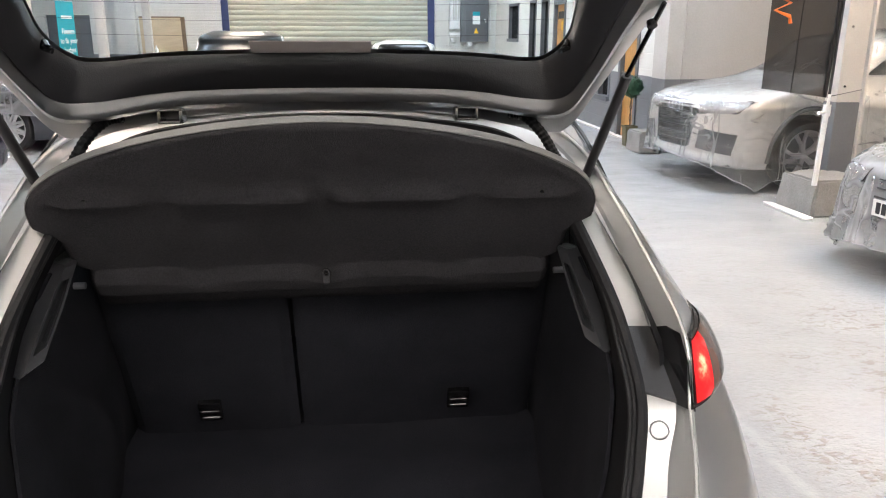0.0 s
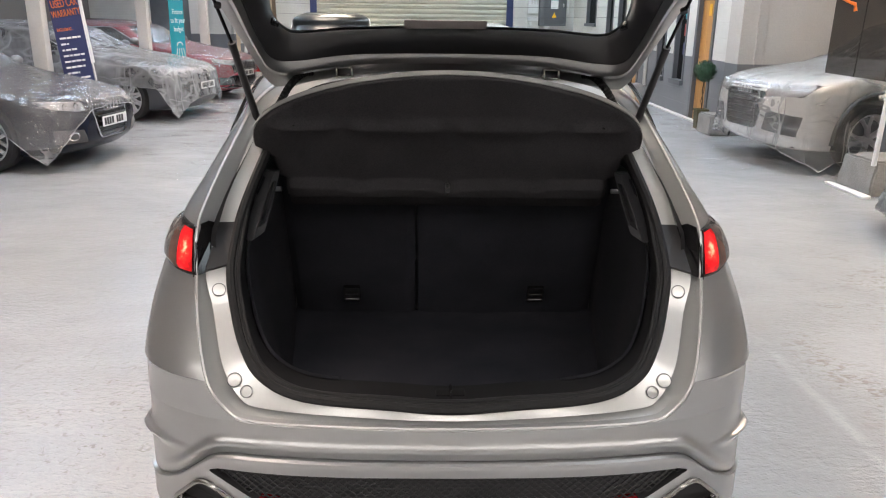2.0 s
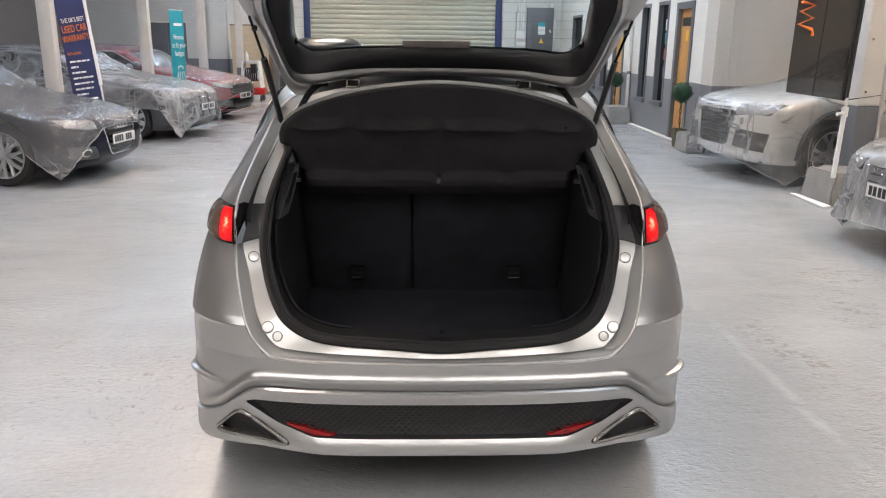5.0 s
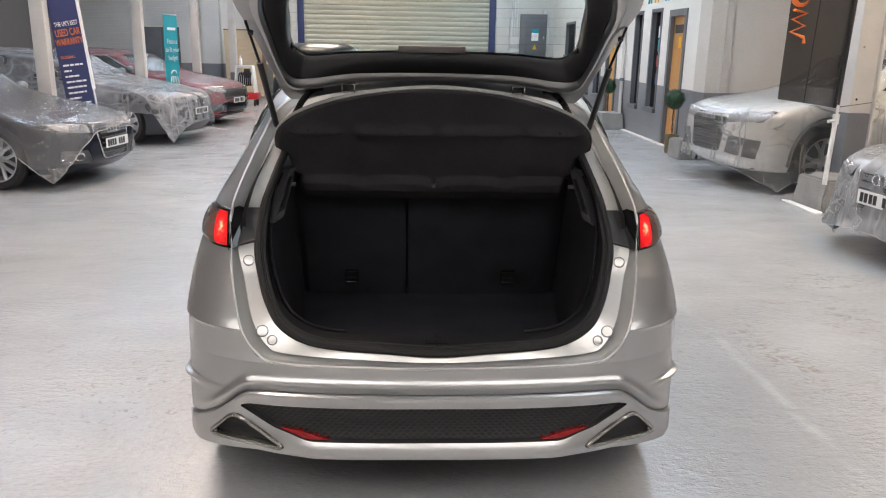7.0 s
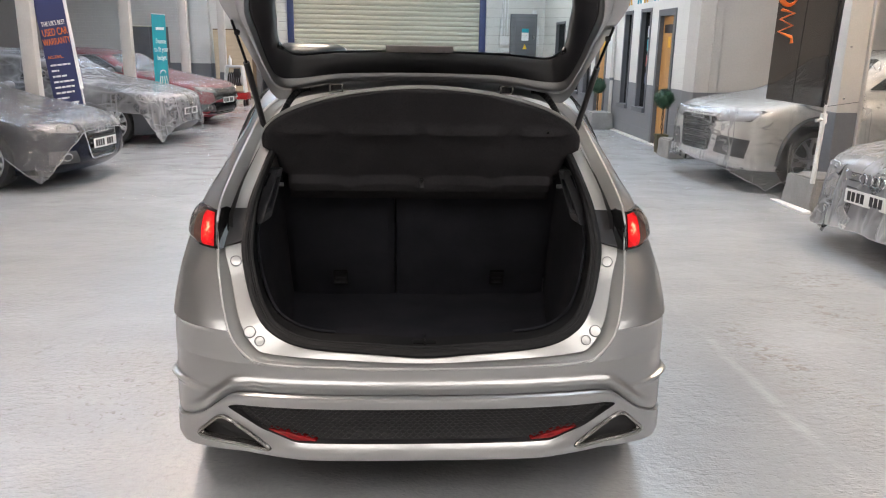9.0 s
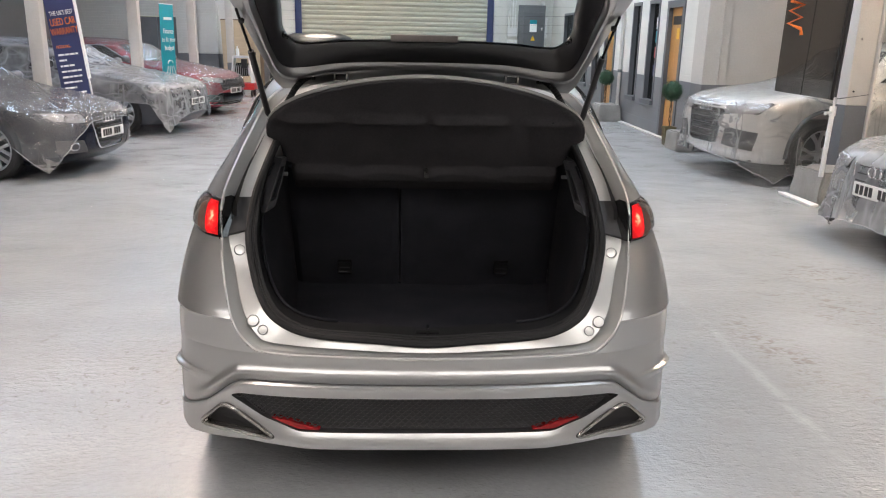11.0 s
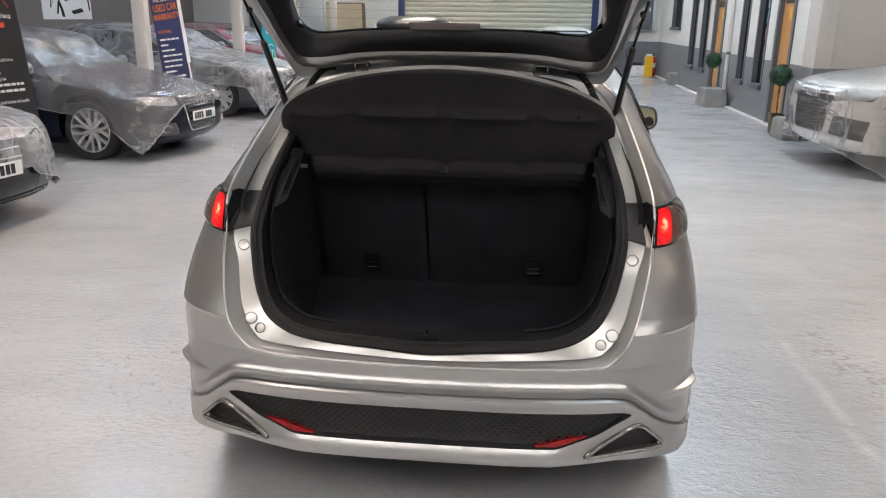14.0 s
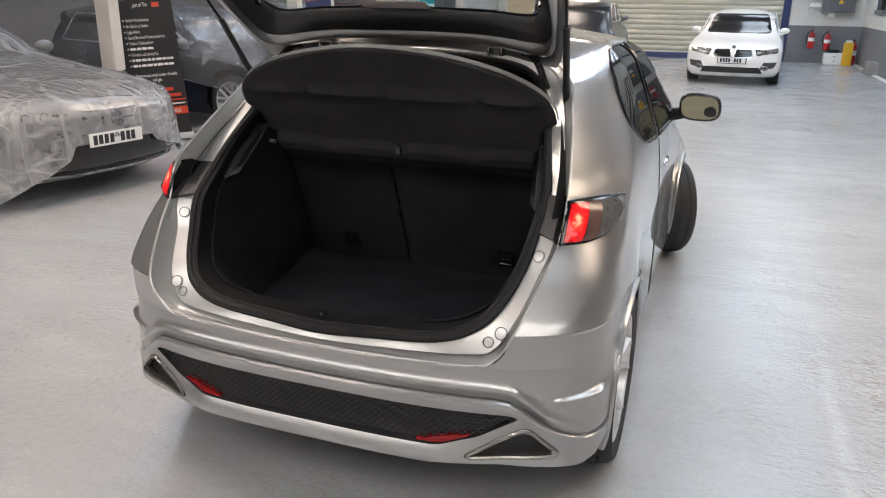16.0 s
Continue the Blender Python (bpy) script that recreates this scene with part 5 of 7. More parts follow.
# black window surrounds
for s in (-1, 1):
    for poly in (quarter, doorwin):
        bm = bmesh.new()
        tube(bm, [(s * (h_side(y, z) + 0.001), y, z) for y, z in poly], 0.006, 6, close=True)
        part("window_seal", roof_swell(bm), M["black_gloss"], hero)
    bm = bmesh.new()
    tube(bm, [(s * (h_w(z) + 0.001), 1.4375, z) for z in np.linspace(1.05, 1.422, 9)], 0.012, 6, flat=0.16)
    part("pillar_cover", roof_swell(bm), M["black_gloss"], hero)
    for yc in (REAR_AXLE, FRONT_AXLE):
        bm = bmesh.new()
        tube(bm, [(s * (h_w(max(0.22, z)) + h_flare(y, z) + 0.001), y, z) for y, z in
                  [(yc + 0.362 * math.cos(a), 0.325 + 0.362 * math.sin(a)) for a in np.linspace(-0.28, math.pi + 0.28, 30)]], 0.012, 8)
        part("arch_lip", bm, M["silver"], hero)
        bm = bmesh.new()
        lathe(bm, [(0.001, 0.0), (0.36, 0.0), (0.365, 0.26), (0.37, 0.26)], 32, "x")
        for v in bm.verts:
            v.co = Vector((s * (0.60 + v.co.x), v.co.y + yc, max(0.13, v.co.z + 0.325)))
        part("wheel_well", bm, M["ink"], hero)
    # sill and a door seam
    bm = bmesh.new()
    ys = np.linspace(REAR_AXLE + 0.36, FRONT_AXLE - 0.36, 12)
    grid(bm, [[(s * (h_w(z) + h_flare(y, z) - ins), y, z) for y in ys] for z, ins in ((0.17, 0.10), (0.175, 0.03), (0.20, 0.0), (0.26, -0.004), (0.30, 0.0), (0.45, 0.0), (0.612, 0.0))])
    bmesh.ops.recalc_face_normals(bm, faces=bm.faces)
    part("side_panel", bm, M["silver"], hero, sharp=50)
    bm = bmesh.new()
    tube(bm, [(s * (h_w(z) + 0.0005), 1.44 - 0.02 * math.sin((z - 0.2) * 3), z) for z in np.linspace(0.22, 1.04, 20)], 0.003, 5)
    part("door_seam", bm, M["ink"], hero)
    bm = bmesh.new()
    tube(bm, [(s * (h_w(0.9) + 0.012), y, 0.90) for y in np.linspace(1.55, 1.73, 6)], [0.008, 0.016, 0.018, 0.018, 0.016, 0.008], 8)
    part("door_handle", bm, M["chrome"], hero, "polished triangular door handle")
    # front fender below the shell
    bm = bmesh.new()
    rr = [h_row(float(z)) for z in np.linspace(0.20, 0.612, 14)]
    k0 = next(i for i, p in enumerate(rr[0]) if p[1] > FRONT_AXLE - 0.4)
    grid(bm, [[(s * x, y, z) for x, y, z in r[k0:]] for r in rr])
    cut(bm, arch_poly(FRONT_AXLE), (1, 2), lambda c: c.y < 3.5).free()
    bmesh.ops.recalc_face_normals(bm, faces=bm.faces)
    part("front_bumper_side", bm, M["silver"], hero, sharp=50)
    alloy_wheel(hero, s * 0.79, REAR_AXLE, 0.318, s, 0.225, 5)
    alloy_wheel(hero, s * 0.815, FRONT_AXLE, 0.318, s, 0.225, 5, steer=24)

# rear bumper, upper and lower skins
PH = [math.pi / 2 * (k / 64) for k in range(65)]


def bump_pt(z, phi, out):
    x, y = h_at(z, phi)
    n = h_out(x, y, z)
    return Vector((x, y, z)) + n * out


def upper_out(x, z):
    h = z - h_seam(x)
    ridge = 0.013 * math.exp(-((h - 0.034) / 0.018) ** 2) * (1 - min(1, max(0, (x - 0.72) / 0.12)))
    fall = -0.004 * math.exp(-(h / 0.006) ** 2)
    fin = 0.021 * min(1, max(0, (x - 0.70) / 0.15)) ** 1.3 * (1 - min(1, max(0, (x - 0.864) / 0.020)))
    d = z - 0.513 - 0.12 * (x - 0.86)
    fin *= math.exp(-(d / (0.0055 if d > 0 else 0.020)) ** 2)
    return ridge + fall + fin


bm = bmesh.new()
rows = []
for v in np.linspace(0, 1, 130):
    row = []
    for phi in PH:
        x = 0.886 * math.sin(phi) ** (2 / 3)
        zt = 0.612 - 0.017 * max(0, 1 - (x / 0.5) ** 2)
        z = h_seam(x) + (zt - h_seam(x)) * v
        row.append(bump_pt(z, phi, upper_out(x, z) + h_tuck(*h_at(z, phi), z)))
    xx, yy, zz = row[-1]
    row = [Vector((p.x + h_flare(p.y, p.z) * (p.x / h_w(p.z)) ** 6, p.y, p.z)) for p in row]
    row += [Vector((h_w(zz) + h_flare(yy + k, zz) + h_tuck(h_w(zz), yy + k, zz), yy + k, zz)) for k in (0.06, 0.12, 0.2, 0.28, 0.37, 0.46, 0.55, 0.64, 0.72)]
    rows.append(row)
grid(bm, rows)
cut(bm, arch_poly(REAR_AXLE), (1, 2), lambda c: c.x > 0.5).free()
bmesh.ops.recalc_face_normals(bm, faces=bm.faces)
mirrored(bm)
part("bumper_upper", bm, M["silver"], hero, sharp=35)

LOW_X = [0, 0.45, 0.6, 0.75, 0.83, 0.865, 0.884]
LOW_Z = [0.293, 0.292, 0.290, 0.280, 0.272, 0.284, 0.314]


def lower_out(x, z):
    zb = lerp(x, LOW_X, LOW_Z)
    t = (z - zb) / max(0.01, h_seam(x) - zb)
    o = 0.007 + 0.042 * math.exp(-((t - 0.08) / 0.24) ** 2) * (1 - min(1, max(0, (x - 0.40) / 0.22)))
    o += 0.010 * math.exp(-((t - 0.93) / 0.12) ** 2) * (1 - 0.8 * min(1, max(0, (x - 0.66) / 0.1)))
    if t > 0.95:
        o -= 0.010 * ((t - 0.95) / 0.05) ** 2
    o += 0.008 * min(1, max(0, (x - 0.72) / 0.12)) * math.exp(-((z - 0.24) / 0.07) ** 2)
    return o


def rear_pt(x, z, extra=0.0):
    phi = h_phi(abs(x), z)
    p = bump_pt(z, phi, lower_out(abs(x), z) + extra)
    return Vector((math.copysign(p.x, x) if x else 0, p.y, z))


bm = bmesh.new()
rows = []
for j, v in enumerate(np.concatenate([[-2, -1], np.linspace(0, 1, 40), [1.5]])):
    row = []
    for phi in PH:
        x = 0.886 * math.sin(phi) ** (2 / 3)
        zb = lerp(x, LOW_X, LOW_Z)
        z = zb + (h_seam(x) - 0.002 - zb) * min(1, max(0, v))
        p = bump_pt(z, phi, lower_out(x, z) - (0.03 if v > 1 else 0))
        if v < 0:
            p += h_out(p.x, p.y, z) * (-0.02 if v == -1 else -0.10) + Vector((0, 0, -0.008 if v == -1 else 0.0))
        row.append(p)
    xx, yy, zz = row[-1]
    row += [Vector((xx, yy + k, zz)) for k in (0.05, 0.10)]
    rows.append(row)
grid(bm, rows)
cut(bm, arch_poly(REAR_AXLE), (1, 2), lambda c: c.x > 0.5).free()
bmesh.ops.recalc_face_normals(bm, faces=bm.faces)
mirrored(bm)
GRILLE = rounded([(-0.665, 0.449), (-0.545, 0.380), (-0.43, 0.347), (0.43, 0.347), (0.545, 0.380), (0.665, 0.449), (0.63, 0.460), (-0.63, 0.460)], 0.02, 3)
EXH = rounded([(0.682, 0.422), (0.786, 0.319), (0.492, 0.313)], 0.035, 5)
cut(bm, GRILLE, (0, 2), lambda c: c.y < 0).free()
for s in (-1, 1):
    cut(bm, [(s * x, z) for x, z in EXH], (0, 2), lambda c: c.y < 0.1).free()
part("bumper_lower", bm, M["silver"], hero, sharp=35)


def dense(poly, step=0.03):
    out = []
    for i, a in enumerate(poly):
        b = poly[(i + 1) % len(poly)]
        n = max(1, int(math.dist(a, b) / step))
        out += [(a[0] + (b[0] - a[0]) * k / n, a[1] + (b[1] - a[1]) * k / n) for k in range(n)]
    return out


gp = dense(GRILLE)
bm = bmesh.new()
grid(bm, [[rear_pt(x, z) for x, z in gp], [rear_pt(x, z, -0.012) for x, z in gp], [rear_pt(x, z, -0.035) for x, z in gp]], close_u=True)
xs_ = np.linspace(-0.66, 0.66, 45)
grid(bm, [[rear_pt(x, z, -0.032) for x in xs_] for z in np.linspace(0.34, 0.465, 6)])
bmesh.ops.recalc_face_normals(bm, faces=bm.faces)
gr = part("rear_grille", bm, M["black"], hero, "black honeycomb grille insert")


def in_grille(x, z):
    return z < 0.458 and z > lerp(abs(x), [0, 0.43, 0.545, 0.665], [0.347, 0.347, 0.380, 0.449])


bm = bmesh.new()
for j in range(12):
    line, zc = [], 0.350 + j * 0.0098
    for k in range(-55, 56):
        x, z = k * 0.012, zc + (0.0036 if (k + j) % 2 else -0.0036)
        if in_grille(x, z):
            line.append(rear_pt(x, z, -0.016))
        elif len(line) > 2:
            tube(bm, line, 0.0030, 4)
            line = []
        else:
            line = []
    if len(line) > 2:
        tube(bm, line, 0.0030, 4)
part("honeycomb", bm, M["honeycomb"], gr)
for s in (-1, 1):
    bm = bmesh.new()
    q = [(0.35, 0.3515), (0.43, 0.3515), (0.525, 0.379), (0.46, 0.374)]
    prism(bm, [(s * x, z) for x, z in rounded(q, 0.01, 3)], lambda x, z: rear_pt(x, z, -0.03), lambda x, z: rear_pt(x, z, -0.004))
    part("reflector", bm, M["reflector"], gr, "red reflector strip")
    ep = [(s * x, z) for x, z in dense(EXH, 0.02)]
    cx, cz = s * 0.665, 0.346
    sh = lambda p, k: (cx + (p[0] - cx) * k, cz + (p[1] - cz) * k)
    bm = bmesh.new()
    tube(bm, [rear_pt(*sh(p, 0.955), 0.004) for p in ep], 0.0072, 8, close=True)
    ex = part("exhaust_trim", bm, M["gunmetal"], hero, "triangular exhaust surround")
    bm = bmesh.new()
    tube(bm, [rear_pt(*sh(p, 1.0), 0.0) for p in ep], 0.004, 6, close=True)
    part("trim_gap", bm, M["ink"], ex)
    bm = bmesh.new()
    ring = [[rear_pt(*sh(p, k), -0.004) + Vector((0, d, 0)) for p in ep] for k, d in ((0.93, 0.0), (0.86, 0.006), (0.84, 0.02), (0.82, 0.10))]
    grid(bm, ring, close_u=True)
    bmesh.ops.recalc_face_normals(bm, faces=bm.faces)
    part("tail_pipe", bm, M["gunmetal"], ex, "dulled chrome tail pipe")
    # flat black plate across the pipe, standing in for the shade within
    bm = bmesh.new()
    vs = [bm.verts.new(rear_pt(*sh(p, 0.88), -0.004) + Vector((0, 0.024, 0))) for p in ep]
    bm.faces.new(vs)
    part("pipe_shade", thick(bm, 0.01), M["ink"], ex, smooth=False)
part("underbody", boxm(-0.62, 0.62, 0.0, 3.6, 0.16, 0.30), M["ink"], hero, smooth=False)


# tail opening: gutter, sill plate, seal
def spline(pts, n):
    """Smooth line through control points."""
    P_ = [Vector(p) for p in pts]
    ghost = lambda e, q: Vector((-q.x, q.y, q.z)) if abs(e.x) < 1e-6 else e * 2 - q
    P_ = [ghost(P_[0], P_[1])] + P_ + [ghost(P_[-1], P_[-2])]
    out, m_ = [], len(pts) - 1
    for i in range(n + 1):
        u = i / n * m_
        k = min(int(u), m_ - 1)
        t = u - k
        a, b, c, d = P_[k:k + 4]
        out.append(0.5 * ((2 * b) + (c - a) * t + (2 * a - 5 * b + 4 * c - d) * t * t + (3 * b - a - 3 * c + d) * t ** 3))
    return out


RIM_O = [(0, -0.265, 0.595), (0.3, -0.263, 0.600), (0.52, -0.255, 0.612), (0.587, -0.249, 0.64), (0.638, -0.243, 0.724), (0.684, -0.13, 0.845), (0.711, -0.021, 0.947),
         (0.716, 0.035, 1.06), (0.70, 0.15, 1.15), (0.66, 0.34, 1.28), (0.615, 0.48, 1.38), (0.52, 0.58, 1.44), (0.3, 0.63, 1.475), (0, 0.645, 1.487)]
RIM_M = [(0, -0.243, 0.608), (0.3, -0.238, 0.620), (0.50, -0.215, 0.630), (0.567, -0.195, 0.65), (0.618, -0.155, 0.73), (0.660, -0.055, 0.845), (0.690, 0.005, 0.945),
         (0.682, 0.14, 1.042), (0.662, 0.23, 1.14), (0.622, 0.38, 1.27), (0.575, 0.49, 1.362), (0.49, 0.57, 1.417), (0.29, 0.61, 1.448), (0, 0.625, 1.458)]
RIM_E = [(0, -0.230, 0.628), (0.17, -0.228, 0.640), (0.40, -0.213, 0.659), (0.515, -0.175, 0.70), (0.573, -0.115, 0.76), (0.612, -0.04, 0.845), (0.634, 0.03, 0.945),
         (0.634, 0.155, 1.043), (0.610, 0.24, 1.13), (0.570, 0.38, 1.25), (0.525, 0.48, 1.34), (0.44, 0.555, 1.402), (0.27, 0.59, 1.43), (0, 0.60, 1.438)]
NR = 78
cO, cM, cE = spline(RIM_O, NR), spline(RIM_M, NR), spline(RIM_E, NR)


def inward(c, d, deep):
    """A rim curve moved towards the opening's middle and into the car."""
    mid = Vector((0, 0.18, 1.02))
    out = []
    for p in c:
        v = Vector((mid.x - p.x, 0, mid.z - p.z))
        v.normalize()
        q = p + v * d * lerp(p.z, [1.0, 1.12], [1.0, 0.45]) + Vector((0, deep, 0))
        if abs(p.x) < 1e-6:
            q.x = 0
        out.append(q)
    return out


gutter = lambda p: lerp(p.z, [0.94, 1.10], [1.0, 0.15])
cG1 = [o * 0.80 + m_ * 0.20 + Vector((0, 0.024 * gutter(o), -0.004 * gutter(o))) for o, m_ in zip(cO, cM)]
cG2 = [o * 0.22 + m_ * 0.78 + Vector((0, 0.030 * gutter(o), -0.004 * gutter(o))) for o, m_ in zip(cO, cM)]
cL = [o + (o - m_).normalized() * 0.004 + Vector((0, -0.003, 0)) for o, m_ in zip(cO, cM)]
bm = bmesh.new()
grid(bm, [cL, cO, cG1, cG2, [p + Vector((0, 0.012, -0.004)) for p in cM]])
bmesh.ops.recalc_face_normals(bm, faces=bm.faces)
mirrored(bm)
part("rain_gutter", bm, M["jamb_silver_lit"], hero, sharp=15)
bm = bmesh.new()
grid(bm, [[p + Vector((0, 0.012, -0.004)) for p in cM], cM, cE])
bmesh.ops.recalc_face_normals(bm, faces=bm.faces)
mirrored(bm)
part("sill_plate", bm, M["satin"], hero, "bright satin silver flange round the opening", sharp=20)
bm = bmesh.new()
tube(bm, [p + (p - q).normalized() * -0.002 for p, q in zip(cO, cM)], 0.004, 6)
part("edge_seam", mirrored(bm), M["satin"], hero)
seal_ring = lambda c: c + [Vector((-p.x, p.y, p.z)) for p in reversed(c[1:-1])]
bm = bmesh.new()
tube(bm, seal_ring(inward(cE, 0.008, -0.004)), 0.013, 8, close=True)
seal = part("boot_seal", bm, M["rubber"], hero, "black rubber boot seal")
for d, deep, r in ((0.020, 0.002, 0.006), (0.028, 0.007, 0.006)):
    bm = bmesh.new()
    tube(bm, seal_ring(inward(cE, d, deep)), r, 8, close=True)
    part("seal_lip", bm, M["rubber"], seal)
cI1, cI2 = inward(cE, 0.026, 0.006), inward(cE, 0.031, 0.03)
cI3 = inward(cE, 0.027, 0.10)
bm = bmesh.new()
grid(bm, [inward(cE, 0.0, 0.0), cI1, cI2, cI3])
bmesh.ops.recalc_face_normals(bm, faces=bm.faces)
mirrored(bm)
part("opening_trim", bm, M["dark_trim"], hero, "black plastic opening trim", sharp=40)
# round caps in the flange
def cap(s, z, k, r, name, deep):
    """A round cap on the flange at height z, k of the way from its outer to its inner edge."""
    i = min(range(8, NR - 8), key=lambda j: abs((cM[j] * (1 - k) + cE[j] * k).z - z) + (9 if cM[j].z > 1.1 else 0))
    p = cM[i] * (1 - k) + cE[i] * k
    n = (cE[i] - cM[i]).cross(cM[i + 2] - cM[i - 2]).normalized()
    n = n if n.y < 0 else -n
    x, y, z = s * p.x, p.y, p.z
    n = Vector((s * n.x, n.y, n.z))
    q = n.to_track_quat("Z", "Y").to_matrix().to_4x4()
    x, y, z = Vector((x, y, z)) + n * 0.003
    bm = bmesh.new()
    lathe(bm, [(0.001, 0.004 - deep), (r * 0.82, 0.003 - deep), (r * 0.9, 0.001), (r, 0.003), (r * 1.03, -0.006)], 24)
    bmesh.ops.recalc_face_normals(bm, faces=bm.faces)
    o = part(name, bm, M["satin"], hero)
    o.matrix_local = Matrix.Translation((x, y, z)) @ q
    bm = bmesh.new()
    tube(bm, [(r * 0.95 * math.cos(a), r * 0.95 * math.sin(a), 0.0032) for a in np.linspace(0, 2 * math.pi, 25)[:-1]], 0.0012, 5, close=True)
    part("cap_ring", bm, M["dark_grey"], o)


for s in (-1, 1):
    cap(s, 0.903, 0.5, 0.019, "cap", 0)
    cap(s, 0.700, 0.22, 0.020, "cap", 0)
    cap(s, 0.668, 0.34, 0.017, "rubber_stop", 0.005)

# black pieces beside the lamps
for s in (-1, 1):
    bm = bmesh.new()
    quad = [Vector(p) for p in ((0.632, 0.035, 0.952), (0.690, -0.002, 0.945), (0.682, 0.145, 1.045), (0.634, 0.153, 1.044))]
    n = (quad[1] - quad[0]).cross(quad[3] - quad[0]).normalized()
    n = n if n.y < 0 else -n
    lo, hi = [bm.verts.new(Vector((s * p.x, p.y, p.z)) - Vector((s * n.x, n.y, n.z)) * 0.01) for p in quad], [bm.verts.new(Vector((s * p.x, p.y, p.z)) + Vector((s * n.x, n.y, n.z)) * 0.008) for p in quad]
    for i in range(4):
        bm.faces.new((lo[i], lo[(i + 1) % 4], hi[(i + 1) % 4], hi[i]))
    bm.faces.new(hi)
    bmesh.ops.recalc_face_normals(bm, faces=bm.faces)
    part("pillar_trim", bm, M["black"], hero, "matt black trim piece", smooth=False)
    bm = bmesh.new()
    quad = [Vector(p) for p in ((0.690, 0.0, 0.942), (0.716, -0.026, 0.938), (0.722, 0.036, 1.066), (0.700, 0.095, 1.066), (0.683, 0.14, 1.045))]
    lo, hi = [bm.verts.new((s * p.x, p.y + 0.03, p.z)) for p in quad], [bm.verts.new((s * p.x, p.y - 0.006, p.z)) for p in quad]
    for i in range(5):
        bm.faces.new((lo[i], lo[(i + 1) % 5], hi[(i + 1) % 5], hi[i]))
    bm.faces.new(hi)
    bmesh.ops.recalc_face_normals(bm, faces=bm.faces)
    part("lamp_flank", bm, M["black_gloss"], hero, "gloss black flank of the lamp", smooth=False)

# tail lamps
LAMP_B = lambda u: lerp(u, [0, 0.3, 0.6, 0.85, 1], [0.944, 0.944, 0.953, 0.972, 1.0])
LAMP_T = lambda u: lerp(u, [0, 0.5, 1], [1.063, 1.052, 1.032])


def lamp_pt(u, v, off):
    z = LAMP_B(u) + (LAMP_T(u) - LAMP_B(u)) * v
    p0 = h_phi(h_xs(z), z)
    p1 = h_phi(0.985 * h_w(z), z)
    x, y = h_at(z, p0 + (p1 - p0) * u ** 0.85)
    n = h_out(x, y, z)
    edge = min(1, min(u, 1 - u) * 9, min(v, 1 - v) * 7)
    return Vector((x, y, z)) + n * (off * (0.35 + 0.65 * edge) + 0.018 * math.sin(math.pi * min(1, max(0, u))) * max(0, math.sin(math.pi * min(1, max(0, v)))) ** 0.5)


def lamp_sheet(u0, u1, v0, v1, off, nu=14, nv=8):
    b = bmesh.new()
    grid(b, [[lamp_pt(u0 + (u1 - u0) * i / nu, v0 + (v1 - v0) * j / nv, off) for i in range(nu + 1)] for j in range(nv + 1)])
    bmesh.ops.recalc_face_normals(b, faces=b.faces)
    return b


for s in (-1, 1):
    fl = flipped if s < 0 else (lambda b: b)
    lamp = part("tail_lamp", fl(lamp_sheet(0, 1, 0, 1, 0.008, 24, 10)), M["black_gloss"], hero, "wraparound tail lamp, lit red")
    part("red_section", fl(lamp_sheet(0.02, 0.19, 0.05, 0.95, 0.013)), M["red_lens"], lamp, "lit red section")
    part("smoked_section", fl(lamp_sheet(0.195, 0.36, 0.05, 0.95, 0.0125)), M["amber"], lamp)
    part("clear_section", fl(lamp_sheet(0.365, 0.98, 0.05, 0.95, 0.012)), M["lamp_clear"], lamp, "clear outer lens")
    bm = bmesh.new()
    loop = [lamp_pt(u, 0.0, 0.006) for u in np.linspace(0, 1, 16)] + [lamp_pt(1, v, 0.006) for v in (0.3, 0.6)] + [lamp_pt(u, 1.0, 0.006) for u in np.linspace(1, 0, 16)] + [lamp_pt(0, v, 0.006) for v in (0.66, 0.33)]
    tube(bm, loop, 0.004, 6, close=True)
    part("lamp_rim", fl(bm), M["black_gloss"], lamp)

# boot: floor, sides, seat backs
bm = bmesh.new()
nx, ny = 24, 20
grid(bm, [[(x, y, 0.520 + 0.006 * noise.noise(Vector((x * 4, y * 4, 3))) + 0.012 * max(0, (abs(x) - 0.5) / 0.08)) for x in np.linspace(-0.58, 0.58, nx)] for y in np.linspace(-0.20, 0.80, ny)])
bmesh.ops.recalc_face_normals(bm, faces=bm.faces)
part("boot_floor", thick(bm, 0.02), M["carpet"], hero, "charcoal carpet boot floor")
bm = bmesh.new()
grid(bm, [[(x, y, z) for x in np.linspace(-0.56, 0.56, 20)] for y, z in ((-0.19, 0.62), (-0.165, 0.61), (-0.155, 0.57), (-0.15, 0.51))])
bmesh.ops.recalc_face_normals(bm, faces=bm.faces)
part("boot_sill", thick(bm, 0.012), M["dark_trim"], hero, "black plastic load sill")
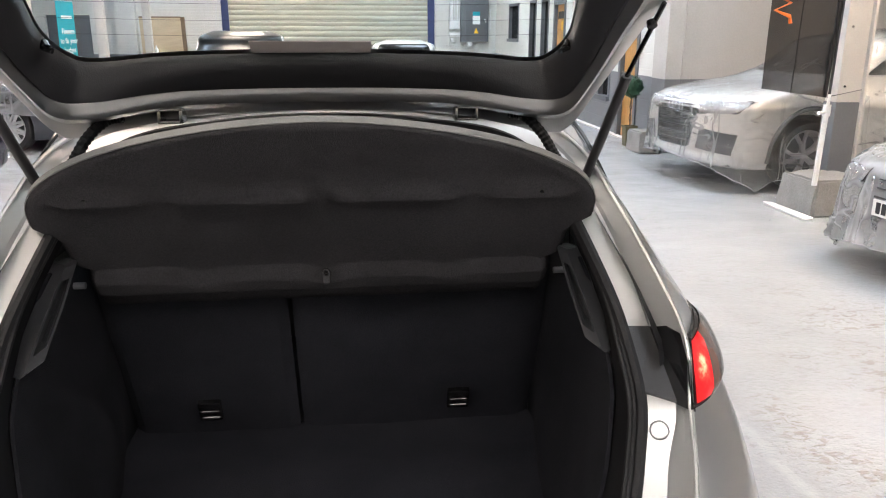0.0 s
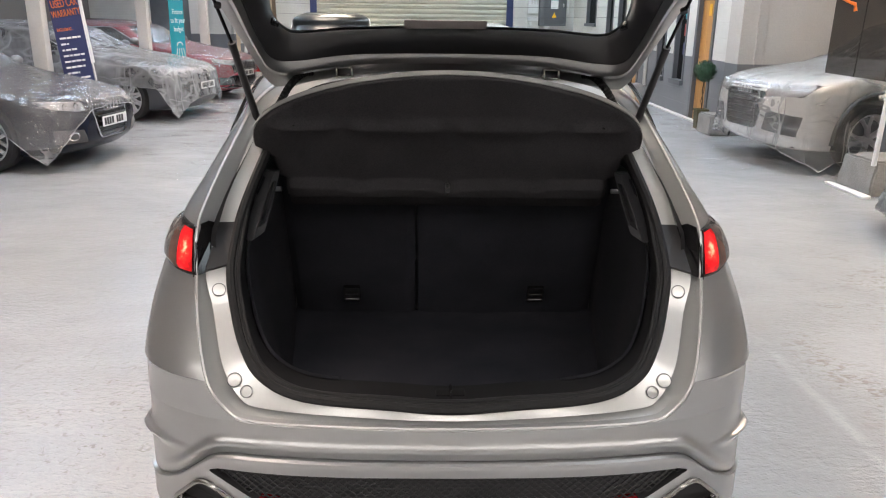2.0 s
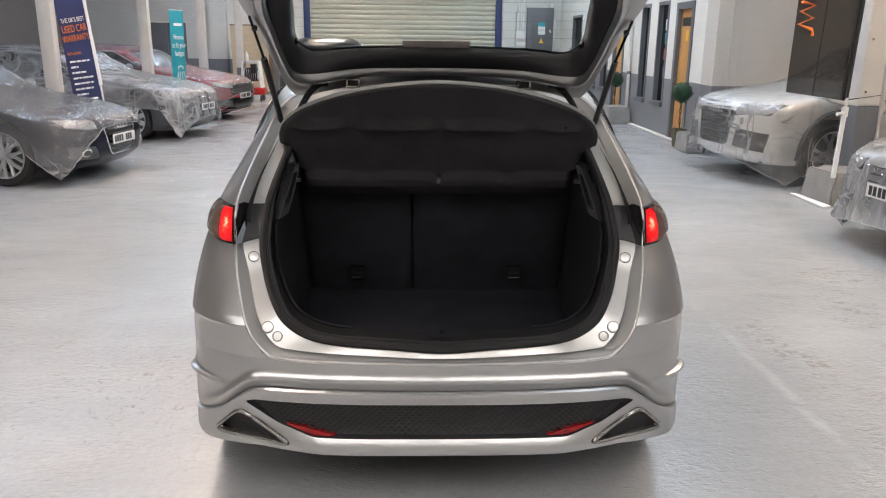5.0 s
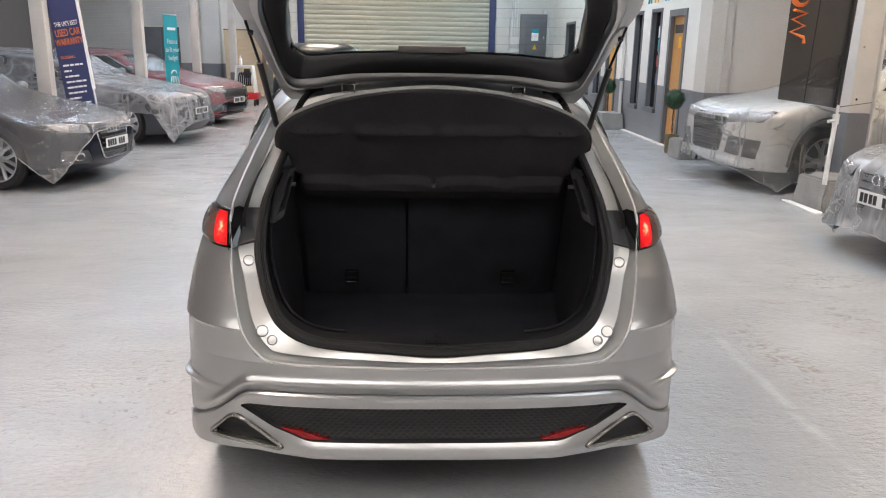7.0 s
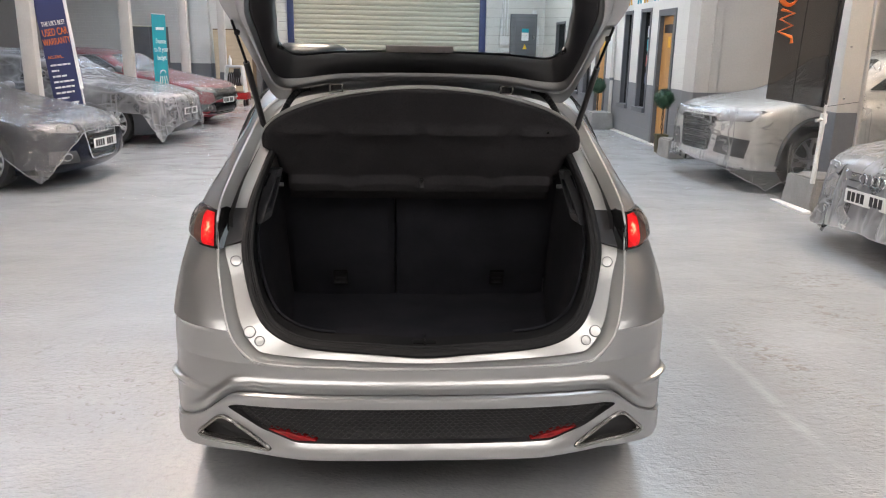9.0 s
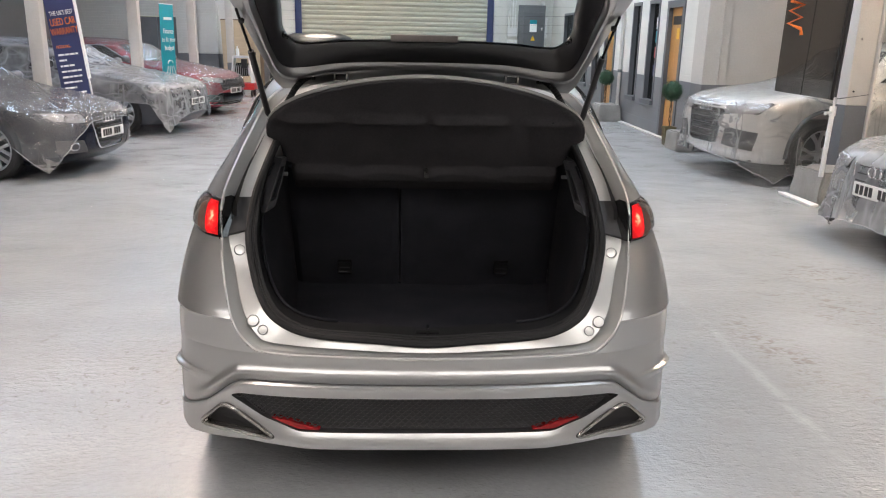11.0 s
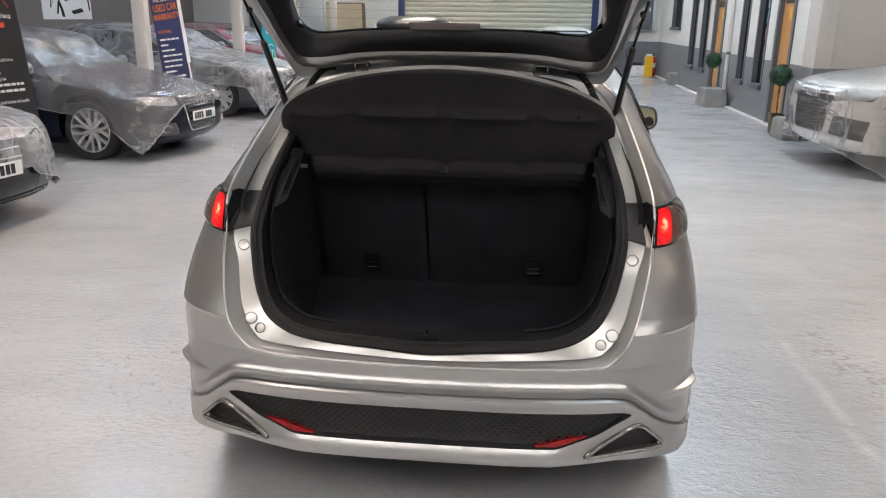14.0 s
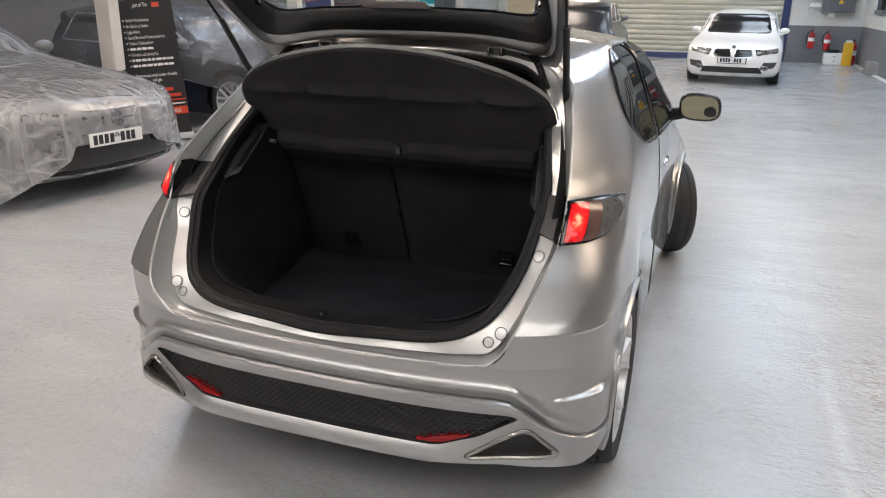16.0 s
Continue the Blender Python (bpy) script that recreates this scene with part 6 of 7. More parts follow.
for s in (-1, 1):
    bm = bmesh.new()
    rim = [p for p in inward(cE, 0.034, 0.085) if p.z < 1.16 and p.x > 0.30]
    rows = []
    for t in np.linspace(0, 1, 26):
        row = []
        for i, p in enumerate(rim):
            k = i / (len(rim) - 1)
            zq = 0.50 + 0.64 * k
            e = 1 - (1 - t) ** 2.2
            y = p.y + (0.82 - p.y) * t
            z = p.z + (zq - p.z) * min(1, t * 3.5)
            bulge = 0.05 * math.exp(-((y - 0.45) / 0.18) ** 2 - ((z - 0.62) / 0.14) ** 2)
            x = p.x + (0.60 - 0.05 * (zq - 0.5) - p.x) * e - bulge * e
            row.append((s * (x + 0.004 * noise.noise(Vector((y * 6, z * 6, s)))), y, z))
        rows.append(row)
    grid(bm, rows)
    bmesh.ops.recalc_face_normals(bm, faces=bm.faces)
    part("boot_side", thick(bm, 0.008), M["side_carpet_dim"], hero, "charcoal carpet boot side")
    bm = bmesh.new()
    tube(bm, [(s * 0.578, 0.20 + 0.12 * math.cos(a), 0.70 + 0.07 * math.sin(a)) for a in np.linspace(0, 2 * math.pi, 25)[:-1]], 0.003, 5, close=True)
    part("hatch_cover_line", bm, M["ink"], hero)
    bm = bmesh.new()
    tube(bm, [(s * 0.555, 0.462 + 0.014 * math.cos(a), 0.566 + 0.02 * math.sin(a)) for a in np.linspace(0, 2 * math.pi, 17)[:-1]], 0.0035, 6, close=True)
    part("lashing_ring", bm, M["chrome"], hero, "small chrome lashing ring")
    # grab moulding on the pillar
    a, b = Vector((s * 0.592, 0.15, 0.99)), Vector((s * 0.560, 0.36, 1.16))
    bm = bmesh.new()
    w0, w1 = Vector((-s * 0.026, 0.05, 0.012)), Vector((-s * 0.014, 0.04, 0.0))
    loop = [a, a + w0, a + (b - a) * 0.5 + (w0 + w1) * 0.55, b + w1, b, a + (b - a) * 0.5 + Vector((0, -0.01, 0))]
    mid_ = sum(loop, Vector()) / 6
    inn = Vector((s * 0.012, 0.03, 0.0))
    rings = [[p + Vector((s * 0.03, 0.02, 0)) for p in loop], loop, [mid_ + (p - mid_) * 0.94 + Vector((-s * 0.005, -0.006, 0)) for p in loop],
             [mid_ + (p - mid_) * 0.66 + Vector((-s * 0.005, -0.006, 0)) for p in loop], [mid_ + (p - mid_) * 0.60 + inn for p in loop]]
    vs = grid(bm, rings, close_u=True)
    bm.faces.new(vs[-1])
    bmesh.ops.recalc_face_normals(bm, faces=bm.faces)
    gm = part("grab_moulding", bm, M["trim_light"], hero, "slate grey plastic pillar moulding", sharp=25)
    bm = bmesh.new()
    bm.faces.new([bm.verts.new(mid_ + (p - mid_) * 0.62 + inn * 0.9) for p in loop])
    part("grip_slot", thick(bm, 0.002), M["ink"], gm, smooth=False)
    # pillar and roof lining
    bm = bmesh.new()
    rr = []
    for z in np.linspace(1.02, 1.43, 12):
        r = [(s * max(0.0, x - 0.045), y + 0.03, z - 0.02) for x, y, z in h_row(float(z), 10, 24, 8) if y < 2.3]
        rr.append(r[:30])
    k = min(len(r) for r in rr)
    grid(bm, [r[:k] for r in rr])
    grid(bm, [[(x * (1 - q), y, z + 0.045 * (1 - (1 - q) ** 2)) for x, y, z in rr[-1][:k]] for q in np.linspace(0, 1, 6)])
    for poly in (quarter, doorwin):
        cut(bm, poly, (1, 2), lambda c: abs(c.x) > 0.4).free()
    bmesh.ops.recalc_face_normals(bm, faces=bm.faces)
    part("roof_lining", bm, M["trim"], hero)

SEAT_A, SEAT_B = Vector((0, 0.770, 0.50)), Vector((0, 0.525, 1.08))
for x0, x1 in ((-0.575, -0.110), (-0.100, 0.575)):
    d = (SEAT_B - SEAT_A)
    nrm = Vector((0, d.z, -d.y)).normalized()
    bm = bmesh.new()
    rows = []
    for v in np.linspace(0, 1, 14):
        row = []
        for u in np.linspace(0, 1, 18):
            e = min(u, 1 - u) * (x1 - x0)
            r = 0.02 * max(0, 1 - e / 0.03) ** 2 + 0.02 * max(0, 1 - (1 - v) * d.length / 0.03) ** 2
            p = SEAT_A + d * v + nrm * (r + 0.003 * noise.noise(Vector((u * 4, v * 4, x0))))
            row.append((x0 + (x1 - x0) * u, p.y, p.z))
        rows.append(row)
    grid(bm, rows)
    bmesh.ops.recalc_face_normals(bm, faces=bm.faces)
    part("seat_back", thick(bm, -0.07), M["carpet"], hero, "charcoal carpeted rear seat back")
for s in (-1, 1):
    piv = Matrix.Translation((s * 0.352, 0.706, 0.618)) @ pose(0, 0, 0, math.degrees(math.atan2(0.245, 0.58)))
    b = part("seat_release", boxm(-0.032, 0.032, -0.008, 0.01, -0.036, 0.036, bevel=0.006), M["black_gloss"], hero, "black seat release handle")
    b.matrix_local = piv
    for z in (0.002, -0.026):
        part("release_edge", boxm(-0.024, 0.024, -0.0105, -0.008, z, z + 0.003), M["chrome"], b, smooth=False)
# front seats and dashboard seen through the glass
for s in (-1, 1):
    bm = bmesh.new()
    box(bm, s * 0.36 - 0.24, s * 0.36 + 0.24, 1.75, 1.92, 0.45, 1.08, bevel=0.06, m=pose(0, 0, 0))
    box(bm, s * 0.36 - 0.12, s * 0.36 + 0.12, 1.72, 1.81, 1.11, 1.29, bevel=0.04)
    box(bm, s * 0.36 - 0.25, s * 0.36 + 0.25, 1.85, 2.4, 0.35, 0.52, bevel=0.06)
    part("front_seat", bm, M["trim"], hero)
part("dashboard", boxm(-0.68, 0.68, 2.55, 2.95, 0.62, 0.98, bevel=0.05), M["trim"], hero)
part("cabin_floor", boxm(-0.72, 0.72, 0.8, 2.9, 0.30, 0.36), M["ink"], hero, smooth=False)
part("bulkhead", boxm(-0.7, 0.7, 2.9, 2.96, 0.3, 0.96), M["ink"], hero, smooth=False)
# latch
lt = part("boot_latch", boxm(-0.040, 0.040, -0.200, -0.16, 0.646, 0.664, bevel=0.005), M["dark_trim"], hero, "boot latch with a steel striker")
bm = bmesh.new()
tube(bm, [(0.0, -0.206, 0.658), (0.0, -0.214, 0.684), (0.0, -0.19, 0.686), (0.0, -0.18, 0.660)], 0.004, 8)
part("striker", bm, M["chrome"], lt)

# parcel shelf, tipped up
SH_O, SH_H = Vector((0, 0.485, 1.022)), Vector((0, -0.305, 0.455)).normalized()
SH_N = Vector((0, -SH_H.z, SH_H.y))
SH_LEN = 0.545


def shelf_w(h):
    if h < 0.29:
        return lerp(h, [0, 0.05, 0.128, 0.138, 0.222, 0.238, 0.262, 0.29], [0.530, 0.528, 0.528, 0.556, 0.562, 0.575, 0.608, 0.606])
    t = min(1, (h - 0.29) / (SH_LEN - 0.29))
    return 0.606 * max(0, 1 - t ** 2.1) ** (1 / 1.75)


def shelf_relief(x, h):
    s = lambda a, b, t: min(1, max(0, (t - a) / (b - a)))
    d = 0.0
    rib0 = max(math.exp(-((abs(x) - 0.28) / 0.035) ** 2), math.exp(-(x / 0.035) ** 2))
    d += 0.026 * (1 - s(0.104, 0.132, h + 0.020 * rib0)) * s(0.055, 0.065, h)
    rib = min(1, max(math.exp(-((abs(x) - 0.33) / 0.040) ** 4), math.exp(-(x / 0.032) ** 4), s(0.51, 0.55, abs(x))))
    d += 0.022 * math.exp(-((h - 0.352) / (0.027 if h > 0.352 else 0.010)) ** 2) * (1 - rib)
    d += 0.004 * rib * s(0.13, 0.2, h)
    d += 0.003 * s(0.40, 0.47, h) * (1 - rib * 0.5)
    return d


bm = bmesh.new()
rows = []
hs = np.concatenate([np.linspace(0.0, 0.045, 4), np.linspace(0.052, 0.42, 80), 0.42 + (SH_LEN - 0.42) * np.sin(np.linspace(0.08, math.pi / 2, 18))])
for h in hs:
    w = max(shelf_w(h), 0.004)
    row = []
    for u in np.linspace(-1, 1, 61):
        x = w * u
        e = (1 - abs(u)) * w
        edge = 0.012 * max(0, 1 - e / 0.018) ** 2 + 0.012 * max(0, 1 - (SH_LEN - h) / 0.012) ** 2
        groove = 0.012 * math.exp(-((h - 0.049) / 0.004) ** 2)
        p = SH_O + SH_H * h + SH_N * (shelf_relief(x, h) - edge - groove + 0.0025 * noise.noise(Vector((x * 9, h * 9, 5))))
        row.append((x, p.y, p.z))
    rows.append(row)
grid(bm, rows)
bm.normal_update()
if sum(f.normal.y for f in bm.faces) > 0:
    bmesh.ops.reverse_faces(bm, faces=bm.faces)
bm_edge = bmesh.new()
edge = [(shelf_w(h), h) for h in np.concatenate([np.linspace(0.27, 0.36, 6), 0.36 + (SH_LEN - 0.36) * np.sin(np.linspace(0.06, math.pi / 2, 26))])]
edge = [(x, h) for x, h in edge] + [(-x, h) for x, h in reversed(edge[:-1])]
rings = []
for k, (x, h) in enumerate(edge):
    q = SH_O + SH_H * (h + 0.001) - SH_N * 0.012
    o = Vector((x, 0, 0)).normalized() * 0.002 if abs(x) > 0.01 else Vector((0, 0, 0))
    c = Vector((x, q.y, q.z)) + o
    rings.append([c + SH_N * a + SH_H * b * (0.4 + 0.6 * max(0, (h - 0.27) / (SH_LEN - 0.27))) for a, b in ((0.004, 0.001), (-0.013, 0.003), (-0.016, -0.005), (0.003, -0.006))])
grid(bm_edge, rings, close_u=True)
bmesh.ops.recalc_face_normals(bm_edge, faces=bm_edge.faces)
shelf = part("parcel_shelf", thick(bm, 0.016), M["felt"], hero, "black felt parcel shelf tipped up", sharp=0)
part("shelf_edge", bm_edge, M["shelf_top"], shelf, "pale grey edge of the shelf")
bm = bmesh.new()
p = SH_O + SH_H * 0.10 + SH_N * 0.02
box(bm, -0.009, 0.009, p.y - 0.012, p.y + 0.012, p.z - 0.014, p.z + 0.016, bevel=0.004)
tube(bm, [(0.007 * math.cos(a), p.y - 0.014, p.z + 0.018 + 0.007 * math.sin(a)) for a in np.linspace(0, 2 * math.pi, 13)[:-1]], 0.003, 6, close=True)
part("shelf_hook", bm, M["black_gloss"], shelf)
for s in (-1, 1):
    p = SH_O + SH_H * 0.075
    part("shelf_pin", cyl(bmesh.new(), (s * 0.55, p.y, p.z), (s * 0.60, p.y, p.z), 0.008, 10), M["dark_grey"], shelf)
    p = SH_O + SH_H * 0.365 + SH_N * 0.008
    part("cord_stud", cyl(bmesh.new(), (s * 0.47, p.y, p.z), (s * 0.47, p.y - 0.008, p.z - 0.004), 0.005, 8), M["black_gloss"], shelf)

# tailgate
TG_O, TG_A = Vector((0, 0.63, 1.478)), radians(30)
TG_V, TG_D = Vector((0, -math.cos(TG_A), math.sin(TG_A))), Vector((0, -math.sin(TG_A), -math.cos(TG_A)))
tg = lambda x, v, d: TG_O + Vector((x, 0, 0)) + TG_V * v + TG_D * d
L_G = [(0, 0.240, 0), (0.30, 0.234, 0.004), (0.465, 0.222, 0.012), (0.512, 0.252, 0.014), (0.533, 0.33, 0.011), (0.519, 0.46, 0.008), (0.500, 0.60, 0.006), (0.44, 0.73, 0.003), (0.25, 0.745, 0), (0, 0.745, 0)]
L_T = [(0, 0.165, 0.040), (0.30, 0.168, 0.048), (0.48, 0.178, 0.078), (0.548, 0.215, 0.090), (0.574, 0.31, 0.075), (0.582, 0.46, 0.060), (0.580, 0.64, 0.050), (0.51, 0.785, 0.045), (0.27, 0.80, 0.04), (0, 0.80, 0.04)]
L_O = [(0, 0.035, 0.035), (0.30, 0.040, 0.050), (0.525, 0.070, 0.112), (0.578, 0.120, 0.122), (0.610, 0.26, 0.095), (0.652, 0.48, 0.055), (0.672, 0.68, 0.05), (0.60, 0.84, 0.045), (0.3, 0.86, 0.04), (0, 0.86, 0.04)]
NT = 72
cg, ct, co = spline(L_G, NT), spline(L_T, NT), spline(L_O, NT)


def tg_strip(curves, mm, name, label, parent, sharp=40):
    b = bmesh.new()
    grid(b, [[tg(*p) for p in c] for c in curves])
    for v in b.verts:
        if abs(v.co.x) < 2e-3:
            v.co.x = 0
    bmesh.ops.recalc_face_normals(b, faces=b.faces)
    mirrored(b)
    b.normal_update()
    return part(name, b, M[mm], parent, label, sharp=sharp)


mixc = lambda a, b, t, d=0.0: [p * (1 - t) + q * t + Vector((0, 0, d)) for p, q in zip(a, b)]
frame_ = tg_strip([ct, mixc(ct, co, 0.05, 0.018), mixc(ct, co, 0.14, 0.026), mixc(ct, co, 0.32, 0.020), mixc(ct, co, 0.44, 0.006), mixc(ct, co, 0.8, 0.004), co, mixc(co, cg, 0.06, -0.03), mixc(co, cg, 0.5, -0.042), mixc(co, cg, 1.0, -0.016)],
                  "inner_paint", "tailgate", "raised silver tailgate with a glazed upper half", hero)
tg_strip([mixc(cg, ct, 0.0, -0.006), cg, mixc(cg, ct, 0.12, 0.012), mixc(cg, ct, 0.5, 0.014), mixc(cg, ct, 0.9, 0.008), ct], "gate_trim", "tailgate_trim", "black plastic inner trim", frame_)
b = bmesh.new()
grid(b, [[tg(p.x * u, p.y, p.z - 0.012) for p in mixc(cg, ct, 0.15)] for u in np.linspace(0, 1, 10)])
mirrored(b)
gl = part("tailgate_glass", b, M["glass"], frame_, "clear heated rear glass")
bm = bmesh.new()
for k in range(7):
    v = 0.30 + 0.06 * k
    w = lerp(v, [0.26, 0.33, 0.46, 0.60], [0.5, 0.53, 0.516, 0.497])
    tube(bm, [tg(x, v + 0.012 * (x / 0.5) ** 2, -0.010) for x in np.linspace(-w, w, 12)], 0.0004, 4)
st_ = bmesh.new()
grid(st_, [[tg(x, v, -0.006) for x in np.linspace(-0.140, 0.115, 6)] for v in (0.236, 0.288)])
part("glass_sticker", thick(st_, 0.001), M["pink_film"], gl, "pale pinkish sticker on the glass", smooth=False)
part("heater_wire", bm, M["ink"], gl)
# outer half of the tailgate beyond the spoiler bend
bm = bmesh.new()
rows_o, rows_i = [], []
for v, w, d in ((0.79, 0.66, -0.05), (0.84, 0.70, -0.06), (0.90, 0.70, -0.05), (1.00, 0.69, -0.02), (1.12, 0.64, 0.02)):
    rows_o.append([tg(w * u, v, d - 0.02 * (1 - u * u)) for u in np.linspace(-1, 1, 17)])
    rows_i.append([tg(w * u, v, d + 0.10 - 0.02 * (1 - u * u)) for u in np.linspace(-1, 1, 17)])
ring = [o + list(reversed(i)) for o, i in zip(rows_o, rows_i)]
vs = grid(bm, ring, close_u=True)
bm.faces.new(vs[0])
bm.faces.new(list(reversed(vs[-1])))
bmesh.ops.recalc_face_normals(bm, faces=bm.faces)
part("tailgate_lower", bm, M["silver"], frame_, "lower half of the tailgate with its spoiler")
for s in (-1, 1):
    # buffers, hinges, struts, cable sleeves
    c = tg(s * 0.535, 0.32, 0.014)
    bm = bmesh.new()
    cyl(bm, c, c + TG_D * 0.012 + Vector((-s * 0.006, 0, 0)), 0.010, 10)
    cyl(bm, c + TG_D * 0.012, c + TG_D * 0.02 + Vector((-s * 0.02, 0, 0)), 0.006, 8)
    part("trim_clip", bm, M["black_gloss"], frame_)
    bm = bmesh.new()
    hx = s * 0.338
    for dx in (-0.024, 0.024):
        box(bm, hx + dx - 0.003, hx + dx + 0.003, 0.49, 0.545, 1.448, 1.479, bevel=0.001)
    box(bm, hx - 0.027, hx + 0.027, 0.49, 0.545, 1.446, 1.451, bevel=0.001)
    box(bm, hx - 0.027, hx + 0.027, 0.49, 0.497, 1.474, 1.479, bevel=0.001)
    hg = part("hinge", bm, M["gunmetal"], hero, "bare metal tailgate hinge")
    bm = bmesh.new()
    box(bm, hx - 0.019, hx + 0.019, 0.488, 0.55, 1.480, 1.497, bevel=0.003)
    part("hinge_block", bm, M["alloy"], hg)
    bm = bmesh.new()
    cyl(bm, (hx - 0.006, 0.487, 1.489), (hx - 0.006, 0.483, 1.489), 0.006, 8)
    part("hinge_bolt", bm, M["dark_grey"], hg)
    top_, joint, foot = Vector((s * 0.655, 0.13, 1.70)), Vector((s * 0.637, 0.255, 1.560)), Vector((s * 0.612, 0.455, 1.285))
    bm = bmesh.new()
    cyl(bm, foot, joint, 0.0115, 12)
    st = part("gas_strut", bm, M["black"], hero, "black gas strut")
    part("strut_rod", cyl(bmesh.new(), joint, top_, 0.005, 10), M["black_gloss"], st)
    bm = bmesh.new()
    bmesh.ops.create_uvsphere(bm, u_segments=10, v_segments=6, radius=0.014, matrix=Matrix.Translation(foot))
    box(bm, s * 0.60, s * 0.64, foot.y - 0.012, foot.y + 0.02, foot.z - 0.02, foot.z + 0.004, bevel=0.004)
    part("strut_mount", bm, M["black"], st)
    bm = bmesh.new()
    pts = spline([(s * 0.44, 0.50, 1.462), (s * 0.475, 0.485, 1.455), (s * 0.51, 0.455, 1.42), (s * 0.535, 0.43, 1.375), (s * 0.55, 0.42, 1.35)], 40)
    tube(bm, pts, [0.011 + 0.0025 * (i % 2) for i in range(41)], 8)
    part("cable_sleeve", bm, M["rubber"], hero, "ribbed rubber cable sleeve")
    c = tg(s * 0.645, 0.50, 0.07)
    part("tailgate_buffer", cyl(bmesh.new(), c, c + TG_D * 0.012, 0.010, 10), M["rubber"], frame_)

# door mirrors
for s in (-1, 1):
    mc = Vector((s * 0.995, 2.40, 1.07))
    bm = bmesh.new()
    bmesh.ops.create_uvsphere(bm, u_segments=22, v_segments=14, radius=1, matrix=Matrix.Translation(mc) @ pose(0, 0, 0, 0, s * 4, 0) @ Matrix.Diagonal((0.115, 0.075, 0.078, 1)))
    for v in bm.verts:
        e = v.co - mc
        a, b = abs(e.x) / 0.115, abs(e.z) / 0.078
        if a + b > 1e-4:
            k = math.hypot(a, b) / (a ** 3.2 + b ** 3.2) ** (1 / 3.2)
            v.co.x, v.co.z = mc.x + e.x * k, mc.z + e.z * k
        if v.co.y < mc.y - 0.02:
            v.co.y = mc.y - 0.02 + (v.co.y - mc.y + 0.02) * 0.25
    tube(bm, [(s * 0.82, 2.44, 1.01), (s * 0.93, 2.42, 1.035)], [0.04, 0.028], 10)
    mr = part("door_mirror", bm, M["black_gloss"], hero, "gloss black door mirror")
    bm = bmesh.new()
    bmesh.ops.create_circle(bm, cap_ends=True, segments=28, radius=1, matrix=Matrix.Translation(mc + Vector((0, -0.036, 0))) @ pose(0, 0, 0, 90 + 3, s * 4, s * 6) @ Matrix.Diagonal((0.10, 0.064, 1, 1)))
    for v in bm.verts:
        e = v.co - mc
        a, b = abs(e.x) / 0.10, abs(e.z) / 0.064
        k = math.hypot(a, b) / max(1e-6, (a ** 3.2 + b ** 3.2) ** (1 / 3.2))
        v.co.x, v.co.z = mc.x + e.x * k, mc.z + e.z * k
    part("mirror_glass", thick(bm, 0.004), mat("mirror", (0.36, 0.35, 0.25), 0.03, metal=1.0), mr, "tinted mirror glass")
# closed nose panel
part("front_grille", boxm(-0.55, 0.55, 3.93, 3.985, 0.52, 0.66, bevel=0.02), M["black_gloss"], hero)


# ---- loose things in the hall ----
def topiary(x, y, seed):
    t = thing("topiary", pose(x, y, 0), "ball topiary on a thin stem in a square olive pot", "topiary", "door topiaries")
    bm = bmesh.new()
    grid(bm, [[(-w, -w, z), (w, -w, z), (w, w, z), (-w, w, z)] for w, z in ((0.07, 0.0), (0.085, 0.27), (0.095, 0.275), (0.095, 0.30), (0.08, 0.30), (0.078, 0.27))], close_u=True)
    part("pot", bm, M["pot"], t, smooth=False)
    part("soil", boxm(-0.078, 0.078, -0.078, 0.078, 0.25, 0.275), M["bark"], t, smooth=False)
    bm = bmesh.new()
    tube(bm, [(0, 0, 0.26), (0.012, 0.005, 0.42), (-0.012, 0, 0.58), (0.006, 0, 0.76)], [0.011, 0.009, 0.009, 0.008], 7)
    tube(bm, [(0.02, 0, 0.26), (-0.014, 0.008, 0.42), (0.014, 0, 0.58), (0.0, 0, 0.76)], [0.008, 0.007, 0.007, 0.006], 7)
    part("stem", bm, M["bark"], t)
    rnd = random.Random(seed)
    bm = bmesh.new()
    for k in range(1500):
        d = Vector((rnd.gauss(0, 1), rnd.gauss(0, 1), rnd.gauss(0, 1))).normalized()
        r = 0.165 * (0.80 + 0.22 * rnd.random() + 0.04 * noise.noise(d * 3))
        c = Vector((0, 0, 0.87)) + d * r
        a = d.orthogonal().normalized()
        a = (Matrix.Rotation(rnd.uniform(0, 6.28), 3, d) @ a + d * rnd.uniform(-0.5, 0.9)).normalized()
        b = a.cross(d).normalized()
        l, w = rnd.uniform(0.014, 0.024), rnd.uniform(0.006, 0.010)
        vs = [bm.verts.new(c + a * l), bm.verts.new(c + b * w), bm.verts.new(c - a * l), bm.verts.new(c - b * w)]
        bm.faces.new(vs)
    bmesh.ops.create_icosphere(bm, subdivisions=3, radius=0.13, matrix=Matrix.Translation((0, 0, 0.87)))
    part("crown", bm, M["leaf"], t, smooth=False)


topiary(4.17, 9.80, 1)
topiary(4.16, 14.05, 2)


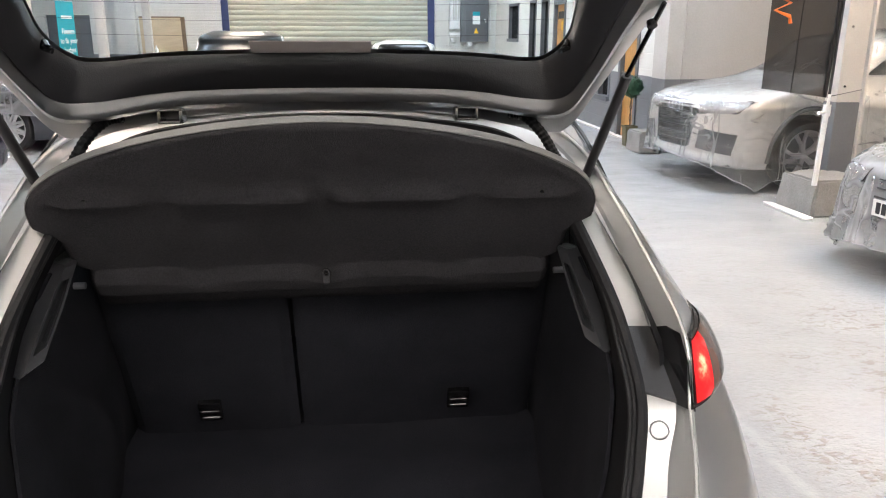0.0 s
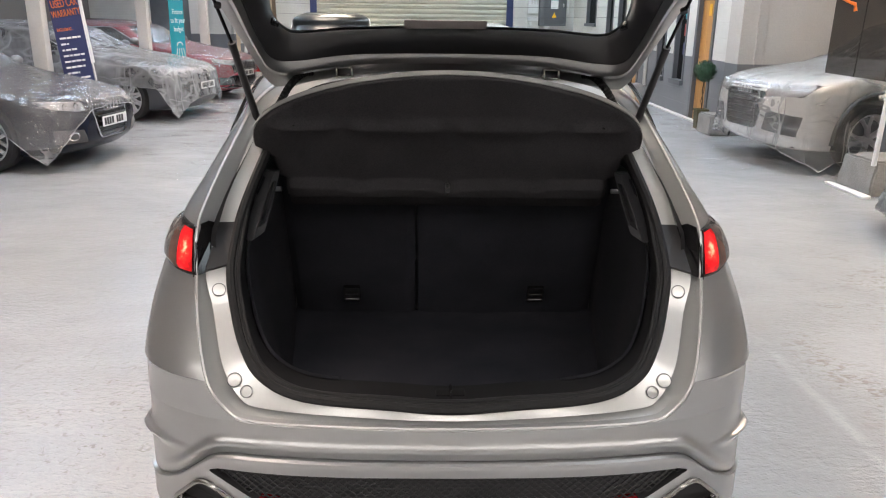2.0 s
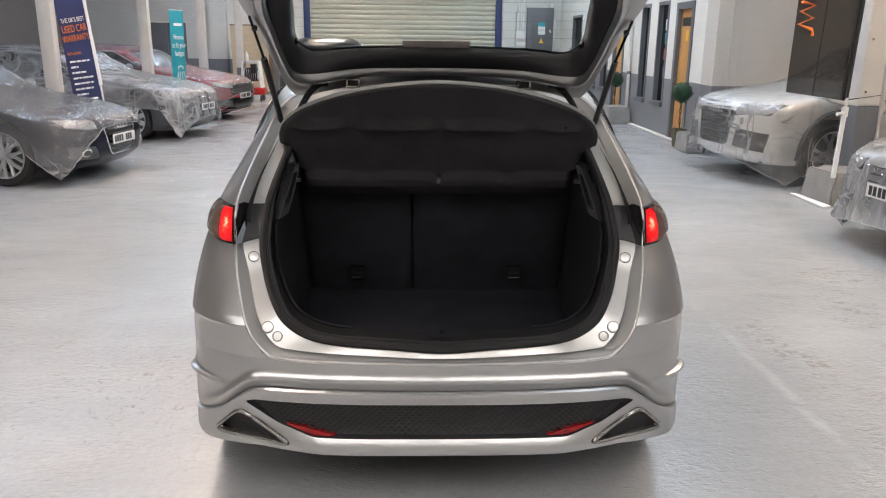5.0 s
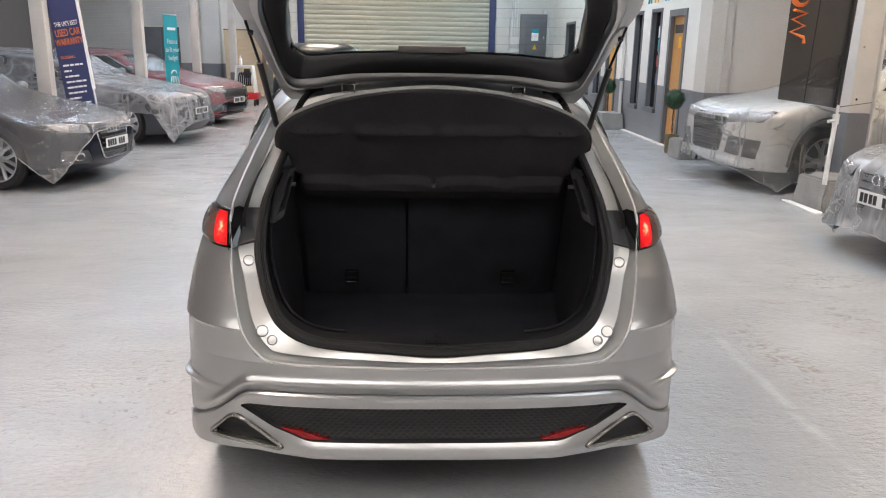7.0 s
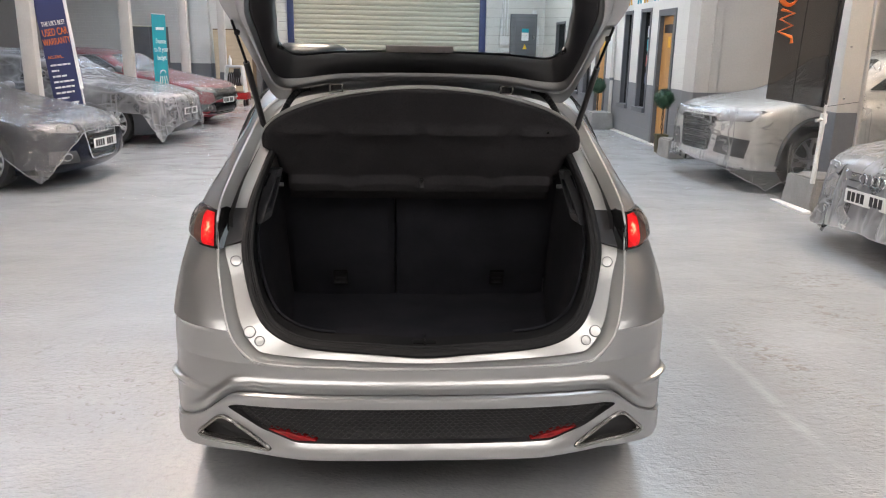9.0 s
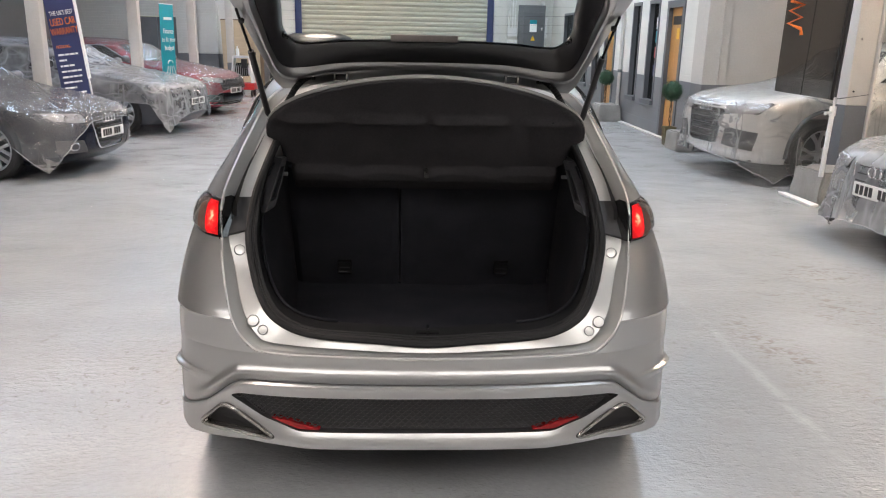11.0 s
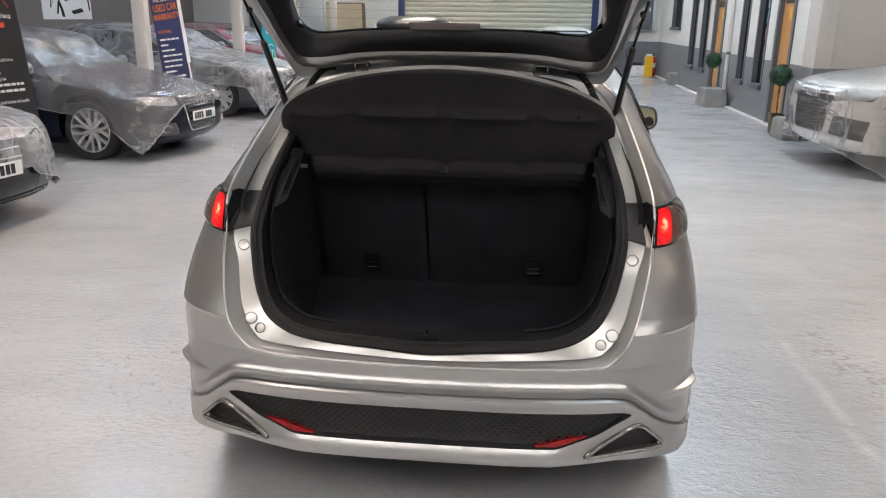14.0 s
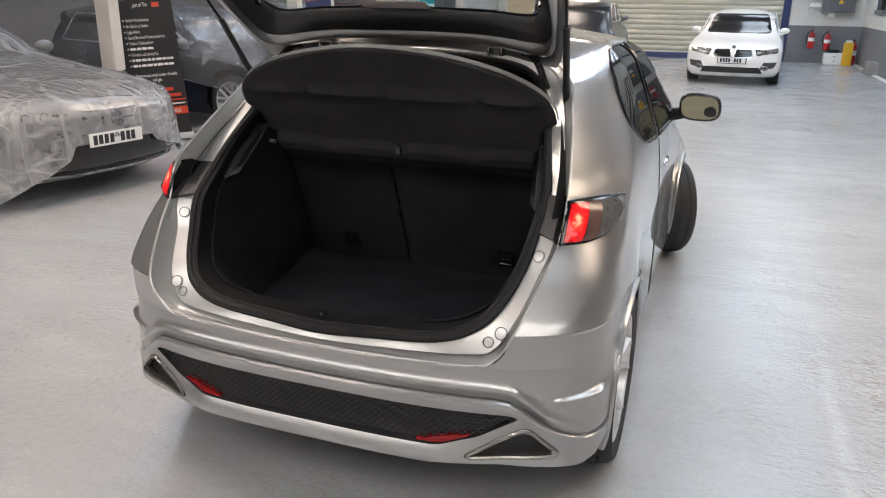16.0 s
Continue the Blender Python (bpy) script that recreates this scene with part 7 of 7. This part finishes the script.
def wheel_stop(x, y, l, w, h, seed, label="worn grey concrete block by the wall"):
    """Concrete block with worn, uneven edges."""
    bm = bmesh.new()
    box(bm, -w / 2, w / 2, -l / 2, l / 2, 0, h)
    bmesh.ops.subdivide_edges(bm, edges=bm.edges[:], cuts=5, use_grid_fill=True)
    for v in bm.verts:
        t = v.co.z / h
        v.co.x *= 1 - 0.10 * t
        v.co.y *= 1 - 0.10 * t
        n = noise.noise_vector(v.co * 7 + Vector((seed, 0, 0)))
        v.co += n * 0.012 * (1 if v.co.z > 0.01 else 0)
    bmesh.ops.bevel(bm, geom=[e for e in bm.edges if e.calc_face_angle(0) > 1.0], offset=0.02, segments=2, affect="EDGES")
    ob = part("concrete_block", bm, M["concrete"], sharp=50)
    ob.matrix_world = pose(x, y, 0, 0, 0, seed * 3 % 7 - 3)
    return tagged(ob, label, "concrete block", "concrete blocks")


wheel_stop(4.12, 13.75, 0.75, 0.48, 0.34, 1)
wheel_stop(4.2, 9.25, 0.5, 0.36, 0.3, 2)
wheel_stop(4.30, 18.9, 0.6, 0.3, 0.3, 3)
wheel_stop(4.53, 5.42, 0.62, 0.62, 0.34, 4, "grey concrete block that holds the flag pole")
bm = bmesh.new()
box(bm, 4.10, 4.19, 5.0, 5.72, 0, 0.03, bevel=0.01)
for v in bm.verts:
    v.co += noise.noise_vector(v.co * 9) * 0.012 * (v.co.z > 0.01)
pf = part("plastic_strip", bm, M["white_print"])
tagged(pf, "crumpled white plastic strip at the foot of the block", "plastic strip")

# flag with its pole
fl = thing("feather_flag", pose(0, 0, 0), "sheer black advertising flag with orange marks on a pole", "flag")
bm = bmesh.new()
tube(bm, [(4.24, 5.14, 0.30), (4.25, 5.12, 1.0)], 0.024, 10)
part("pole", bm, M["white_metal"], fl, "white pole socket")
bm = bmesh.new()
tube(bm, [(4.25, 5.12, 1.0), (4.42, 5.30, 3.4)], 0.012, 10)
part("pole_upper", bm, M["black"], fl)
bm = bmesh.new()
tube(bm, [(4.25, 5.12, 0.93), (4.25, 5.12, 1.03)], 0.034, 12)
tube(bm, [(4.25, 5.12, 0.97), (4.15, 5.08, 0.96)], 0.017, 8)
tube(bm, [(4.25, 5.12, 0.93), (4.245, 5.10, 1.12)], 0.014, 8)
part("clamp", bm, M["white_metal"], fl)
bm = bmesh.new()
rows = []
for z in np.linspace(0, 1, 26):
    row = []
    for u in np.linspace(0, 1, 22):
        x0, x1 = 3.64 + 0.10 * z, 4.25 + 0.15 * z
        zz = 1.17 - 0.08 * u + 2.2 * z
        row.append((x0 + (x1 - x0) * u, 5.17 + 0.10 * z + 0.03 * math.sin(u * 7 + z * 2) * (1 - u) + 0.012 * noise.noise(Vector((u * 4, z * 5, 1))), zz))
    rows.append(row)
grid(bm, rows)
sheet = part("sheet", bm, M["flag"], fl, "sheer black cloth")
bm = bmesh.new()
tube(bm, [(4.24 + 0.15 * z, 5.165 + 0.10 * z, 1.09 + 2.2 * z) for z in np.linspace(0, 1, 12)], 0.045, 8, flat=0.35)
part("sleeve", bm, M["ink"], fl)
bm = bmesh.new()
tube(bm, [(3.92 + 0.12 * z, 5.175 + 0.10 * z, 1.13 + 2.2 * z) for z in np.linspace(0, 0.5, 10)], 0.005, 5)
part("seam", bm, M["ink"], sheet)


def flag_mark(pts):
    b = bmesh.new()
    tube(b, [(x - 0.10, 5.135 + 0.05 * (z - 1.1), z + 0.12) for x, z in pts], 0.036, 6, flat=0.4)
    part("orange_mark", b, M["orange"], sheet, "orange stroke", sharp=60)


flag_mark([(3.93, 1.60), (3.92, 1.66), (3.78, 1.71), (3.92, 1.77), (3.79, 1.83), (3.93, 1.89), (3.80, 1.92)])
flag_mark([(3.86 + 0.075 * math.cos(a), 2.04 + 0.075 * math.sin(a)) for a in np.linspace(0, 2 * math.pi, 16)])
flag_mark([(3.79, 2.18), (3.94, 2.2), (3.80, 2.3), (3.95, 2.32)])
tie = thing("cord", pose(0, 0, 0), "thin dark cord tying the flag to the column", "cord")
part("strand", cyl(bmesh.new(), (4.28, 5.15, 1.10), (4.90, 5.62, 1.12), 0.004, 6), M["ink"], tie)


# banners
def banner(name, a, b, z0, z1, material, label, lean=0.0, foot=True, group="banners"):
    """A printed panel between two plan points; gives back the thing and its width. Its own x runs along it, y is its back."""
    a, b = Vector((*a, 0)), Vector((*b, 0))
    w = (b - a).length
    ang = math.degrees(math.atan2(b.y - a.y, b.x - a.x))
    t = thing(name, pose(*((a + b) / 2), 0, 0, ang) @ pose(0, 0, 0, 0, -lean, 0), label, "banner", group)
    bm = bmesh.new()
    rows = []
    for z in np.linspace(z0, z1, 12):
        rows.append([(x, 0.01 * math.sin(z * 2.0) + 0.006 * math.sin(x * 6), z) for x in np.linspace(-w / 2, w / 2, 9)])
    grid(bm, rows)
    bm.normal_update()
    pn = part("panel", thick(bm, 0.004), M[material], t)
    if foot:
        part("foot", boxm(-w / 2 - 0.02, w / 2 + 0.02, -0.09, 0.09, 0.0, 0.06, bevel=0.02), M["alloy"], t, "silver roll-up base")
        part("top_rail", boxm(-w / 2, w / 2, -0.012, 0.012, z1, z1 + 0.02, bevel=0.004), M["alloy"], t)
        part("rear_pole", cyl(bmesh.new(), (0, 0.05, 0.05), (0, 0.02, z1), 0.01, 8), M["alloy"], t)
    return t, w


def face(x, z, tilt=0):
    return pose(x, -0.022, z, 90, 0, 0) @ pose(0, 0, 0, 0, 0, tilt)


def bar(t, x0, x1, z, h, material):
    part("print_bar", boxm(x0, x1, -0.024, -0.018, z - h / 2, z + h / 2), M[material], t, smooth=False)


bn, w = banner("feather_banner", (-4.81, 8.43), (-4.54, 8.71), 0.35, 2.9, "banner_navy", "navy feather banner with white and orange lettering", lean=6, foot=False)
part("base", boxm(-0.25, 0.25, -0.2, 0.2, 0.0, 0.04, bevel=0.01), M["dark_grey"], bn)
part("staff", cyl(bmesh.new(), (w / 2 + 0.02, 0.02, 0.03), (w / 2 + 0.02, 0.02, 3.0), 0.012, 8), M["white_metal"], bn)
part("back_edge", boxm(w / 2, w / 2 + 0.05, 0.01, 0.03, 0.95, 2.9), M["white_print"], bn, smooth=False)
lettering("line", "THE UK'S BEST", 0.085, M["white_print"], bn, face(0, 1.83, 4), squeeze=0.58)
lettering("line", "USED CAR", 0.135, M["orange"], bn, face(0, 1.70, 4), squeeze=0.54)
lettering("line", "WARRANTY", 0.125, M["orange"], bn, face(0, 1.58, 4), squeeze=0.53)
lettering("line", "INCLUDING...", 0.055, M["orange"], bn, face(-0.06, 1.40), squeeze=0.62)
def word_bars(t, x, l, z, h, k):
    """A line of unreadable words as short bars."""
    end = x + l
    while x < end - 0.01:
        step = 0.03 + 0.05 * abs(math.sin(x * 91 + k * 2.3))
        bar(t, x, min(x + step, end), z, h, "white_print")
        x += step + 0.012


for k in range(8):
    word_bars(bn, -w / 2 + 0.04, (0.27, 0.10, 0.19, 0.29, 0.28, 0.25, 0.16, 0.29)[k], 1.31 - 0.075 * k, 0.024, k)

bt, w = banner("rollup_banner", (-4.70, 12.3), (-4.60, 12.85), 0.06, 2.12, "teal", "teal roll-up banner with white lettering")
for k, line in enumerate(("Finance", "to fit your", "budget")):
    lettering("line", line, 0.13, M["white_print"], bt, face(0, 1.60 - 0.15 * k))
bar(bt, -0.16, 0.16, 1.87, 0.05, "white_print")
bm = bmesh.new()
tube(bm, [(0.10 * math.cos(a), -0.022, 1.05 + 0.06 * math.sin(a)) for a in np.linspace(0, math.pi, 10)], 0.010, 5)
for dx in (-0.1, -0.03, 0.04, 0.11):
    tube(bm, [(dx, -0.022, 1.0), (dx * 1.6, -0.022, 0.86)], 0.008, 5)
part("emblem", bm, M["white_print"], bt)

bb, w = banner("rollup_banner", (-5.3125, 4.8485), (-4.7225, 5.3585), 0.06, 2.12, "banner_black", "black roll-up banner with white, red and orange print", lean=4.0)
bb.matrix_world = bb.matrix_world @ Matrix.Diagonal((0.77, 1, 1, 1))
lettering("line", "Just some of the benefits of being", 0.062, M["white_print"], bb, face(0, 1.58), squeeze=0.72)
lettering("line", "part of The", 0.062, M["white_print"], bb, face(-0.05, 1.50), squeeze=0.72)
bar(bb, 0.11, 0.21, 1.515, 0.05, "red_print")
ROWS = (("Not for Profit Association", 0.32), ("For Dealers by Dealers", 0.30), ("Legal Advice", 0.17), ("Special Discounted Products & Services", 0.50), ("Trade to Trade platform", 0.33),
        ("", 0.32), ("Information and Learning Hub", 0.37), ("", 0.57), ("", 0.57))
for k, (words, l) in enumerate(ROWS):
    z = 1.36 - 0.062 * k
    bar(bb, -0.32, -0.30, z, 0.012, "white_print")
    if words:
        lettering("line", words, 0.048, M["white_print"], bb, face(-0.28 + l / 2, z - 0.016), width=l)
    else:
        word_bars(bb, -0.28, l, z, 0.026, k)
lettering("line", "These are just a small number of benefits", 0.05, M["white_print"], bb, face(0.02, 0.735), width=0.58)
lettering("line", "will get.", 0.05, M["white_print"], bb, face(0.02, 0.68), width=0.13)
bar(bb, -0.06, 0.04, 0.64, 0.008, "red_print")
bar(bb, -0.16, -0.05, 0.58, 0.036, "white_print")
bar(bb, -0.04, 0.22, 0.58, 0.036, "red_print")
bar(bb, -0.22, 0.06, 0.51, 0.036, "white_print")
bar(bb, 0.08, 0.32, 0.51, 0.036, "red_print")
bar(bb, -0.37, 0.38, 0.455, 0.014, "red_print")
bar(bb, -0.2, 0.36, 0.41, 0.016, "white_print")
bar(bb, -0.37, 0.38, 0.33, 0.085, "red_print")
bar(bb, -0.1, 0.28, 0.33, 0.05, "white_print")
bm = bmesh.new()
tube(bm, [(0.0, -0.022, 2.05), (0.20, -0.022, 1.66)], 0.006, 4)
tube(bm, [(0.06, -0.022, 2.05), (0.30, -0.022, 1.68)], 0.006, 4)
part("light_trail", bm, M["red_print"], bb)
bm = bmesh.new()
tube(bm, [(-0.05, -0.022, 2.05), (-0.24, -0.022, 1.66)], [0.006, 0.03], 4, flat=0.2)
part("light_trail", bm, M["white_print"], bb)

# wall picture on the west wall: line drawing of a car front
pic = thing("wall_picture", pose(ROOM_W + 0.012, 15.2, 0, 0, 0, 90), "large white wall picture with a black line drawing of a car", "picture")
part("panel", boxm(-1.0, 1.0, 0.0, 0.02, 1.5, 2.9), M["white_print"], pic, smooth=False)


def stroke(pts, r=0.02):
    b = bmesh.new()
    tube(b, [(x, -0.012, z) for x, z in pts], r, 5, flat=0.3)
    part("stroke", b, M["ink"], pic)


stroke([(0.10 * math.cos(a) - 0.05, 2.05 + 0.15 * math.sin(a)) for a in np.linspace(0, 2 * math.pi, 18)])
stroke([(-0.7, 1.75), (-0.55, 1.95), (-0.48, 2.2), (-0.35, 2.45), (0.1, 2.55), (0.6, 2.45)], 0.015)
stroke([(-0.45, 1.62), (-0.38, 1.9), (-0.28, 1.7), (-0.24, 1.56)], 0.05)
stroke([(0.15, 1.66), (0.55, 1.72)], 0.07)
stroke([(0.4, 2.0), (0.7, 2.15), (0.85, 2.0), (0.9, 1.7)], 0.025)
stroke([(-0.3, 2.35), (-0.1, 2.5), (0.3, 2.52)], 0.06)
stroke([(-0.7, 1.75), (-0.65, 2.0), (-0.5, 2.1)], 0.03)

# against the north wall
bo = thing("plywood_board", pose(-5.15, 21.75, 0, 5, 0, 0), "tall plywood board leaning against the brick wall", "board")
part("sheet", boxm(-0.62, 0.50, -0.02, 0.02, 0.05, 2.02), M["board"], bo, smooth=False)
part("side_edge", boxm(0.50, 0.60, -0.03, 0.05, 0.05, 2.04), M["board_edge"], bo, smooth=False)
part("top_edge", boxm(-0.62, 0.50, -0.025, 0.03, 2.02, 2.05), M["board_edge"], bo, smooth=False)
part("bottom_edge", boxm(-0.62, 0.60, -0.025, 0.03, 0.0, 0.05), M["board_edge"], bo, smooth=False)
part("latch", boxm(0.32, 0.38, -0.04, -0.02, 1.0, 1.1, bevel=0.008), M["ink"], bo)
ca = thing("wash_cart", pose(-4.55, 18.6, 0), "silver workshop cart with a red tray and a spray bottle", "cart")
for side in (-1, 1):
    bm = bmesh.new()
    prism(bm, [(-0.20, 0.36), (0.20, 0.36), (0.15, 1.06), (-0.17, 1.06)], lambda x, z: (side * (0.29 - 0.10 * (z - 0.36)), x, z), lambda x, z: (side * (0.25 - 0.10 * (z - 0.36)), x, z))
    bmesh.ops.recalc_face_normals(bm, faces=bm.faces)
    part("side_plate", bm, M["white_metal"], ca, "white sheet metal side", smooth=False)
part("drum", cyl(bmesh.new(), (-0.2, 0, 0.70), (0.2, 0, 0.70), 0.15, 20), M["alloy"], ca)
bm = bmesh.new()
for k in range(7):
    x = -0.15 + 0.05 * k
    tube(bm, [(x + 0.012 * math.sin(a), 0.165 * math.cos(a), 0.70 + 0.165 * math.sin(a)) for a in np.linspace(0, 2 * math.pi, 17)[:-1]], 0.017, 6, close=True)
part("hose", bm, M["rubber"], ca, "black coiled hose")
part("top", boxm(-0.22, 0.22, -0.17, 0.15, 1.0, 1.06, bevel=0.01), M["alloy"], ca)
part("tray", boxm(-0.32, 0.34, -0.27, 0.27, 0.18, 0.36, bevel=0.02), M["red_metal"], ca)
part("control_box", boxm(0.02, 0.17, -0.26, -0.16, 0.74, 0.98, bevel=0.01), M["black"], ca)
bm = bmesh.new()
lathe(bm, [(0.001, 0), (0.045, 0.0), (0.045, 0.16), (0.018, 0.2), (0.018, 0.25), (0.001, 0.25)], 16)
bmesh.ops.recalc_face_normals(bm, faces=bm.faces)
bot = part("spray_bottle", bm, M["white_print"])
bot.matrix_world = pose(-4.66, 18.58, 1.06)
tagged(bot, "white spray bottle standing on the cart", "bottle")
for dx in (-0.26, 0.26):
    for dy in (-0.18, 0.18):
        bm = bmesh.new()
        lathe(bm, [(0.001, -0.02), (0.09, -0.02), (0.09, 0.02), (0.001, 0.02)], 18, "x")
        o = part("castor", bm, M["tyre"], ca)
        o.matrix_local = pose(dx, dy, 0.09)
cn = thing("caution_stand", pose(-3.75, 19.0, 0), "red and yellow caution stand on the floor", "caution sign")
bm = bmesh.new()
prism(bm, [(-0.2, 0.0), (0.2, 0.0), (0.14, 0.4), (-0.14, 0.4)], lambda x, z: (x, -0.12 + 0.1 * z, z), lambda x, z: (x, 0.12 - 0.1 * z, z))
part("base", bm, M["red_metal"], cn, smooth=False)
part("board", boxm(-0.13, 0.05, -0.03, 0.03, 0.4, 0.85, bevel=0.01), M["yellow"], cn)

cab = thing("switch_cabinet", pose(3.71, ROOM_N, 0), "grey steel switch cabinet with notices on the wall", "cabinet")
part("body", boxm(-0.40, 0.42, -0.22, 0.0, 1.36, 2.66, bevel=0.01), M["dark_grey"], cab)
dr = part("door", boxm(-0.26, 0.38, -0.245, -0.22, 1.42, 2.45, bevel=0.006), M["frame_grey"], cab)
part("notice", boxm(-0.06, 0.16, -0.249, -0.245, 1.86, 2.22), M["white_print"], dr, smooth=False)
part("notice_head", boxm(-0.06, 0.16, -0.252, -0.249, 2.10, 2.22), M["teal"], dr, smooth=False)
bm = bmesh.new()
prism(bm, [(-0.02, 1.6), (0.12, 1.6), (0.05, 1.76)], lambda x, z: (x, -0.245, z), lambda x, z: (x, -0.25, z))
part("warning_triangle", bm, M["yellow"], dr, smooth=False)
part("latch", boxm(0.30, 0.34, -0.26, -0.245, 1.9, 2.0, bevel=0.004), M["chrome"], dr)
part("socket", boxm(-0.22, -0.08, -0.25, -0.22, 1.24, 1.36, bevel=0.006), M["white_metal"], cab)
part("top_box", boxm(0.30, 0.40, -0.16, 0, 2.66, 2.78, bevel=0.006), M["white_metal"], cab)
for i, (x0, x1, z0, z1) in enumerate(((2.98, 3.28, 1.72, 1.98), (2.98, 3.30, 1.50, 1.62), (2.99, 3.05, 1.98, 2.5), (4.14, 4.22, 1.7, 2.3), (3.02, 3.10, 1.36, 1.46))):
    jb = part("junction_box", boxm(x0, x1, ROOM_N - 0.12, ROOM_N, z0, z1, bevel=0.008), M["white_metal"])
    tagged(jb, "white junction box fixed to the brick wall", "junction box", "junction boxes")
for x in (3.06, 3.14, 3.22):
    cd = part("conduit", cyl(bmesh.new(), (x, ROOM_N - 0.03, 1.98), (x, ROOM_N - 0.03, ROOM_H), 0.016, 8), M["white_metal"])
    tagged(cd, "white conduit running up the brick wall", "conduit", "conduits")


def extinguisher(x, y, z, big, seed):
    e = thing("fire_extinguisher", pose(x, y, z), "red fire extinguisher " + ("standing on the floor" if z == 0 else "hung on the wall"), "fire extinguisher", "fire extinguishers")
    h = 0.62 if big else 0.46
    bm = bmesh.new()
    lathe(bm, [(0.001, 0.0), (0.078, 0.0), (0.085, 0.015), (0.085, h * 0.8), (0.06, h * 0.9), (0.026, h * 0.95), (0.026, h)], 20)
    bmesh.ops.recalc_face_normals(bm, faces=bm.faces)
    c = part("cylinder", bm, M["red_metal"], e)
    bm = bmesh.new()
    cyl(bm, (0, 0, h), (0, 0, h + 0.05), 0.02, 10)
    tube(bm, [(0, 0, h + 0.05), (0, -0.1, h + 0.09)], 0.012, 6)
    tube(bm, [(0, 0, h + 0.03), (0, -0.1, h + 0.03)], 0.010, 6)
    part("valve", bm, M["black"], e)
    bm = bmesh.new()
    tube(bm, spline([(-0.02, 0, h + 0.03), (-0.11, 0, h * 0.9), (-0.13, 0, h * 0.55), (-0.10, -0.02, h * 0.28)], 14), 0.012, 7)
    part("hose", bm, M["rubber"], e)
    part("label_band", lathe(bmesh.new(), [(0.0855, h * 0.42), (0.0862, h * 0.43), (0.0862, h * 0.62), (0.0855, h * 0.63)], 20), M["white_print"], e)
    return e


extinguisher(3.17, ROOM_N - 0.10, 0.40, False, 1)
extinguisher(3.58, ROOM_N - 0.10, 0.36, False, 2)
extinguisher(4.24, ROOM_N - 0.30, 0.0, True, 3)
bx = thing("drawer_box", pose(3.78, ROOM_N - 0.3, 0), "white two-drawer box on the floor by the wall", "drawer box")
part("shell", boxm(-0.26, 0.24, -0.18, 0.18, 0.0, 0.30, bevel=0.01), M["white_metal"], bx)
for z in (0.03, 0.17):
    d_ = part("drawer", boxm(-0.24, 0.22, -0.192, -0.18, z, z + 0.11, bevel=0.004), M["white_print"], bx)
    part("knob", boxm(-0.03, 0.02, -0.205, -0.192, z + 0.05, z + 0.07, bevel=0.003), M["dark_grey"], d_)
bg = part("cable_coil", tube(bmesh.new(), [(3.74 + (0.14 + 0.01 * (k % 5)) * math.cos(k * 0.55), ROOM_N - 0.3 + 0.10 * math.sin(k * 0.55), 0.318 + 0.0045 * k * 0.5) for k in range(30)], 0.016, 6), M["ink"])
tagged(bg, "black coiled cable lying on the drawer box", "cable")
yu = thing("yellow_sign", pose(4.08, ROOM_N - 0.55, 0), "folded yellow floor sign standing by the wall", "floor sign")
for s in (-1, 1):
    part("leaf", boxm(-0.12, 0.12, s * 0.03 - 0.012, s * 0.03 + 0.012, 0.0, 0.6, bevel=0.01), M["yellow"], yu)
part("cap", boxm(-0.08, 0.08, -0.05, 0.05, 0.6, 0.66, bevel=0.012), M["white_metal"], yu)
